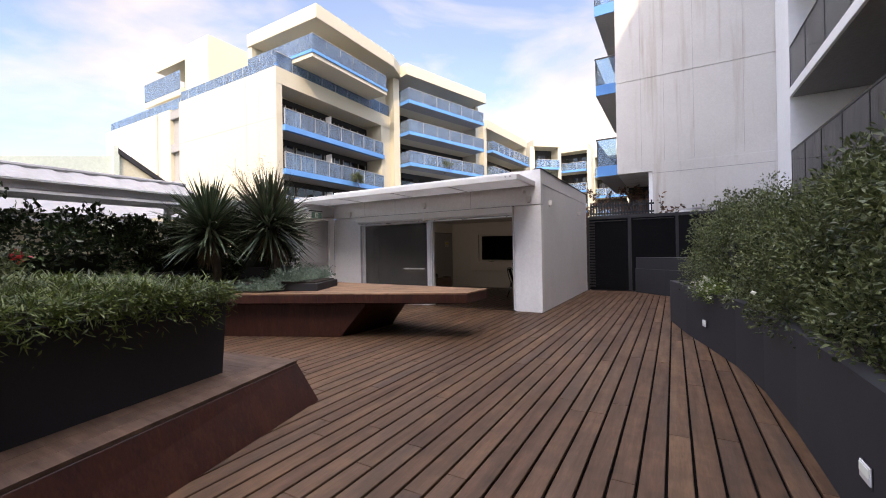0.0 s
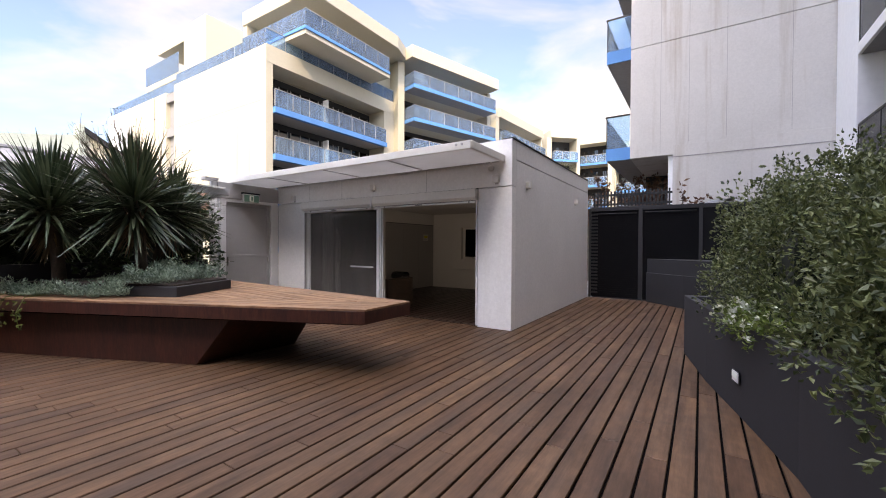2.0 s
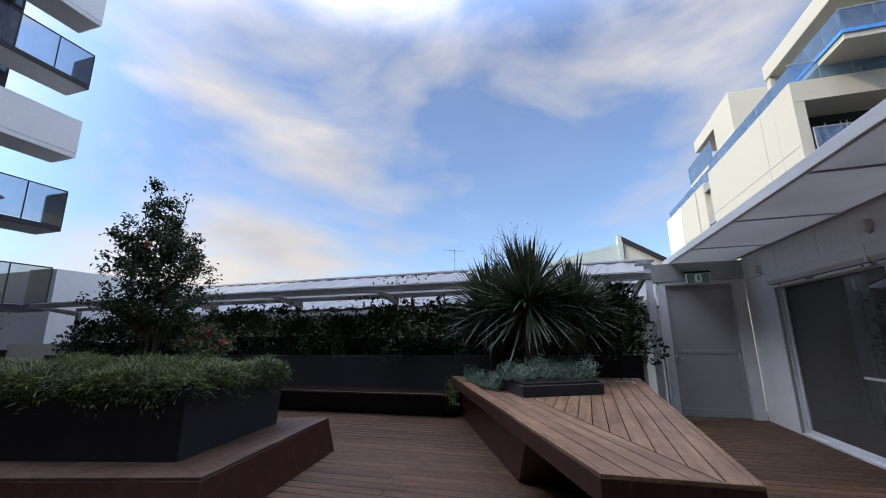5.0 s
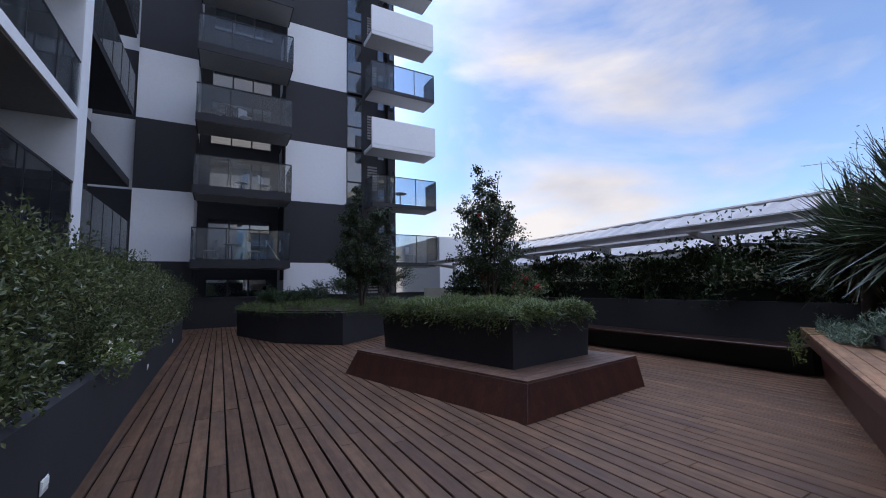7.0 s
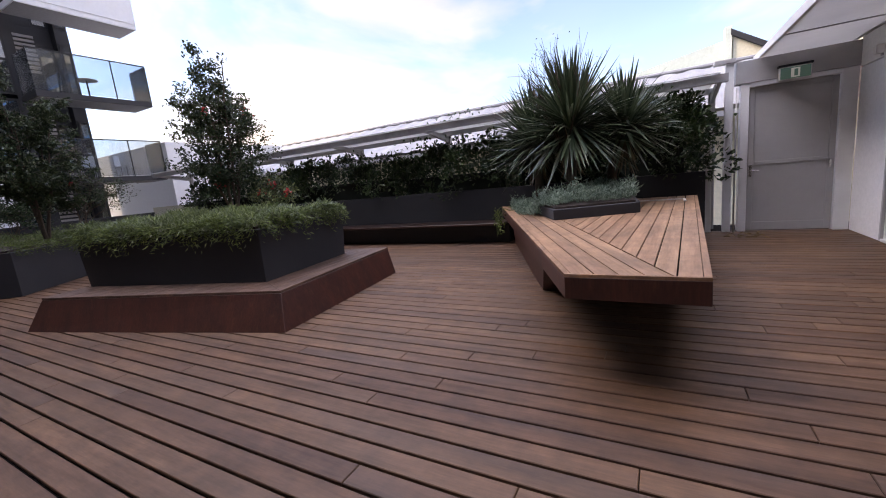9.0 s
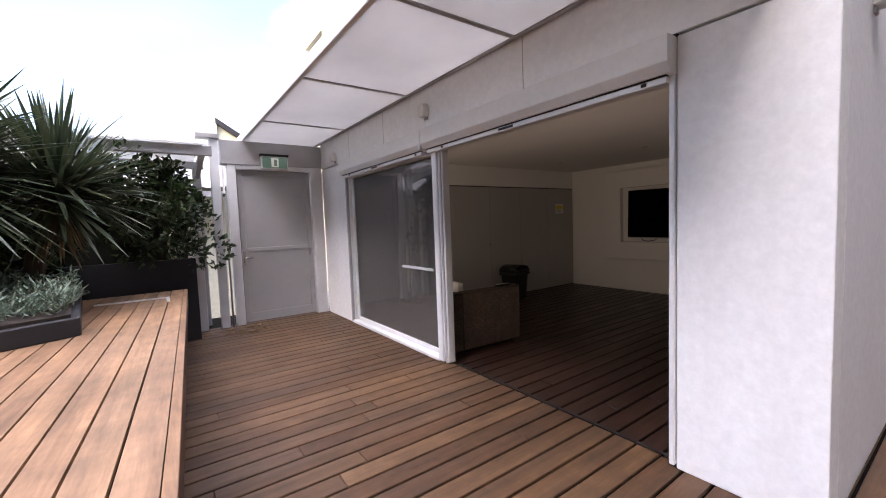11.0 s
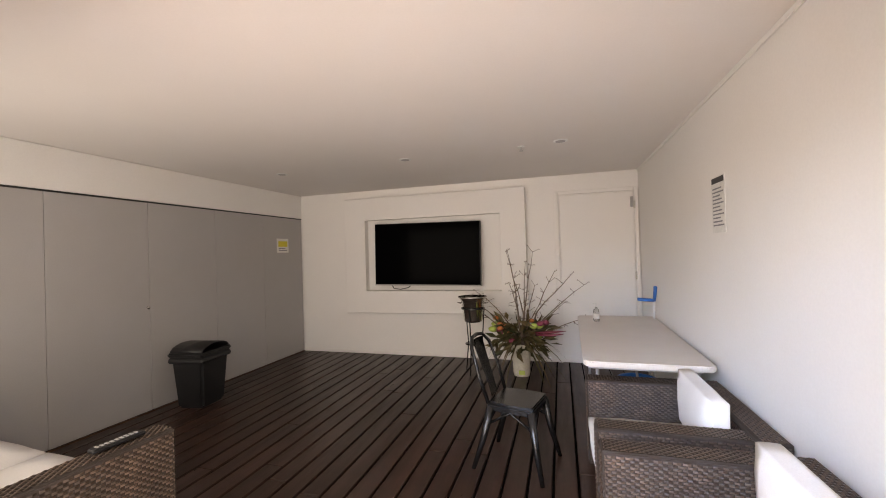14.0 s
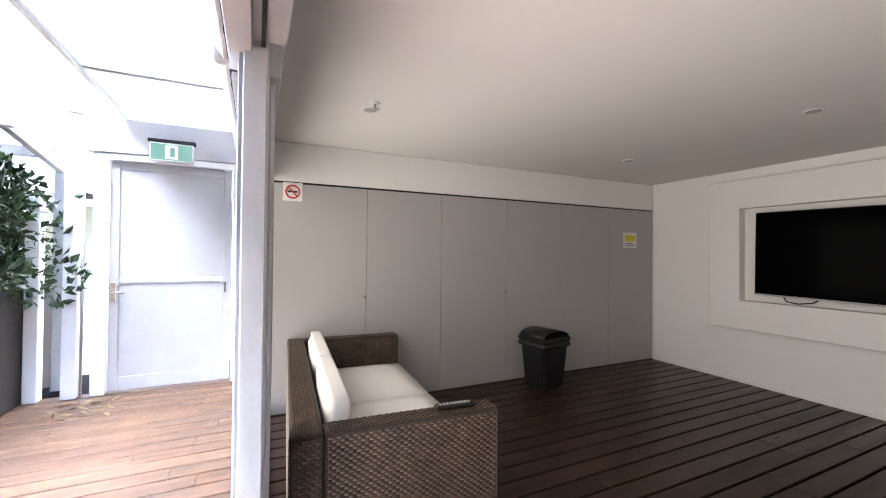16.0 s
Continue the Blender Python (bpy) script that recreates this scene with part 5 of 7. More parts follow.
def balcony_set():
    """Outdoor seats and tables left on the tower's balconies."""
    t = thing("balcony_table", "small dark round table on a tower balcony", "table", pose(-0.6, -13.7, 2.851), "balcony tables")
    part("tabletop", lathe([(0.0, 0.70), (0.36, 0.70), (0.37, 0.715), (0.36, 0.73), (0.0, 0.73)], 18), GREYALU, t)
    part("stem", tube([(0, 0, 0.02), (0, 0, 0.70)], 0.03, 8), BLACK, t)
    part("base", lathe([(0.22, 0), (0.22, 0.015), (0.05, 0.03)], 14), BLACK, t)
    c = thing("balcony_chair", "pale outdoor chair on a tower balcony", "chair", pose(-1.5, -13.75, 2.851, 0, 0, 70), "balcony chairs")
    part("seat", box(-0.22, -0.22, 0.42, 0.22, 0.22, 0.46), WHITE_B, c, "", 0.01)
    part("backrest", box(-0.22, -0.25, 0.47, 0.22, -0.21, 0.90), WHITE_B, c, "", 0.01)
    for x in (-0.2, 0.2):
        for y in (-0.21, 0.2):
            part("leg", tube([(x, y, 0), (x, y, 0.42)], 0.016, 6), GREYALU, c)
    for x, y, z, a in ((0.25, -13.9, 2.851, -80), (-1.9, -13.8, 5.981, 60), (-0.9, -13.7, 5.981, -50), (-1.0, -13.8, 9.121, 30), (0.1, -13.75, 9.121, -60), (-9.4, -13.8, 2.851, 40), (-8.2, -13.9, 2.851, -30)):
        copy_thing(c, pose(x, y, z, 0, 0, a))
    for x, y, z in ((-0.2, -13.6, 9.121), (-8.8, -13.8, 5.981)):
        copy_thing(t, pose(x, y, z))
    d = thing("drying_rack", "folding drying rack with cloths on a tower balcony", "drying rack", pose(-2.3, -13.7, 2.851))
    for y in (-0.2, 0.2):
        part("leg", tube([(-0.3, y, 0), (0.3, -y, 0.95)], 0.012, 6), ALU, d)
    for k in range(5):
        part("bar", tube([(-0.3 + 0.15 * k, -0.25, 0.95), (-0.3 + 0.15 * k, 0.25, 0.95)], 0.007, 6), ALU, d)
    for k in (0, 2, 4):
        part("cloth", box(-0.31 + 0.15 * k, -0.2, 0.45 + 0.05 * k, -0.29 + 0.15 * k, 0.18, 0.96), (CUSHION, BLUEP, CUSHION)[k // 2], d)


balcony_set()


def neighbour_houses():
    """Low houses over the boundary: long sheet roofs, cream walls, a pale gable."""
    h = thing("house", "low cream house with a long weathered metal roof", "house")
    part("wall", box(-22, -14, GZ, -15, 9.0, 2.6), YWALL, h)
    bm = bmesh.new()
    pts = ((-14.3, 2.62), (-18.6, 4.45), (-23, 2.62))
    n = 60
    for (xa, za), (xb, zb) in zip(pts, pts[1:]):
        prev = None
        for i in range(n * 2 + 1):
            y = -14.5 + 24.0 * i / (n * 2)
            dz = 0.05 if i % 4 in (1, 2) else 0.0
            cur = (bm.verts.new((xa, y, za + dz)), bm.verts.new((xb, y, zb + dz)))
            if prev:
                bm.faces.new((prev[0], cur[0], cur[1], prev[1]))
            prev = cur
    part("roof", bm, ROOF, h, "ribbed weathered sheet roof")
    part("ridge", tube([(-18.6, -14.5, 4.50), (-18.6, 9.5, 4.50)], 0.09, 8), ROOF, h)
    part("gutter", box(-14.35, -14.5, 2.38, -14.2, 9.5, 2.52), GALV, h)
    for y in (-8.0, -0.5, 5.0):
        part("parapet", prism([(-14.2, y), (-23, y), (-23, y + 0.3), (-14.2, y + 0.3)], 2.0, 2.62), YWALL, h)
    part("vent", lathe([(0.12, 3.7), (0.12, 4.25), (0.2, 4.27), (0.05, 4.4)], 12, at=(-17.9, 1.8)), GALV, h)
    a = thing("tv_antenna", "thin grey metal roof antenna on the ridge", "antenna", pose(-18.6, 0.9, 4.5) @ Matrix.Diagonal((0.6, 0.6, 0.6, 1)))
    part("mast", tube([(0, 0, 0), (0, 0, 1.9)], 0.02, 6), GALV, a)
    part("boom", tube([(0.1, -0.9, 1.85), (-0.1, 0.9, 1.65)], 0.014, 6), GALV, a)
    for k in range(7):
        y = -0.8 + k * 0.26
        part("element", tube([(-0.25, y, 1.85 - (y + 0.9) * 0.11), (0.25, y, 1.85 - (y + 0.9) * 0.11)], 0.008, 5), GALV, a)
    t = thing("house", "house with pale green parapet wall, yellow gable and terracotta roof", "house")

    def slab(pts, x0, x1):
        bm = bmesh.new()
        a_ = [bm.verts.new((x0, y, z)) for y, z in pts]
        b_ = [bm.verts.new((x1, y, z)) for y, z in pts]
        bm.faces.new(a_)
        bm.faces.new(b_[::-1])
        for i in range(len(pts)):
            bm.faces.new((a_[i], b_[i], b_[(i + 1) % len(pts)], a_[(i + 1) % len(pts)]))
        bmesh.ops.recalc_face_normals(bm, faces=list(bm.faces))
        return bm

    part("gable", slab([(9.3, GZ), (14.0, GZ), (14.0, 3.6), (9.3, 6.6)], -24.6, -24.3), YWALL, t, "pale yellow gable wall")
    part("barge_board", slab([(9.2, 6.62), (14.3, 3.36), (14.3, 3.62), (9.2, 6.88)], -24.7, -24.15), CHAR, t, "dark barge board")
    part("wall", slab([(4.5, GZ), (9.1, GZ), (9.1, 6.5), (4.5, 5.6)], -24.9, -24.35), GWALL, t, "pale green rendered wall")
    part("parapet", box(-24.9, 9.0, GZ, -24.2, 9.25, 7.0), GWALL, t)
    for k in range(9):
        part("tile_course", slab([(12.5, 4.25 - k * 0.16), (17.5, 4.25 - k * 0.16), (17.5, 4.38 - k * 0.16), (12.5, 4.38 - k * 0.16)], -24.1 + k * 0.24, -23.8 + k * 0.24), TILES, t)
    s = thing("shed", "plain white flat building beyond the pergola", "building")
    part("wall", box(-26, -24, GZ, -12, -15.2, 4.6), WHITE_B, s)


neighbour_houses()


# ---- planting ----
def hedge_points(lo, hi, n, ampl, seed, clump):
    """Leaf points on many small rounded clumps that sit in the skin of a lumpy rounded mass, with outward directions."""
    lo, hi = np.array(lo), np.array(hi)
    c, h = (lo + hi) / 2, (hi - lo) / 2
    area = np.array([h[1] * h[2], h[1] * h[2] * 0.3, h[0] * h[2] * 0.6, h[0] * h[2] * 0.6, h[0] * h[1]])
    k = max(24, int(8 * area.sum() * 1.1 / clump ** 2 / 2.2))
    side = rng.choice(5, size=k, p=area / area.sum())
    u = rng.uniform(-1, 1, size=(k, 3))
    d = np.zeros((k, 3))
    for q, (ax, sg) in enumerate(((0, -1), (0, 1), (1, -1), (1, 1), (2, 1))):
        s = side == q
        u[s, ax] = sg
        d[s, ax] = sg
    up = np.where(np.arange(3) == 2, np.maximum(u, 0), u)
    p = c + u * h / ((np.abs(up) ** 4).sum(1) ** 0.25)[:, None] ** 0.85
    p = p + d * (lumps(p, 1.7, seed) * ampl + rng.normal(size=k) * ampl * 0.5 - clump * 0.45)[:, None]
    r = clump * rng.uniform(0.6, 1.35, k)
    j = rng.choice(k, size=n, p=r ** 2 / (r ** 2).sum())
    v = unit(rng.normal(size=(n, 3)) + d[j] * 0.7 + np.array([0, 0, 0.25]))
    tall = np.where(rng.uniform(size=k) < 0.2, 1.7, 1.0)[j]
    off = v * (r[j] * rng.uniform(0.35, 1, n) ** 0.6)[:, None]
    off[:, 2] *= np.where(v[:, 2] > 0, tall, 1.0)
    return p[j] + off, v


def hedge(name, label, boxes, n, length, width, mat, core, ampl=0.12, seed=1, flowers=0, clump=0.17):
    h = thing(name, label, "hedge")
    vols = [np.prod(np.array(b[1]) - np.array(b[0])) ** 0.7 for b in boxes]
    P, D = [], []
    for b, v in zip(boxes, vols):
        p, d = hedge_points(b[0], b[1], int(n * v / sum(vols)), ampl, seed, clump)
        P.append(p)
        D.append(d)
        part("core", box(*(q + 0.30 for q in b[0][:2]), b[0][2], *(q - 0.30 for q in b[1][:2]), b[1][2] - 0.38), core, h, "solid core in the colour of the hedge's inner shade", 0.08)
    P, D = np.concatenate(P), np.concatenate(D)
    zl = min(b[0][2] for b in boxes) - 0.03
    P[:, 2] = np.where(P[:, 2] < zl, zl + (zl - P[:, 2]) * 0.5, P[:, 2])
    D = D * 0.8 + rng.normal(size=P.shape) * 0.6 + np.array([0, 0, 0.25])
    s = rng.uniform(0.65, 1.25, len(P))
    o = mesh_ob("foliage", leaf_mesh("foliage", P, D, length * s, width * s), mat, h)
    o["kind"] = "stuff"
    if flowers:
        k = rng.choice(len(P), flowers)
        o = mesh_ob("blossom", leaf_mesh("blossom", P[k] + D[k] * 0.03, D[k], 0.05, 0.045), FLOWER_W, h)
        o["kind"] = "stuff"
    return h


def shrub_masses(stretches, seed):
    """Splits stretches (x, y0, y1, top) of a planter into single overlapping shrubs."""
    r, out = random.Random(seed), []
    for x, y0, y1, top in stretches:
        y = y0
        while y < y1 - 0.3:
            ln = min(r.uniform(0.8, 1.35), y1 - y)
            out.append(((x + r.uniform(-0.06, 0.10), y - 0.26, 0.70), (2.6, y + ln + 0.26, top + r.uniform(-0.16, 0.16))))
            y += ln
    return out


# Near-black colour gives the solid cores the look of inner shade.
HCORE = surface("hedge_core_shade", (0.012, 0.017, 0.009), (0.008, 0.011, 0.006), rough=0.95, big=6, small=40)
# long hedge in the right-hand planter, following its bend
hedge("hedge", "dense glossy green shrub hedge spilling over the long planter",
      shrub_masses([(0.32, 6.9, 8.65, 1.78), (0.68, 4.6, 6.9, 1.88), (0.84, 2.2, 4.6, 1.82), (0.85, -0.5, 2.2, 1.78), (0.88, -4.0, -0.5, 1.78), (0.94, -8.4, -4.0, 1.80)], 17),
      215000, 0.044, 0.025, LEAF_HEDGE, HCORE, 0.23, 3, 120, 0.21)
hedge("hedge", "dark broad-leaved shrubs rising behind the tall planter", [((1.5, 8.9, 0.9), (2.8, 12.0, 1.6))], 14000, 0.07, 0.036, LEAF_HEDGE, HCORE, 0.08, 5)
# dark hedge along the back planter
hedge("hedge", "dark green broad-leaved hedge along the back planter",
      [((-9.42, -8.8, 1.0), (-8.68, -4.0, 1.85)), ((-9.42, -4.2, 1.0), (-8.66, 0.6, 1.95)), ((-9.42, 0.4, 1.0), (-8.68, 3.6, 1.88)), ((-9.42, 3.4, 1.0), (-8.62, 5.6, 2.05)), ((-9.36, 5.3, 1.0), (-8.45, 7.0, 2.3))],
      30000, 0.105, 0.058, LEAF_DARK, HCORE, 0.22, 8, clump=0.24)


def spilling_shrub(m, length, n, seed):
    s = thing("flowering_shrub", "fresh green shrub with white flowers spilling over the planter edge", "shrub", m, "white flowering shrubs")
    r = np.random.default_rng(seed)
    y = r.normal(size=n) * length * 0.35
    x = np.clip(r.normal(size=n) * 0.085, -0.15, 0.2)
    y = np.clip(y, -0.55 * length, 0.55 * length)
    z = 0.12 - 6.0 * np.minimum(x + 0.02, 0) ** 2 - 0.20 * (y / length) ** 2 + np.clip(r.normal(size=n) * 0.05, -0.1, 0.1)
    P = np.c_[x, y, z]
    D = np.c_[r.normal(size=n) * 0.7 - 0.5, r.normal(size=n) * 0.8, r.normal(size=n) * 0.5 + 0.3]
    mesh_ob("foliage", leaf_mesh("foliage", P, D, r.uniform(0.035, 0.06, n), 0.026), LEAF_LIME, s)["kind"] = "stuff"
    k = r.choice(n, n // 16)
    F = np.repeat(P[k], 5, axis=0) + np.array([-0.03, 0, 0.03])
    mesh_ob("blossom", leaf_mesh("blossom", F, r.normal(size=F.shape) + np.array([-0.4, 0, 0.5]), 0.042, 0.028), FLOWER_W, s, "white flowers")["kind"] = "stuff"


spilling_shrub(pose(0.40, 6.85, 0.78, 0, 0, 12), 0.8, 850, 1)
spilling_shrub(pose(0.80, 0.75, 0.78), 0.9, 700, 2)


def climber(name, pts, n, seed):
    c = thing(name, "thin leafy shoots poking up through the pergola", "shrub")
    P = []
    for x, y, z, h in pts:
        for _ in range(n):
            t = rng.uniform(0, 1)
            P.append((x + rng.normal() * 0.22, y + rng.normal() * 0.5, z + h * t))
        part("shoot", tube([(x, y, z - 1.2), (x + 0.05, y + 0.08, z), (x + 0.1, y + 0.25, z + h)], [0.014, 0.01, 0.004], 6), BARK, c)
    P = np.array(P)
    o = mesh_ob("foliage", leaf_mesh("foliage", P, rng.normal(size=P.shape) + np.array([0, 0, 0.6]), 0.10, 0.06), LEAF_DARK, c)
    o["kind"] = "stuff"


climber("climbing_shrub", [(-9.3, 1.0, 1.8, 0.7), (-9.3, 3.0, 1.8, 0.5), (-9.25, -2.4, 1.8, 0.6), (-10.6, 1.4, 2.2, 0.95), (-9.2, 5.9, 1.9, 0.5), (-9.1, -0.2, 1.7, 0.55), (-9.1, 2.1, 1.7, 0.5), (-9.1, -4.6, 1.7, 0.6), (-9.1, 4.2, 1.8, 0.45)], 120, 2)


def poly_points(poly, n):
    x0, x1 = min(p[0] for p in poly), max(p[0] for p in poly)
    y0, y1 = min(p[1] for p in poly), max(p[1] for p in poly)
    out = []
    while len(out) < n:
        q = (rng.uniform(x0, x1), rng.uniform(y0, y1))
        ins = False
        for i, a in enumerate(poly):
            b = poly[(i + 1) % len(poly)]
            if (a[1] > q[1]) != (b[1] > q[1]) and q[0] < (b[0] - a[0]) * (q[1] - a[1]) / (b[1] - a[1]) + a[0]:
                ins = not ins
        if ins:
            out.append(q)
    return np.array(out)


def groundcover(name, label, poly, z, n_top, n_edge, rise=0.2, hang=0.3, over=0.10):
    """Low strappy planting: a lumpy carpet and shoots hanging over the rim."""
    g_ = thing(name, label, "groundcover")
    q = poly_points(poly, n_top // 14)
    tuft = np.c_[q, np.full(len(q), z - 0.02)]
    tuft[:, 2] += np.clip(lumps(tuft, 3.2, 4) * 0.5 + 0.5, 0, 1.2) * rise * rng.uniform(0.5, 1, len(q))
    base = np.repeat(tuft, 14, axis=0) + rng.normal(size=(len(q) * 14, 3)) * np.array([0.022, 0.022, 0.012])
    az = rng.uniform(0, 6.283, len(base))
    up = rng.uniform(0.25, 1.5, len(base))
    size = np.repeat(rng.uniform(0.7, 1.35, len(q)), 14) * rng.uniform(0.09, 0.17, len(base))
    o = mesh_ob("foliage", blade_mesh("foliage", base, np.c_[np.cos(az), np.sin(az), up], size, 0.0105, rng.uniform(0.1, 0.6, len(base)), 3), LEAF_GRASS, g_)
    o["kind"] = "stuff"
    P, A, L, W = [], [], [], []
    segs = [(np.array(a), np.array(b)) for a, b in zip(poly, poly[1:] + poly[:1])]
    ln = np.array([np.linalg.norm(b - a) for a, b in segs])
    c = np.mean(np.array(poly), axis=0)
    k = 0
    while k < n_edge:
        i = rng.choice(len(segs), p=ln / ln.sum())
        a, b = segs[i]
        t = rng.uniform(0, 1)
        p = a + (b - a) * t
        nn = np.array([(b - a)[1], -(b - a)[0]]) / ln[i]
        if nn @ (p - c) < 0:
            nn = -nn
        reach = rng.uniform(0.02, over)
        drop = hang * rng.uniform(0, 1) ** 2.4 * (0.55 + 0.6 * math.sin(t * ln[i] * 5.0 + i) ** 2)
        m = 9
        s = np.linspace(0, 1, m)
        st = np.c_[p[0] + nn[0] * reach * np.sqrt(s) + rng.normal(size=m) * 0.018, p[1] + nn[1] * reach * np.sqrt(s) + rng.normal(size=m) * 0.018, z + 0.10 * (1 - s) - drop * s + rng.normal(size=m) * 0.01]
        P.append(st)
        A.append(np.c_[np.tile(nn, (m, 1)) * 0.7, np.full(m, -0.25)] + rng.normal(size=(m, 3)) * 0.6)
        L.append(rng.uniform(0.04, 0.09, m))
        W.append(np.full(m, 0.014))
        k += 1
    o = mesh_ob("hanging_fringe", leaf_mesh("hanging_fringe", *(np.concatenate(q_) for q_ in (P, A, L, W))), LEAF_GRASS, g_)
    o["kind"] = "stuff"


BXT = [(-4.06 + (x + 4.06) * 1.03, 0.53 + (y - 0.53) * 1.03) for x, y in BX]
groundcover("trailing_plant", "bright green strappy groundcover hanging over the planter rim", BXT, 1.09, 30000, 1100, 0.24, 0.24, 0.10)
groundcover("trailing_plant", "green strappy groundcover over the far planter rim", B2, 0.90, 14000, 800, 0.34, 0.22)


def branchy(rnd, p, d, length, r, depth, segs, tips, spread=0.55):
    """Grows limbs: adds (path, radii) to segs and twig points to tips."""
    path = [p]
    q = p.copy()
    for _ in range(4):
        d = (d + Vector((rnd.gauss(0, 0.12), rnd.gauss(0, 0.12), rnd.gauss(0.04, 0.07)))).normalized()
        q = q + d * length / 4
        path.append(q.copy())
    segs.append((path, [r, r * 0.9, r * 0.78, r * 0.66, r * 0.52]))
    if depth == 0:
        tips.extend((path[i], d) for i in (1, 2, 3, 4))
        return
    for i in (2, 3, 4, 4):
        nd = (d + Vector((rnd.gauss(0, spread), rnd.gauss(0, spread), rnd.gauss(0.05, 0.3)))).normalized()
        branchy(rnd, path[i], nd, length * rnd.uniform(0.6, 0.8), r * 0.55, depth - 1, segs, tips, spread)


def tree(name, label, m, h, spread, nleaf, mat, seed, flowers=0, size=0.055, bare=0.0, stems=3, low=0.15):
    t = thing(name, label, "tree", m)
    rnd = random.Random(seed)
    segs, tips = [], []
    for k in range(stems):
        d = Vector((rnd.gauss(0, 0.16), rnd.gauss(0, 0.16), 1)).normalized()
        branchy(rnd, Vector((rnd.gauss(0, 0.05), rnd.gauss(0, 0.05), 0)), d, h * rnd.uniform(0.40, 0.5), 0.022 * h / 2.2, 3, segs, tips)
    hm = max(q.z for q, _ in tips)
    for sgs, nm in ((segs[:1], "trunk"), (segs[1:], "limb_work")):
        bm = bmesh.new()
        for path, rr in sgs:
            tube([(p.x * spread, p.y * spread, p.z * h / hm) for p in path], rr, 5, bm, cap=False)
        part(nm, bm, BARK, t)
    P, D = [], []
    for _ in range(nleaf):
        q, d = rnd.choice(tips)
        if rnd.random() < bare:
            continue
        P.append((q.x * spread + rnd.gauss(0, 0.05), q.y * spread + rnd.gauss(0, 0.05), q.z * h / hm + rnd.gauss(0, 0.05)))
        D.append((rnd.gauss(0, 1), rnd.gauss(0, 1), rnd.gauss(-0.1, 0.8)))
    P, D = np.array(P), np.array(D)
    k = P[:, 2] > low
    o = mesh_ob("crown", leaf_mesh("crown", P[k], D[k], size * rng.uniform(0.7, 1.2, k.sum()), size * 0.5), mat, t)
    o["kind"] = "stuff"
    if flowers:
        F = []
        for _ in range(flowers):
            q, d = rnd.choice(tips)
            for _ in range(14):
                F.append((q.x * spread * 1.05 + rnd.gauss(0, 0.03), q.y * spread * 1.05 + rnd.gauss(0, 0.03), q.z * h / hm + rnd.gauss(0, 0.03)))
        F = np.array(F)
        o = mesh_ob("flowers", leaf_mesh("flowers", F, rng.normal(size=F.shape), 0.05, 0.04), FLOWER, t)
        o["kind"] = "stuff"
    return t


def cone_tree(name, label, m, h, width, nleaf, mat, seed, flowers=0, size=0.05):
    """Upright small tree: leaders with short side limbs that shorten towards a ragged top."""
    t = thing(name, label, "tree", m)
    rnd = random.Random(seed)
    bm = bmesh.new()
    tips = []
    for k in range(5):
        a = k * 1.257 + rnd.uniform(-0.3, 0.3)
        top = h * (1.0 if k == 0 else rnd.uniform(0.62, 0.97))
        sp = width * (0.05 if k == 0 else rnd.uniform(0.14, 0.26))
        path = [Vector((0.03 * math.cos(a), 0.03 * math.sin(a), 0))]
        for j in range(1, 9):
            u = j / 8
            path.append(Vector((math.cos(a) * sp * u ** 0.8 + rnd.gauss(0, 0.02), math.sin(a) * sp * u ** 0.8 + rnd.gauss(0, 0.02), top * u)))
        tube(path, [0.020 * h / 2.3 * (1 - 0.85 * j / 8) + 0.002 for j in range(9)], 6, bm, cap=False)
        for j in range(26):
            u = rnd.uniform(0.22, 1.0)
            q = path[min(7, int(u * 8))].lerp(path[min(8, int(u * 8) + 1)], (u * 8) % 1)
            az = rnd.uniform(0, 6.28)
            reach = width * 0.36 * (1.08 - q.z / h) ** 0.75 * rnd.uniform(0.35, 1.1)
            e = q + Vector((math.cos(az) * reach, math.sin(az) * reach, reach * rnd.uniform(0.1, 0.8)))
            tube([q, q.lerp(e, 0.5) + Vector((0, 0, -0.02)), e], [0.006, 0.004, 0.002], 4, bm, cap=False)
            tips += [q.lerp(e, f) for f in (0.45, 0.7, 0.9, 1.0)]
        tips += path[6:]
    part("trunk", bm, BARK, t, "slim branching stems")
    P = np.array([rnd.choice(tips) for _ in range(nleaf)]) + rng.normal(size=(nleaf, 3)) * 0.045
    o = mesh_ob("crown", leaf_mesh("crown", P, rng.normal(size=P.shape) + np.array([0, 0, -0.1]), size * rng.uniform(0.7, 1.25, nleaf), size * 0.52), mat, t)
    o["kind"] = "stuff"
    for _ in range(flowers):
        q = np.array(rnd.choice(tips))
        F = q + rng.normal(size=(26, 3)) * 0.032
        mesh_ob("flower_head", leaf_mesh("flower_head", F, rng.normal(size=F.shape), 0.05, 0.04), FLOWER, t, "red flower cluster")["kind"] = "stuff"


cone_tree("small_tree", "slender upright small tree with dark leaves and red flowers", pose(-4.62, 0.16, 1.08), 2.6, 2.15, 11000, LEAF_TREE, 21, 4, 0.058)
cone_tree("small_tree", "dark bushy upright tree rising from the far planter", pose(-4.2, -6.3, 0.9), 3.85, 2.9, 13000, LEAF_TREE, 7, 0, 0.09)
tree("shrub", "loose dark shrub with small red flowers", pose(-4.9, -6.3, 0.9), 1.7, 1.1, 2600, LEAF_TREE, 11, 3, 0.06)
tree("shrub", "open shrub with pale green leaves and red flowers", pose(-4.98, 0.72, 1.08), 0.72, 0.9, 1100, LEAF_HEDGE, 15, 5, 0.06)
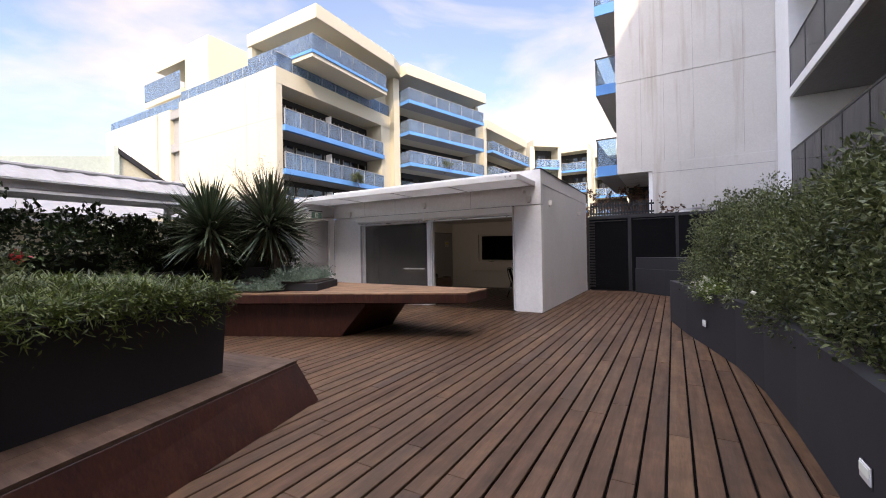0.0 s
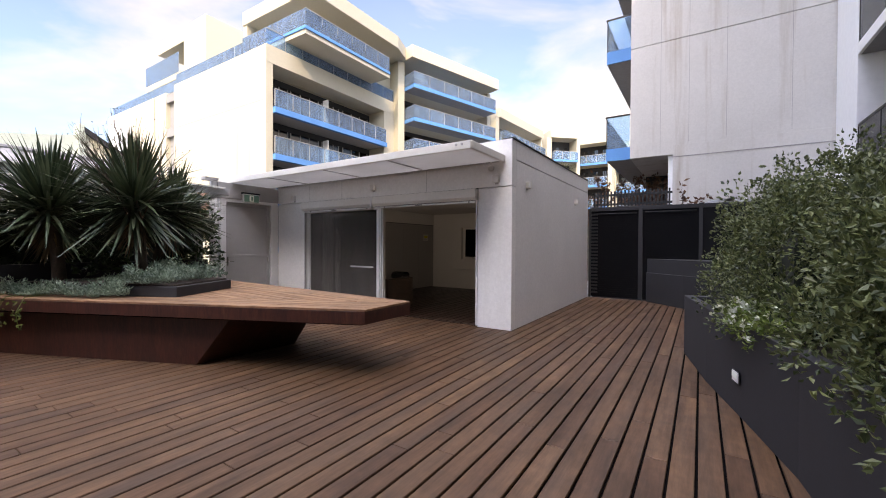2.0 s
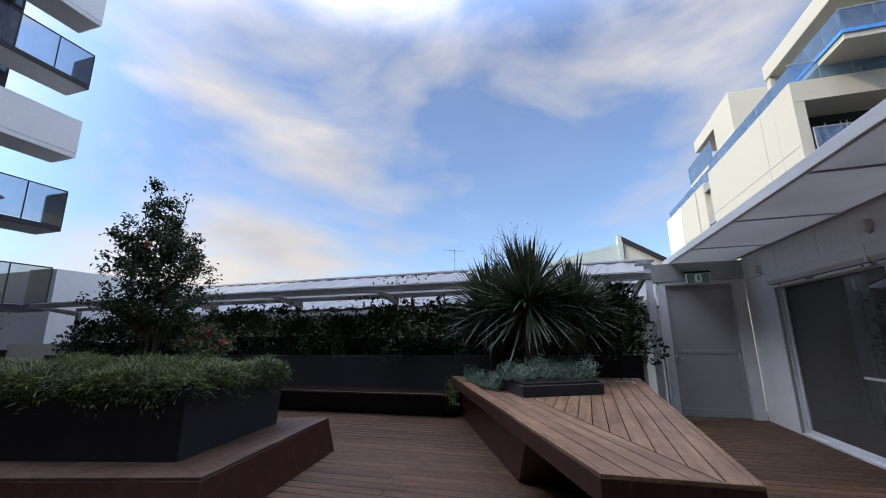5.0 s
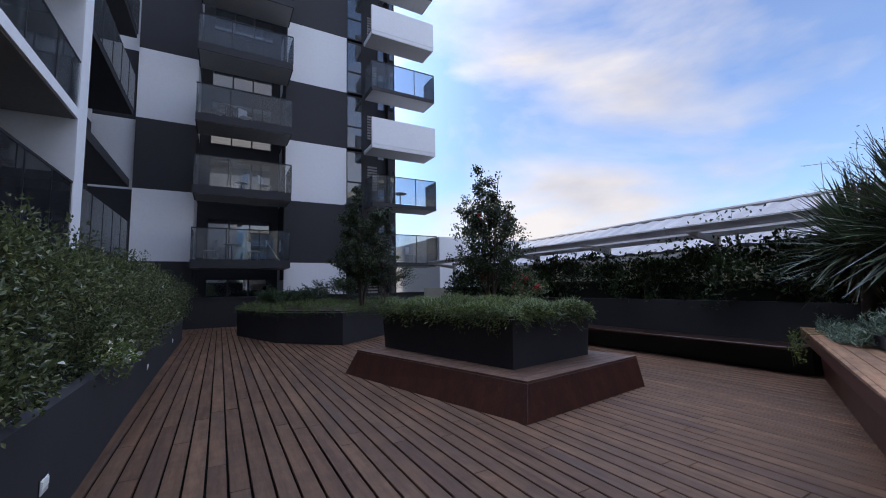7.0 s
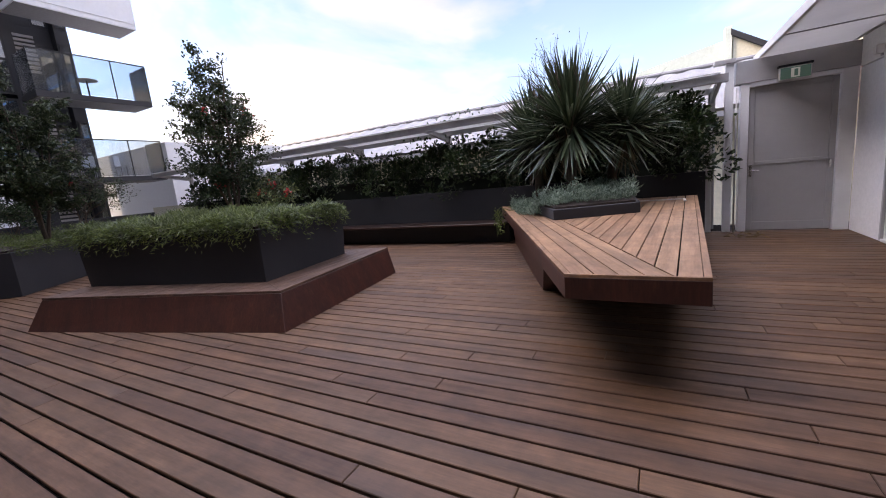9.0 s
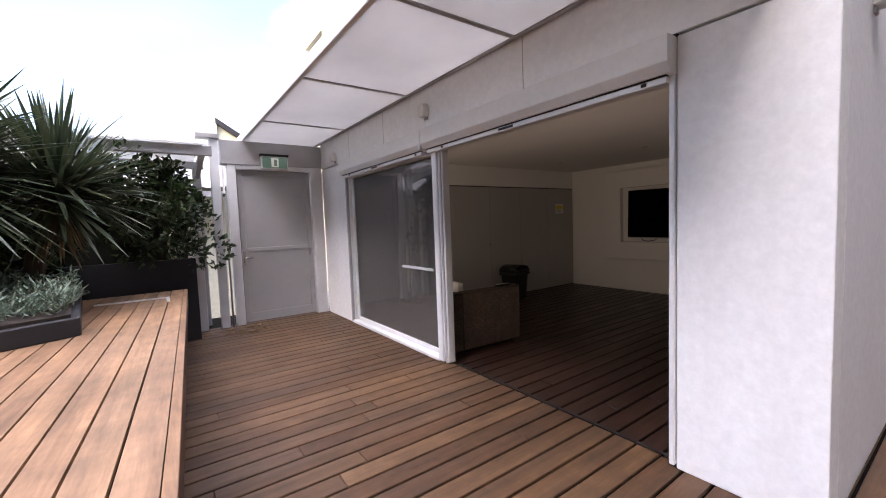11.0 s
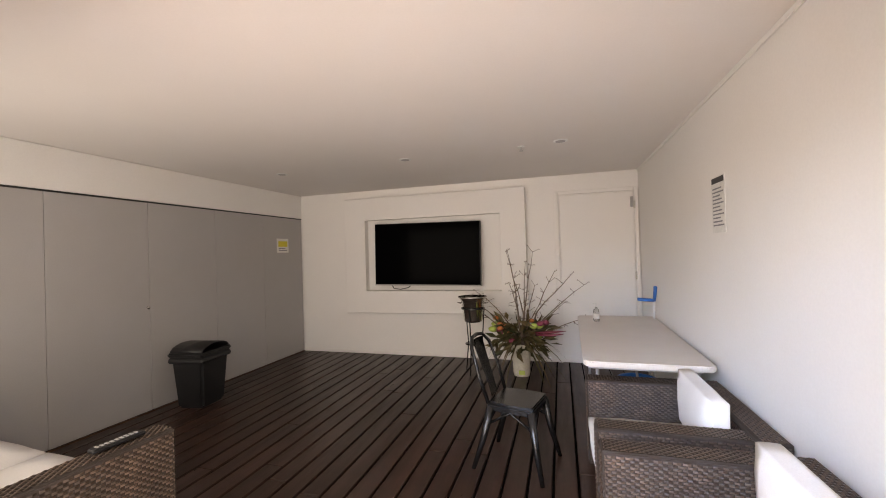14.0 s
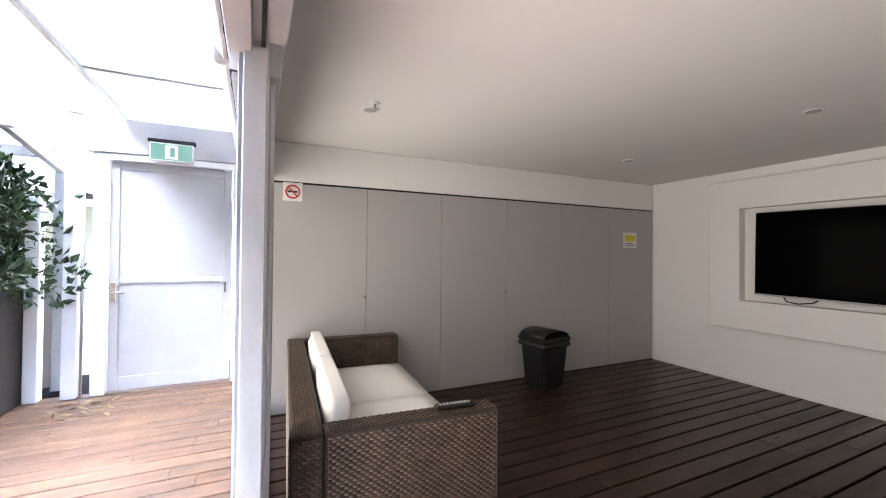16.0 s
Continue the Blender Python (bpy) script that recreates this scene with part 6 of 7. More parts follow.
tree("street_tree", "bronze-leaved tree behind the picket fence", pose(-2.4, 19.5, -0.4), 4.6, 1.5, 6000, LEAF_RED, 31, 0, 0.16, stems=4)
tree("bare_shrub", "twiggy nearly bare shrub above the yuccas", pose(-6.72, 5.12, 1.35), 1.98, 0.5, 170, LEAF_TREE, 41, 0, 0.032, stems=2, low=1.3)
for x, y, hh, sd_ in ((-4.2, -8.2, 1.2, 51), (-2.6, -7.2, 0.75, 52), (-1.7, -8.6, 0.7, 53)):
    tree("shrub", "low rounded dark shrub in the far planter", pose(x, y, 0.88), hh, 1.7, 2600, LEAF_DARK, sd_, 0, 0.075, stems=5)
for x, y, z, hh, sd_ in ((-22.9, 25.5, 6.9, 1.2, 61), (-20.6, 36.0, 9.4, 1.6, 62), (-19.2, 47.0, 9.0, 3.0, 63), (-16.0, 56.0, 9.0, 4.0, 64)):
    tree("balcony_plant", "leafy potted plant on a distant balcony", pose(x, y, z), hh, 1.2, 700, LEAF_HEDGE, sd_, 0, 0.16)


def yucca(m, trunk_h, lean, n, length, seed):
    y = thing("yucca", "large yucca with dense sword-shaped leaves on a brown trunk", "yucca", m, "yuccas")
    rnd = random.Random(seed)
    top = Vector((lean[0], lean[1], trunk_h))
    part("trunk", tube([(0, 0, 0), (lean[0] * 0.2, lean[1] * 0.2, trunk_h * 0.35), (lean[0] * 0.6, lean[1] * 0.6, trunk_h * 0.7), top], [0.085, 0.075, 0.07, 0.06], 10), BARK, y, "", smooth=True)
    dirs, ln, dr = [], [], []
    for i in range(n):
        el = math.radians(rnd.uniform(-42, 86) if i % 3 else rnd.uniform(0, 70))
        az = rnd.uniform(0, 2 * math.pi)
        dirs.append((math.cos(el) * math.cos(az), math.cos(el) * math.sin(az), math.sin(el)))
        ln.append(length * rnd.uniform(0.75, 1.1))
        dr.append(rnd.uniform(0.0, 0.22) * math.cos(el))
    dirs = np.array(dirs)
    base = np.array(top)[None] + dirs * 0.05 + np.c_[np.zeros((n, 2)), rng.uniform(-0.16, 0.1, n)]
    o = mesh_ob("crown", blade_mesh("crown", base, dirs, np.array(ln), 0.058, np.array(dr)), LEAF_YUC, y)
    o["kind"] = "stuff"
    k = n // 6
    az = rng.uniform(0, 6.28, k)
    d2 = np.c_[np.cos(az) * 0.6, np.sin(az) * 0.6, rng.uniform(-1.2, -0.6, k)]
    o = mesh_ob("dry_skirt", blade_mesh("dry_skirt", np.array(top)[None] + np.c_[np.zeros((k, 2)), rng.uniform(-0.4, -0.1, k)], d2, 0.42, 0.035, 0.1), LEAF_DEAD, y, "dry brown hanging leaves")
    o["kind"] = "stuff"
    return y


zt = ZB + 0.15
yucca(pose(-6.75, 5.15, zt), 1.12, (-0.22, -0.02), 520, 1.02, 1)
yucca(pose(-7.55, 4.45, zt), 1.02, (-0.2, -0.05), 560, 0.98, 2)
yucca(pose(-7.5, 5.6, zt), 1.05, (0.0, 0.25), 380, 0.85, 3)


def succulents():
    s = thing("blue_succulents", "blue-grey succulent groundcover filling the trough and spilling out", "succulent")
    q = np.concatenate([poly_points([(-5.75, 5.12), (-6.15, 6.02), (-7.4, 5.95), (-7.6, 4.5), (-6.4, 4.75)], 560), poly_points([(-5.75, 5.15), (-6.5, 4.75), (-7.9, 4.1), (-7.7, 3.85), (-6.3, 4.5)], 320)])
    P, D, L = [], [], []
    for x, y in q:
        hgt = rng.uniform(0.07, 0.24) * (1.0 + 0.55 * math.sin(x * 5.1 + y * 3.3) * math.sin(y * 6.7 - x * 2.1))
        inside = y > 4.75 + (x + 6.4) * -0.45 + 0.1
        z0 = zt if inside else ZB
        for _ in range(16):
            t = rng.uniform(0.2, 1)
            P.append((x + rng.normal() * 0.03, y + rng.normal() * 0.03, z0 + hgt * t * (1 if inside else 0.7)))
            D.append((rng.normal() * 0.75, rng.normal() * 0.75, 0.65))
            L.append(rng.uniform(0.05, 0.085))
    P, D = np.array(P), np.array(D)
    o = mesh_ob("foliage", leaf_mesh("foliage", P, D, np.array(L), 0.016, 0.5), LEAF_BLUE, s)
    o["kind"] = "stuff"
    v = thing("trailing_vine", "thin trailing vine hanging over the bench edge", "vine")
    for k in range(4):
        x, y = -7.0 - 0.25 * k, 4.02 - 0.12 * k
        part("stem", tube([(x, y + 0.3, ZB + 0.05), (x + 0.05, y - 0.03, ZB + 0.02), (x + 0.12, y - 0.12, ZB - 0.15), (x + 0.1, y - 0.10, ZB - 0.3 - 0.08 * k)], 0.005, 5), LEAF_GRASS, v)
        P = np.array([(x + 0.1 + rng.normal() * 0.04, y - 0.10 + rng.normal() * 0.03, ZB - 0.35 * rng.uniform(0, 1)) for _ in range(30)])
        o = mesh_ob("leaves", leaf_mesh("leaves", P, rng.normal(size=P.shape), 0.05, 0.035), LEAF_GRASS, v)
        o["kind"] = "stuff"


succulents()
fl = thing("fallen_leaves", "dry brown leaves lying on the deck by the gate post", "leaves")
P_ = np.array([(-8.75 + rng.uniform(-0.15, 0.3), 7.55 + rng.uniform(-0.25, 0.25), 0.006) for _ in range(26)])
D_ = rng.normal(size=P_.shape)
D_[:, 2] = rng.uniform(0.0, 0.15, len(P_))
mesh_ob("litter", leaf_mesh("litter", P_, D_, 0.13, 0.035, 0.15), LEAF_DEAD, fl)["kind"] = "stuff"


# ---- the room ----
def cupboards():
    ys = [9.17, 10.03, 10.845, 11.70, 12.52, 13.34, 14.20]
    for i, (a, b) in enumerate(zip(ys, ys[1:])):
        c = thing("cupboard", "tall grey laminate cupboard with plain doors", "cupboard", pose(LX, a, 0), "wall of cupboards")
        part("body", box(-0.6, 0.0, 0.0, -0.022, b - a, 2.112), DARKROOM, c)
        d = part("door", box(-0.02, 0.002, 0.012, 0.0, b - a - 0.002, 2.116), CABINET, c, "", 0.0015)
        if i in (0, 2):
            part("knob", lathe([(0.008, 0), (0.008, 0.012), (0.016, 0.016), (0.016, 0.026), (0.008, 0.03)], 12), STEEL, d, "small metal knob", smooth=True).matrix_basis = pose(0, b - a - 0.03 if i == 0 else b - a - 0.03, 1.05, 0, 90, 0)
    structure("trim_shadow_gap", box(LX - 0.03, 9.17, 2.118, LX - 0.004, BY - 0.004, 2.133), BLACK, "black shadow gap above the cupboards")
    structure("trim_edge", box(LX - 0.03, 9.158, 0, LX + 0.002, 9.168, 2.133), BLACK, "black edge trim beside the cupboards")


cupboards()


def notice(name, label, m, w, h, paint):
    n = thing(name, label, "sign", m)
    part("sheet", box(-w / 2, -0.003, 0, w / 2, 0.0, h), PAPER, n)
    for x0, z0, x1, z1, mt in paint:
        part("print", box(-w / 2 + w * x0, -0.0045, h * z0, -w / 2 + w * x1, -0.0035, h * z1), mt, n)
    return n


notice("notice", "white notice with a yellow block stuck on the cupboard door", pose(LX + 0.001, 13.74, 1.59, 0, 0, 90), 0.26, 0.21,
       [(0.12, 0.42, 0.9, 0.82, YELLOW), (0.15, 0.12, 0.85, 0.18, INK), (0.15, 0.26, 0.7, 0.32, INK)])
ns = notice("no_smoking_sign", "square no smoking sign with a red ring", pose(LX + 0.001, 9.33, 1.955, 0, 0, 90), 0.17, 0.17, [(0.25, 0.46, 0.75, 0.56, DARKP)])
bm_ = bmesh.new()
tube([(0.058 * math.cos(a * 2 * math.pi / 24), -0.005, 0.085 + 0.058 * math.sin(a * 2 * math.pi / 24)) for a in range(25)], 0.008, 6, bm_, cap=False)
tube([(-0.04, -0.006, 0.126), (0.04, -0.006, 0.044)], 0.007, 6, bm_)
part("ring", bm_, REDP, ns, "red ring and bar")
notice("notice", "long printed house rules notice on the white wall", pose(RX - 0.1785, 11.58, 1.585, 0, 0, -90), 0.22, 0.36,
       [(0.05, 0.88, 0.95, 0.98, DARKP)] + [(0.1, 0.12 + 0.065 * k, 0.9 - 0.12 * (k % 3), 0.145 + 0.065 * k, INK) for k in range(11)])


def tv_wall():
    w = thing("feature_panel", "white raised wall panel framing the television", "wall panel")
    bm = bmesh.new()
    rings = []
    for y in (BY - 0.11, BY - 0.001):
        for x0, z0, x1, z1 in ((-6.98, 0.64, -4.245, 2.37), (-6.64, 0.97, -4.59, 2.035)):
            rings.append([bm.verts.new((x, y, z)) for x, z in ((x0, z0), (x1, z0), (x1, z1), (x0, z1))])
    for p, q in ((0, 1), (2, 3), (0, 2), (1, 3)):
        for k in range(4):
            bm.faces.new((rings[p][k], rings[p][(k + 1) % 4], rings[q][(k + 1) % 4], rings[q][k]))
    bmesh.ops.recalc_face_normals(bm, faces=list(bm.faces))
    part("panel", bm, PAINT_IN, w, "", 0.004)
    part("backing", box(-6.635, BY - 0.014, 0.975, -4.595, BY - 0.002, 2.03), PAINT_IN, w, "recessed backing board")
    t = thing("television", "large black flat television tilted slightly on the wall", "television", pose(-5.66, BY - 0.13, 1.50, 0, 0.9, 0))
    part("body", box(-0.80, -0.02, -0.455, 0.80, 0.03, 0.455), BINBLACK, t, "", 0.006)
    part("screen", box(-0.79, -0.0235, -0.435, 0.79, -0.0205, 0.447), SCREEN, t, "glossy black screen")
    part("bezel", box(-0.80, -0.026, -0.455, 0.80, -0.0205, -0.438), GREYALU, t)
    part("mount", box(-0.3, 0.031, -0.2, 0.3, 0.128, 0.2), BLACK, t)
    part("cable", tube([(-0.55, 0.02, -0.45), (-0.52, 0.02, -0.50), (-0.42, 0.025, -0.515), (-0.30, 0.03, -0.49), (-0.25, 0.03, -0.45)], 0.007, 6), BLACK, t, "hanging black cable", smooth=True)


tv_wall()
d3 = thing("door_3", "plain white flush door in a slim frame", "door", kind="structure")
part("leaf", box(-3.80, BY - 0.02, 0.01, -2.90, BY - 0.002, 2.22), PAINT_IN, d3, "", 0.003)
part("frame", box(-3.87, BY - 0.03, 0, -3.815, BY - 0.001, 2.28), PAINT_IN, d3, "", 0.003)
part("frame", box(-2.885, BY - 0.03, 0, -2.84, BY - 0.001, 2.28), PAINT_IN, d3, "", 0.003)
part("frame", box(-3.814, BY - 0.03, 2.235, -2.886, BY - 0.001, 2.28), PAINT_IN, d3, "", 0.003)
for zz in (0.25, 1.1, 2.0):
    part("hinge", box(-2.898, BY - 0.034, zz, -2.875, BY - 0.031, zz + 0.1), STEEL, d3)
part("closer", box(-2.93, BY - 0.06, 2.02, -2.90, BY - 0.022, 2.15), GREYALU, d3)


def ceiling_light(x, y):
    c = thing("ceiling_light", "small round recessed ceiling light", "ceiling light", pose(x, y, 2.4995), "ceiling lights")
    part("ring", lathe([(0.055, -0.006), (0.062, -0.004), (0.065, 0.0)], 20), ALU, c, "", smooth=True)
    part("lens", lathe([(0.045, -0.0075), (0.045, -0.0062)], 20), GREYALU, c)


for x, y in ((-6.69, 9.75), (-5.33, 12.54), (-3.77, 12.44), (-5.12, 9.54), (-6.93, 12.63)):
    ceiling_light(x, y)


def sprinkler(x, y):
    s = thing("sprinkler", "small metal sprinkler head on the ceiling", "sprinkler", pose(x, y, 2.4995), "sprinklers")
    part("plate", lathe([(0.034, -0.008), (0.036, 0)], 14), ALU, s)
    part("head", tube([(0, 0, -0.008), (0, 0, -0.04)], 0.008, 8), GREYALU, s)
    part("deflector", lathe([(0.018, -0.045), (0.018, -0.041)], 10), GREYALU, s)


sprinkler(-6.56, 9.75)
sprinkler(-4.13, 12.50)


def weave(bm, o, u, v, n, w, h, du=0.036, dv=0.0135, depth=0.006):
    """Woven strands on a panel: raised cells set in basket bond. o corner, u and v unit edges, n outward."""
    o, u, v, n = (Vector(q) for q in (o, u, v, n))
    rows, cols = int(h / dv), int(w / du) + 1
    for r in range(rows):
        for c in range(cols):
            a = (c + (r % 2) * 0.5 - 0.5) * du
            a0, a1 = max(a + 0.0025, 0), min(a + du - 0.0025, w)
            if a1 - a0 < 0.006:
                continue
            b0, b1 = r * dv + 0.0016, (r + 1) * dv - 0.0016
            am = (a0 + a1) / 2
            q = [bm.verts.new(o + u * x + v * y + n * z) for x, y, z in
                 ((a0, b0, 0), (am, b0, depth * 0.7), (a1, b0, 0), (a1, b1, 0), (am, b1, depth * 0.7), (a0, b1, 0), (am, (b0 + b1) / 2, depth))]
            for i, j in ((0, 1), (1, 2), (2, 3), (3, 4), (4, 5), (5, 0)):
                bm.faces.new((q[i], q[j], q[6]))


def woven_box(name, parent, x0, y0, z0, x1, y1, z1, sides="xXyYZ", label="", cell=0.036):
    """A wicker covered block with woven faces on the sides named (capital: the far side)."""
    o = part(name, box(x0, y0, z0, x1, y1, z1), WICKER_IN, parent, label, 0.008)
    bm = bmesh.new()
    if "x" in sides:
        weave(bm, (x0, y0 + 0.01, z0 + 0.01), (0, 1, 0), (0, 0, 1), (-1, 0, 0), y1 - y0 - 0.02, z1 - z0 - 0.02, cell)
    if "X" in sides:
        weave(bm, (x1, y0 + 0.01, z0 + 0.01), (0, 1, 0), (0, 0, 1), (1, 0, 0), y1 - y0 - 0.02, z1 - z0 - 0.02, cell)
    if "y" in sides:
        weave(bm, (x0 + 0.01, y0, z0 + 0.01), (1, 0, 0), (0, 0, 1), (0, -1, 0), x1 - x0 - 0.02, z1 - z0 - 0.02, cell)
    if "Y" in sides:
        weave(bm, (x0 + 0.01, y1, z0 + 0.01), (1, 0, 0), (0, 0, 1), (0, 1, 0), x1 - x0 - 0.02, z1 - z0 - 0.02, cell)
    if "Z" in sides:
        if x1 - x0 > y1 - y0:
            weave(bm, (x0 + 0.01, y0 + 0.01, z1), (1, 0, 0), (0, 1, 0), (0, 0, 1), x1 - x0 - 0.02, y1 - y0 - 0.02, cell)
        else:
            weave(bm, (x0 + 0.01, y0 + 0.01, z1), (0, 1, 0), (1, 0, 0), (0, 0, 1), y1 - y0 - 0.02, x1 - x0 - 0.02, cell)
    part("weave", bm, WICKER, o)["kind"] = "stuff"
    return o


def cushion(name, parent, x0, y0, z0, x1, y1, z1, m=None):
    bm = box(x0, y0, z0, x1, y1, z1)
    bmesh.ops.subdivide_edges(bm, edges=list(bm.edges), cuts=5, use_grid_fill=True)
    c, h = Vector(((x0 + x1) / 2, (y0 + y1) / 2, (z0 + z1) / 2)), Vector((x1 - x0, y1 - y0, z1 - z0)) / 2
    thin = min(range(3), key=lambda i: h[i])
    for v in bm.verts:
        d = v.co - c
        e = [1 - (abs(d[i]) / h[i]) ** 4 for i in range(3) if i != thin]
        f = max(0.0, min(e))
        d[thin] *= 0.62 + 0.46 * f
        d = Vector(d[i] * (1 - 0.035 * (abs(d[j]) / h[j]) ** 2 * (abs(d[k]) / h[k]) ** 2) for i, j, k in ((0, 1, 2), (1, 0, 2), (2, 0, 1)))
        v.co = c + d + Vector((noise.noise(v.co * 9), noise.noise(v.co * 9 + Vector((5, 0, 0))), noise.noise(v.co * 9 + Vector((0, 7, 0))))) * 0.006
    o = part(name, bm, CUSHION, parent, "", 0, True)
    if m:
        o.matrix_basis = m
    return o


def sofa(m, width, label, group="", seats=1, name="wicker_armchair"):
    """Local: back along y = 0, seat towards +y, arms at both ends."""
    s = thing(name, label, "sofa" if seats > 1 else "armchair", m, group)
    woven_box("back", s, 0.0, 0.0, 0.04, width, 0.14, 0.66, "xXyYZ")
    woven_box("arm", s, 0.0, 0.143, 0.04, 0.13, 0.82 if seats == 1 else 1.0, 0.66, "xXYZ")
    woven_box("arm", s, width - 0.13, 0.143, 0.04, width, 0.82 if seats == 1 else 1.0, 0.66, "xXYZ")
    dp = 0.80 if seats == 1 else 0.98
    woven_box("seat_base", s, 0.132, 0.143, 0.04, width - 0.132, dp - 0.02, 0.29, "Y")
    for x in (0.05, width - 0.05):
        for y in (0.06, dp - 0.05):
            part("foot", lathe([(0.022, 0.0), (0.022, 0.04)], 10, at=(x, y)), BINBLACK, s)
    w = (width - 0.29) / seats
    for k in range(seats):
        cushion("seat_cushion", s, 0.142 + k * w, 0.16, 0.292, 0.142 + (k + 1) * w - 0.01, dp + 0.02, 0.43)
        cushion("back_cushion", s, 0.145 + k * w, 0.165, 0.435, 0.135 + (k + 1) * w - 0.01, 0.30, 0.78 if seats == 1 else 0.74)
    return s


sofa(pose(-7.80, 9.30, 0, 0, 0, -3.5) @ Matrix.Diagonal((1, 1, 1.05, 1)), 2.09, "brown woven wicker sofa with white cushions near the glass door", seats=2, name="wicker_sofa")
a1 = sofa(pose(RX - 0.19, 9.73, 0, 0, 0, 90) @ Matrix.Diagonal((1, 1, 0.965, 1)), 0.90, "brown woven wicker armchair with white cushions against the wall", "wicker armchairs")
copy_thing(a1, pose(RX - 0.19, 10.78, 0, 0, 0, 90) @ Matrix.Diagonal((1, 1, 0.965, 1)))
rc = thing("remote_control", "long dark remote control lying on the sofa arm", "remote control", pose(-5.735, 9.96, 0.702, 0, 0, 84))
part("body", box(-0.105, -0.024, 0, 0.105, 0.024, 0.018), BINBLACK, rc, "", 0.005)
part("keypad", box(-0.095, -0.019, 0.0182, 0.095, 0.019, 0.0195), BINBLACK, rc)
for k in range(9):
    part("button", box(-0.085 + k * 0.019, -0.012, 0.0196, -0.075 + k * 0.019, 0.012, 0.0215), GREYALU, rc)


def folding_table():
    t = thing("folding_table", "beige plastic folding table standing against the wall", "table", pose(-3.252, 12.56, 0, 0, 0, -1.1))
    bm = prism([(-0.405 + 0.05 * (1 - math.cos(a)) if q in (0, 3) else 0.405 - 0.05 * (1 - math.cos(a)), 0) for q in () for a in ()] or [
        (-0.355, -1.0), (0.355, -1.0), (0.39, -0.985), (0.405, -0.95), (0.405, 0.95), (0.39, 0.985), (0.355, 1.0), (-0.355, 1.0), (-0.39, 0.985), (-0.405, 0.95), (-0.405, -0.95), (-0.39, -0.985)], 0.695, 0.735)
    part("tabletop", bm, TABLETOP, t, "", 0.008, seg=2)
    part("apron", box(-0.34, -0.9, 0.66, 0.34, 0.9, 0.694), GREYALU, t)
    for y in (-0.72, 0.72):
        for x in (-0.30, 0.30):
            part("leg", tube([(x, y, 0.66), (x, y * 1.08, 0.0)], 0.014, 8), GREYALU, t, smooth=True)
        part("cross_bar", tube([(-0.30, y * 1.05, 0.2), (0.30, y * 1.05, 0.2)], 0.011, 8), GREYALU, t, smooth=True)
        part("brace", tube([(0, y, 0.4), (0, y * 0.35, 0.66)], 0.01, 8), GREYALU, t, smooth=True)


folding_table()
sb = thing("sanitiser_bottle", "clear pump bottle of hand sanitiser on the table", "bottle", pose(-3.46, 13.17, 0.736))
part("bottle", lathe([(0.028, 0), (0.032, 0.01), (0.032, 0.10), (0.026, 0.125), (0.012, 0.135), (0.012, 0.15)], 16), CLEARP, sb, "", smooth=True)
part("pump", tube([(0, 0, 0.15), (0, 0, 0.185), (-0.035, 0, 0.185)], 0.007, 8), PAPER, sb, "white pump")
part("label", lathe([(0.0325, 0.03), (0.0325, 0.08)], 16), PAPER, sb)
bk = thing("storage_tub", "blue plastic tub on the floor under the table", "tub", pose(-3.15, 12.75, 0))
part("body", lathe([(0.13, 0.0), (0.16, 0.26), (0.175, 0.262), (0.175, 0.28), (0.155, 0.28), (0.125, 0.02)], 20), BLUEP, bk, "", smooth=True)
cb = thing("carton", "pale carton pushed under the table", "box", pose(-2.98, 11.95, 0))
part("body", box(-0.13, -0.2, 0, 0.13, 0.2, 0.42), CUSHION, cb, "", 0.006)
part("flap", box(-0.13, -0.2, 0.4215, 0.13, -0.002, 0.426), CUSHION, cb)


def crutch():
    c = thing("crutch", "grey elbow crutch with blue grip leaning in the corner", "crutch", pose(-2.90, 13.35, 0))
    part("shaft", tube([(0.0, 0.0, 0.012), (0.045, 0.05, 0.92)], 0.011, 8), ALU, c, smooth=True)
    part("handle", tube([(0.045, 0.05, 0.93), (-0.12, 0.02, 0.945)], 0.018, 10), BLUEP, c, "blue moulded grip", smooth=True)
    part("cuff", tube([(0.045, 0.05, 0.92), (0.055, 0.05, 1.01), (0.060, 0.03, 1.08)], [0.014, 0.018, 0.022], 10), BLUEP, c, "blue forearm cuff", smooth=True)
    part("ferrule", lathe([(0.018, 0), (0.016, 0.05)], 10), BINBLACK, c)


crutch()


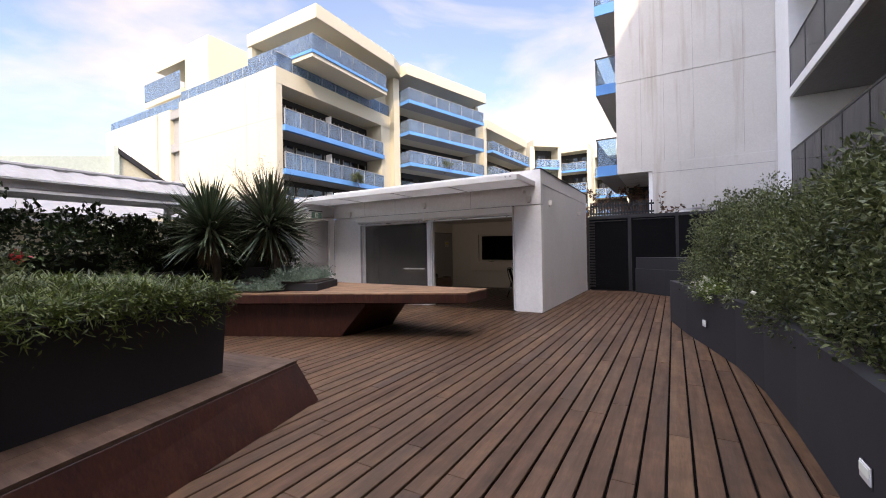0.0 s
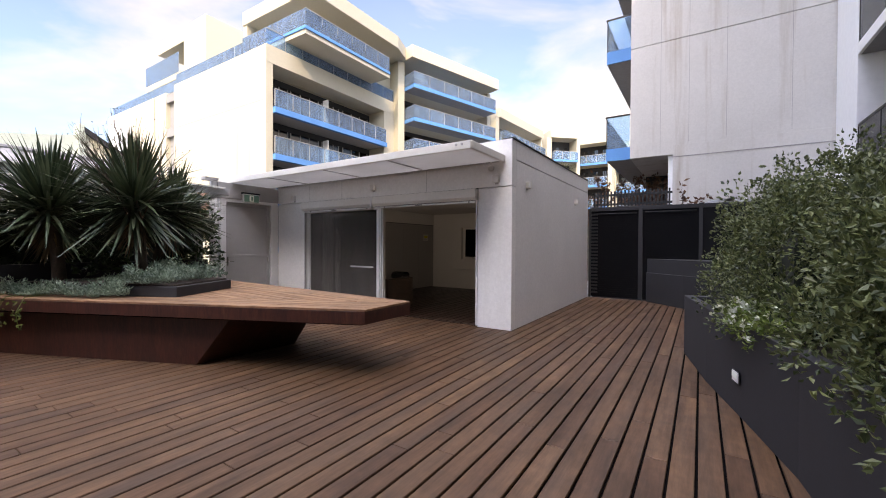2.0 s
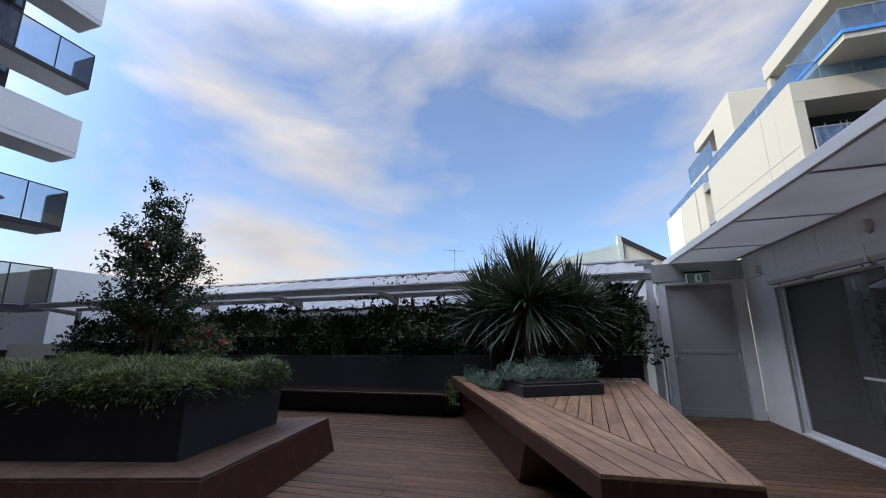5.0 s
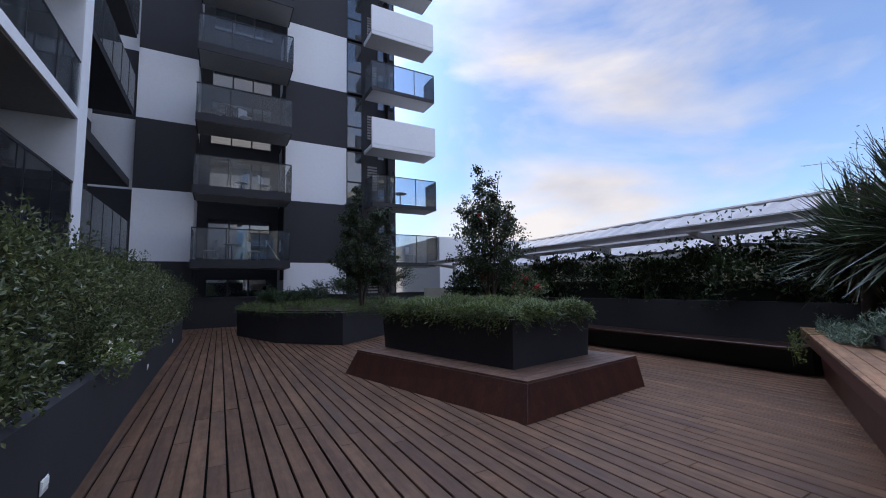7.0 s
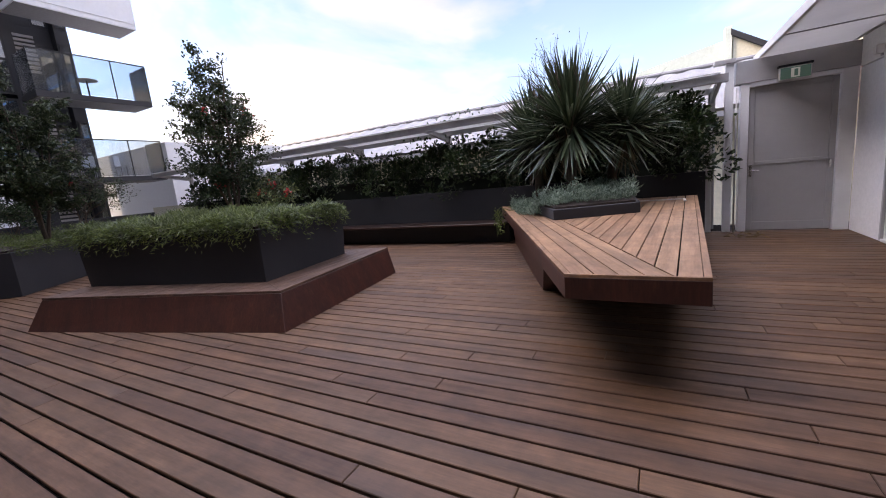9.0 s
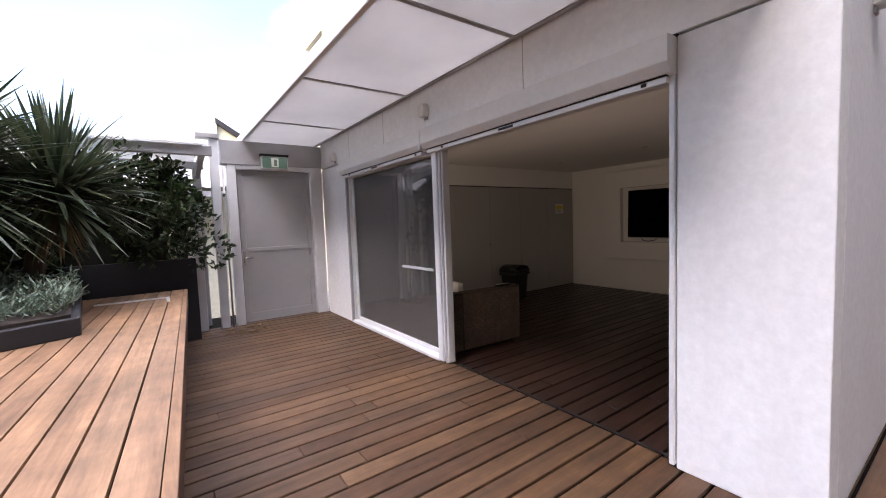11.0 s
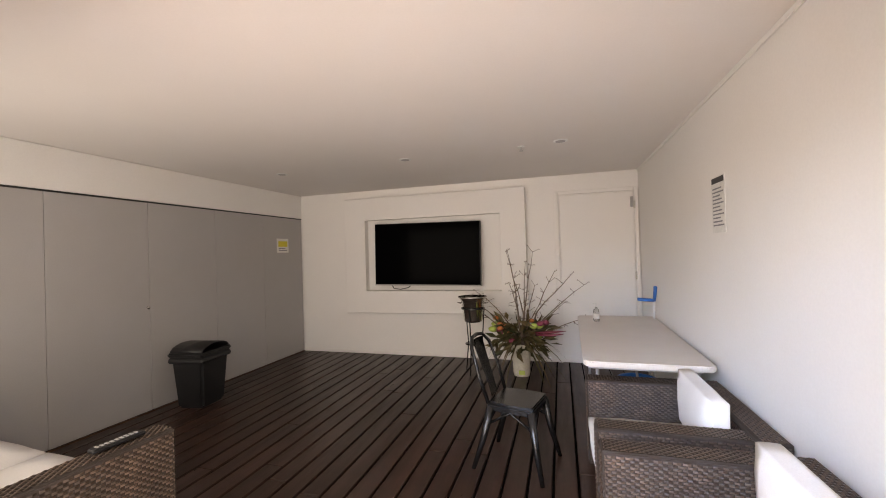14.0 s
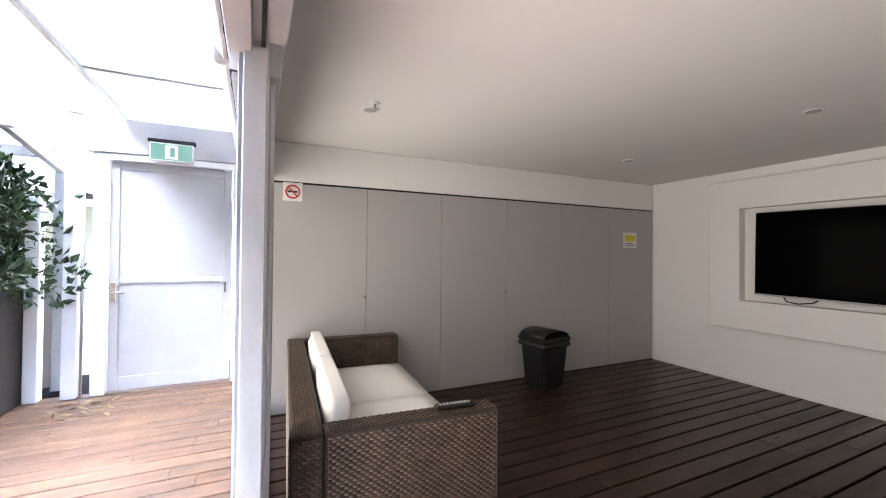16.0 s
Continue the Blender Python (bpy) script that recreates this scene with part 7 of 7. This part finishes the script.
def bin_():
    b = thing("rubbish_bin", "black plastic rubbish bin with a swing lid and liner", "bin", pose(-7.50, 11.98, 0, 0, 0, 8) @ Matrix.Diagonal((0.86, 0.86, 1.0, 1)))
    bm = prism([(-0.17, -0.19), (0.17, -0.19), (0.17, 0.19), (-0.17, 0.19)], 0, 0.53, [(-0.21, -0.235), (0.21, -0.235), (0.21, 0.235), (-0.21, 0.235)])
    part("body", bm, BINBLACK, b, "", 0.03, seg=3)
    part("rim", prism([(-0.23, -0.26), (0.23, -0.26), (0.23, 0.26), (-0.23, 0.26)], 0.532, 0.575), BINBLACK, b, "", 0.015, seg=2)
    bm = bmesh.new()
    n = 10
    for i in range(n):
        a0, a1 = math.pi * i / n, math.pi * (i + 1) / n
        q = [bm.verts.new((x, 0.235 * -math.cos(a), 0.576 + 0.075 * math.sin(a))) for a in (a0, a1) for x in (-0.21, 0.21)]
        bm.faces.new((q[0], q[1], q[3], q[2]))
    bmesh.ops.remove_doubles(bm, verts=list(bm.verts), dist=1e-5)
    bmesh.ops.solidify(bm, geom=list(bm.faces), thickness=0.008)
    part("lid", bm, BINBLACK, b, "domed swing lid", 0, True)
    part("liner", prism([(-0.235, -0.265), (0.235, -0.265), (0.235, 0.265), (-0.235, 0.265)], 0.47, 0.53, [(-0.225, -0.255), (0.225, -0.255), (0.225, 0.255), (-0.225, 0.255)]), BLACK, b, "black bin liner", 0.02)


bin_()


def cafe_chair():
    c = thing("metal_chair", "gunmetal stamped steel cafe chair with curved back", "chair", pose(-4.13, 11.54, 0, 0, 0, -104) @ Matrix.Diagonal((1.08, 1.05, 1.02, 1)))
    bm = prism([(-0.150, -0.155), (0.150, -0.155), (0.162, 0.0), (0.155, 0.155), (-0.155, 0.155), (-0.162, 0.0)], 0.435, 0.455)
    part("seat", bm, GUNMETAL, c, "", 0.008, seg=2)
    part("seat_rim", prism([(-0.154, -0.159), (0.154, -0.159), (0.166, 0.0), (0.159, 0.159), (-0.159, 0.159), (-0.166, 0.0)], 0.398, 0.434), GUNMETAL, c, "", 0.006)
    for sx in (-1, 1):
        part("leg", tube([(sx * 0.140, 0.138, 0.42), (sx * 0.168, 0.175, 0.2), (sx * 0.205, 0.22, 0.0)], [0.03, 0.022, 0.014], 8), GUNMETAL, c, smooth=True)
        part("leg", tube([(sx * 0.140, -0.135, 0.42), (sx * 0.168, -0.185, 0.2), (sx * 0.205, -0.245, 0.0)], [0.03, 0.022, 0.014], 8), GUNMETAL, c, smooth=True)
        part("back_post", tube([(sx * 0.148, -0.150, 0.44), (sx * 0.160, -0.205, 0.62), (sx * 0.140, -0.265, 0.80), (sx * 0.080, -0.292, 0.862), (0, -0.298, 0.872)], 0.013, 8), GUNMETAL, c, smooth=True)
        part("side_brace", tube([(sx * 0.154, 0.152, 0.30), (sx * 0.138, 0.0, 0.392), (sx * 0.154, -0.158, 0.30)], 0.009, 6), GUNMETAL, c, smooth=True)
    for y, s in ((0.16, 1), (-0.16, -1)):
        part("apron", tube([(-0.154, y * 0.97, 0.30), (0, y * 0.85, 0.392), (0.154, y * 0.97, 0.30)], 0.009, 6), GUNMETAL, c, smooth=True)
    bm = bmesh.new()
    rows = [(0.45, -0.168, 0.050), (0.55, -0.195, 0.055), (0.65, -0.228, 0.062), (0.75, -0.262, 0.07), (0.845, -0.292, 0.078)]
    prev = None
    for z, y, w in rows:
        cur = [bm.verts.new((-w, y, z)), bm.verts.new((0, y - 0.008, z)), bm.verts.new((w, y, z))]
        if prev:
            for i in (0, 1):
                bm.faces.new((prev[i], prev[i + 1], cur[i + 1], cur[i]))
        prev = cur
    bmesh.ops.solidify(bm, geom=list(bm.faces), thickness=0.006)
    part("back_splat", bm, GUNMETAL, c, "", 0, True)


cafe_chair()


def bouquet():
    v = thing("flower_vase", "cream ribbed vase with dried branches and green and red flowers", "vase", pose(-4.30, 13.56, 0) @ Matrix.Diagonal((1.2, 1.1, 1.14, 1)))
    prof = [(0.078, 0.0)] + [(0.08 + 0.014 * k / 11 + (0.004 if k % 2 else 0.0), 0.01 + k * 0.029) for k in range(12)] + [(0.09, 0.34), (0.082, 0.33), (0.07, 0.05)]
    part("vase", lathe(prof, 24), BASKET, v, "", smooth=True)
    rnd = random.Random(9)
    bm = bmesh.new()
    for k in range(26):
        a = rnd.uniform(0, 6.28)
        tube([(0.10 * math.cos(a + j * 0.35), 0.10 * math.sin(a + j * 0.35), 0.34 + 0.03 * rnd.random() + 0.02 * (j % 2)) for j in range(5)], 0.007, 5, bm)
    part("woven_rim", bm, BARK, v, "twisted brown vine rim")
    for k in range(15):
        a, lean, ln = rnd.uniform(0, 6.28), rnd.uniform(0.15, 1.05), rnd.uniform(0.65, 1.15)
        p, d = Vector((0, 0, 0.3)), Vector((math.cos(a) * lean, math.sin(a) * lean * 0.6, 1)).normalized()
        path = [p.copy()]
        for j in range(7):
            d = (d + Vector((rnd.gauss(0, 0.10) + 0.05 * math.cos(a), rnd.gauss(0, 0.10), rnd.gauss(-0.03, 0.05)))).normalized()
            p = p + d * ln / 7
            path.append(p.copy())
        b = part("branch", tube(path, [0.009, 0.0085, 0.0075, 0.0065, 0.0055, 0.0045, 0.0035, 0.002], 5), TWIG, v)
        bm = bmesh.new()
        for j in range(3, 8):
            q = path[j]
            for _ in range(2):
                e = Vector((rnd.gauss(0, 1), rnd.gauss(0, 1), rnd.gauss(0.3, 0.6))).normalized() * rnd.uniform(0.02, 0.10)
                tube([q, q + e * 0.5, q + e + Vector((0, 0, 0.01))], [0.003, 0.0025, 0.0015], 4, bm)
                bmesh.ops.create_icosphere(bm, subdivisions=1, radius=0.0042, matrix=Matrix.Translation(q + e))
        part("twigs", bm, TWIG, b)["kind"] = "stuff"
    n = 230
    az, el = rng.uniform(0, 6.28, n), rng.uniform(-0.5, 0.75, n)
    D = np.c_[np.cos(az) * np.cos(el), np.sin(az) * np.cos(el) * 0.8, np.sin(el)]
    mesh_ob("foliage", leaf_mesh("foliage", np.array([[0, 0, 0.40]]) + D * rng.uniform(0.04, 0.27, (n, 1)) + rng.normal(size=(n, 3)) * 0.03, D + rng.normal(size=(n, 3)) * 0.45, rng.uniform(0.09, 0.19, n), 0.05), LEAF_OLIVE, v, "broad olive and brown leaves")["kind"] = "stuff"
    n = 28
    az = rng.uniform(0, 6.28, n)
    D = np.c_[np.cos(az), np.sin(az) * 0.7, rng.uniform(-0.7, 0.1, n)]
    mesh_ob("hanging_leaves", blade_mesh("hanging_leaves", np.array([[0, 0, 0.40]]) + D * 0.08, D, rng.uniform(0.28, 0.52, n), 0.022, 0.6), LEAF_OLIVE, v, "long drooping leaves")["kind"] = "stuff"
    for k in range(20):
        a, r, z = rnd.uniform(0, 6.28), rnd.uniform(0.10, 0.33), rnd.uniform(0.38, 0.62)
        mt, nm, sz = ((GREENF, "green_flower", 0.042), (ORANGEF, "orange_flower", 0.030), (MAGENTA, "wine_flower", 0.036))[k % 3]
        bm = bmesh.new()
        bmesh.ops.create_icosphere(bm, subdivisions=2, radius=sz)
        for vv in bm.verts:
            vv.co *= 1 + 0.18 * math.sin(5 * math.atan2(vv.co.y, vv.co.x)) * (1 - abs(vv.co.z) / sz)
            vv.co.z *= 0.75
        f = part(nm, bm, mt, v, "", 0, True)
        f.location = (r * math.cos(a), r * math.sin(a) * 0.8, z)
    for k in range(2):
        part("pod", tube([(0.1, -0.05, 0.44 + 0.02 * k), (0.3, -0.1, 0.45 + 0.03 * k), (0.42 + 0.02 * k, -0.12, 0.47 + 0.03 * k)], [0.008, 0.015, 0.003], 7), MAGENTA, v, "long wine-red pod", smooth=True)
    rb = part("ribbon", box(-0.02, -0.098, 0.03, 0.04, -0.084, 0.07), GREENF, v, "bright green tag")


bouquet()


def bucket_stand():
    b = thing("ice_bucket_stand", "polished steel ice bucket on a thin black metal stand", "ice bucket", pose(-4.88, 13.55, 0) @ Matrix.Diagonal((1.22, 1.22, 1.0, 1)))
    part("bucket", lathe([(0.085, 0.64), (0.095, 0.66), (0.118, 0.90), (0.150, 0.945), (0.150, 0.955), (0.112, 0.905), (0.085, 0.67)], 28), STEEL, b, "", smooth=True)
    part("ring", lathe([(0.112, 0.80), (0.120, 0.80), (0.120, 0.815), (0.112, 0.815)], 24), GUNMETAL, b)
    part("ring", lathe([(0.08, 0.36), (0.088, 0.36), (0.088, 0.37), (0.08, 0.37)], 20), GUNMETAL, b)
    for k in range(3):
        a = k * 2.094 + 0.4
        ca, sa = math.cos(a), math.sin(a)
        part("leg", tube([(0.118 * ca, 0.118 * sa, 0.81), (0.10 * ca, 0.10 * sa, 0.55), (0.086 * ca, 0.086 * sa, 0.36), (0.13 * ca, 0.13 * sa, 0.0)], 0.006, 7), GUNMETAL, b, smooth=True)
    for s in (-1, 1):
        part("handle", tube([(s * 0.118, -0.03, 0.87), (s * 0.16, 0, 0.875), (s * 0.118, 0.03, 0.87)], 0.006, 7), STEEL, b, smooth=True)
    part("tray", lathe([(0.078, 0.365), (0.078, 0.372)], 18), GUNMETAL, b)


bucket_stand()


# ---- deck boards, last ----
PITCH, GAP = 0.157, 0.018
BOARD = {}


def board_mesh(length, material):
    key = (round(length, 2), material.name)
    if key not in BOARD:
        w = PITCH - GAP
        bm = box(0, 0, -0.022, w, length, 0)
        bmesh.ops.bevel(bm, geom=[ed for ed in bm.edges if all(v.co.z > -0.001 for v in ed.verts)], offset=0.004, segments=1, affect="EDGES")
        me = bpy.data.meshes.new("board")
        bm.to_mesh(me)
        bm.free()
        me.materials.append(material)
        BOARD[key] = me
    return BOARD[key]


def deck():
    d = tagged(part("floor", box(-9.3, -13.0, -0.033, 1.4, 14.44, -0.0305), UNDER, None), "worn red-brown timber deck with dark gaps between the boards", "deck", kind="structure")
    r = random.Random(3)
    rest = {DECK.name: ([], []), DECK_SHADED.name: ([], [])}
    count = 0
    for i in range(int(10.6 / PITCH)):
        x = -9.28 + i * PITCH + 0.0575
        y = -13.0 - r.random() * 2.5
        while y < 14.4:
            ln = r.choice((1.8, 2.4, 3.0, 3.6, 4.2))
            y0, y1 = max(y, -13.0), min(y + ln, 14.44)
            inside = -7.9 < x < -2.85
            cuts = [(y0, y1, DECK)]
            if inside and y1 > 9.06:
                cuts = [(y0, 9.055, DECK), (9.06, y1, DECK_SHADED)] if y0 < 9.05 else [(y0, y1, DECK_SHADED)]
            for a, b, mt in cuts:
                if b - a < 0.08:
                    continue
                near = count < 300 and (x > -6.4 and b > 1.0 and a < 9.4 or inside and a > 9 and x > -6.2)
                if near:
                    o = new("board", board_mesh(b - a - 0.004, mt))
                    o.parent, o.location = d, (x, a, 0)
                    count += 1
                else:
                    vs, fs = rest[mt.name]
                    k, w = len(vs), PITCH - GAP
                    vs += [(x, a, -0.022), (x + w, a, -0.022), (x + w, b - 0.004, -0.022), (x, b - 0.004, -0.022), (x, a, -0.004), (x + w, a, -0.004), (x + w, b - 0.004, -0.004), (x, b - 0.004, -0.004),
                           (x + 0.004, a, 0), (x + w - 0.004, a, 0), (x + w - 0.004, b - 0.004, 0), (x + 0.004, b - 0.004, 0)]
                    fs += [tuple(k + j for j in f) for f in ((0, 1, 5, 4), (1, 2, 6, 5), (2, 3, 7, 6), (3, 0, 4, 7), (4, 5, 9, 8), (5, 6, 10, 9), (6, 7, 11, 10), (7, 4, 8, 11), (8, 9, 10, 11))]
            y += ln
    for mt in (DECK, DECK_SHADED):
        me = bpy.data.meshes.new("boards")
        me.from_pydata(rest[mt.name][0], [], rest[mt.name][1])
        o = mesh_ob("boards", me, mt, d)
        o["kind"] = "stuff"


deck()
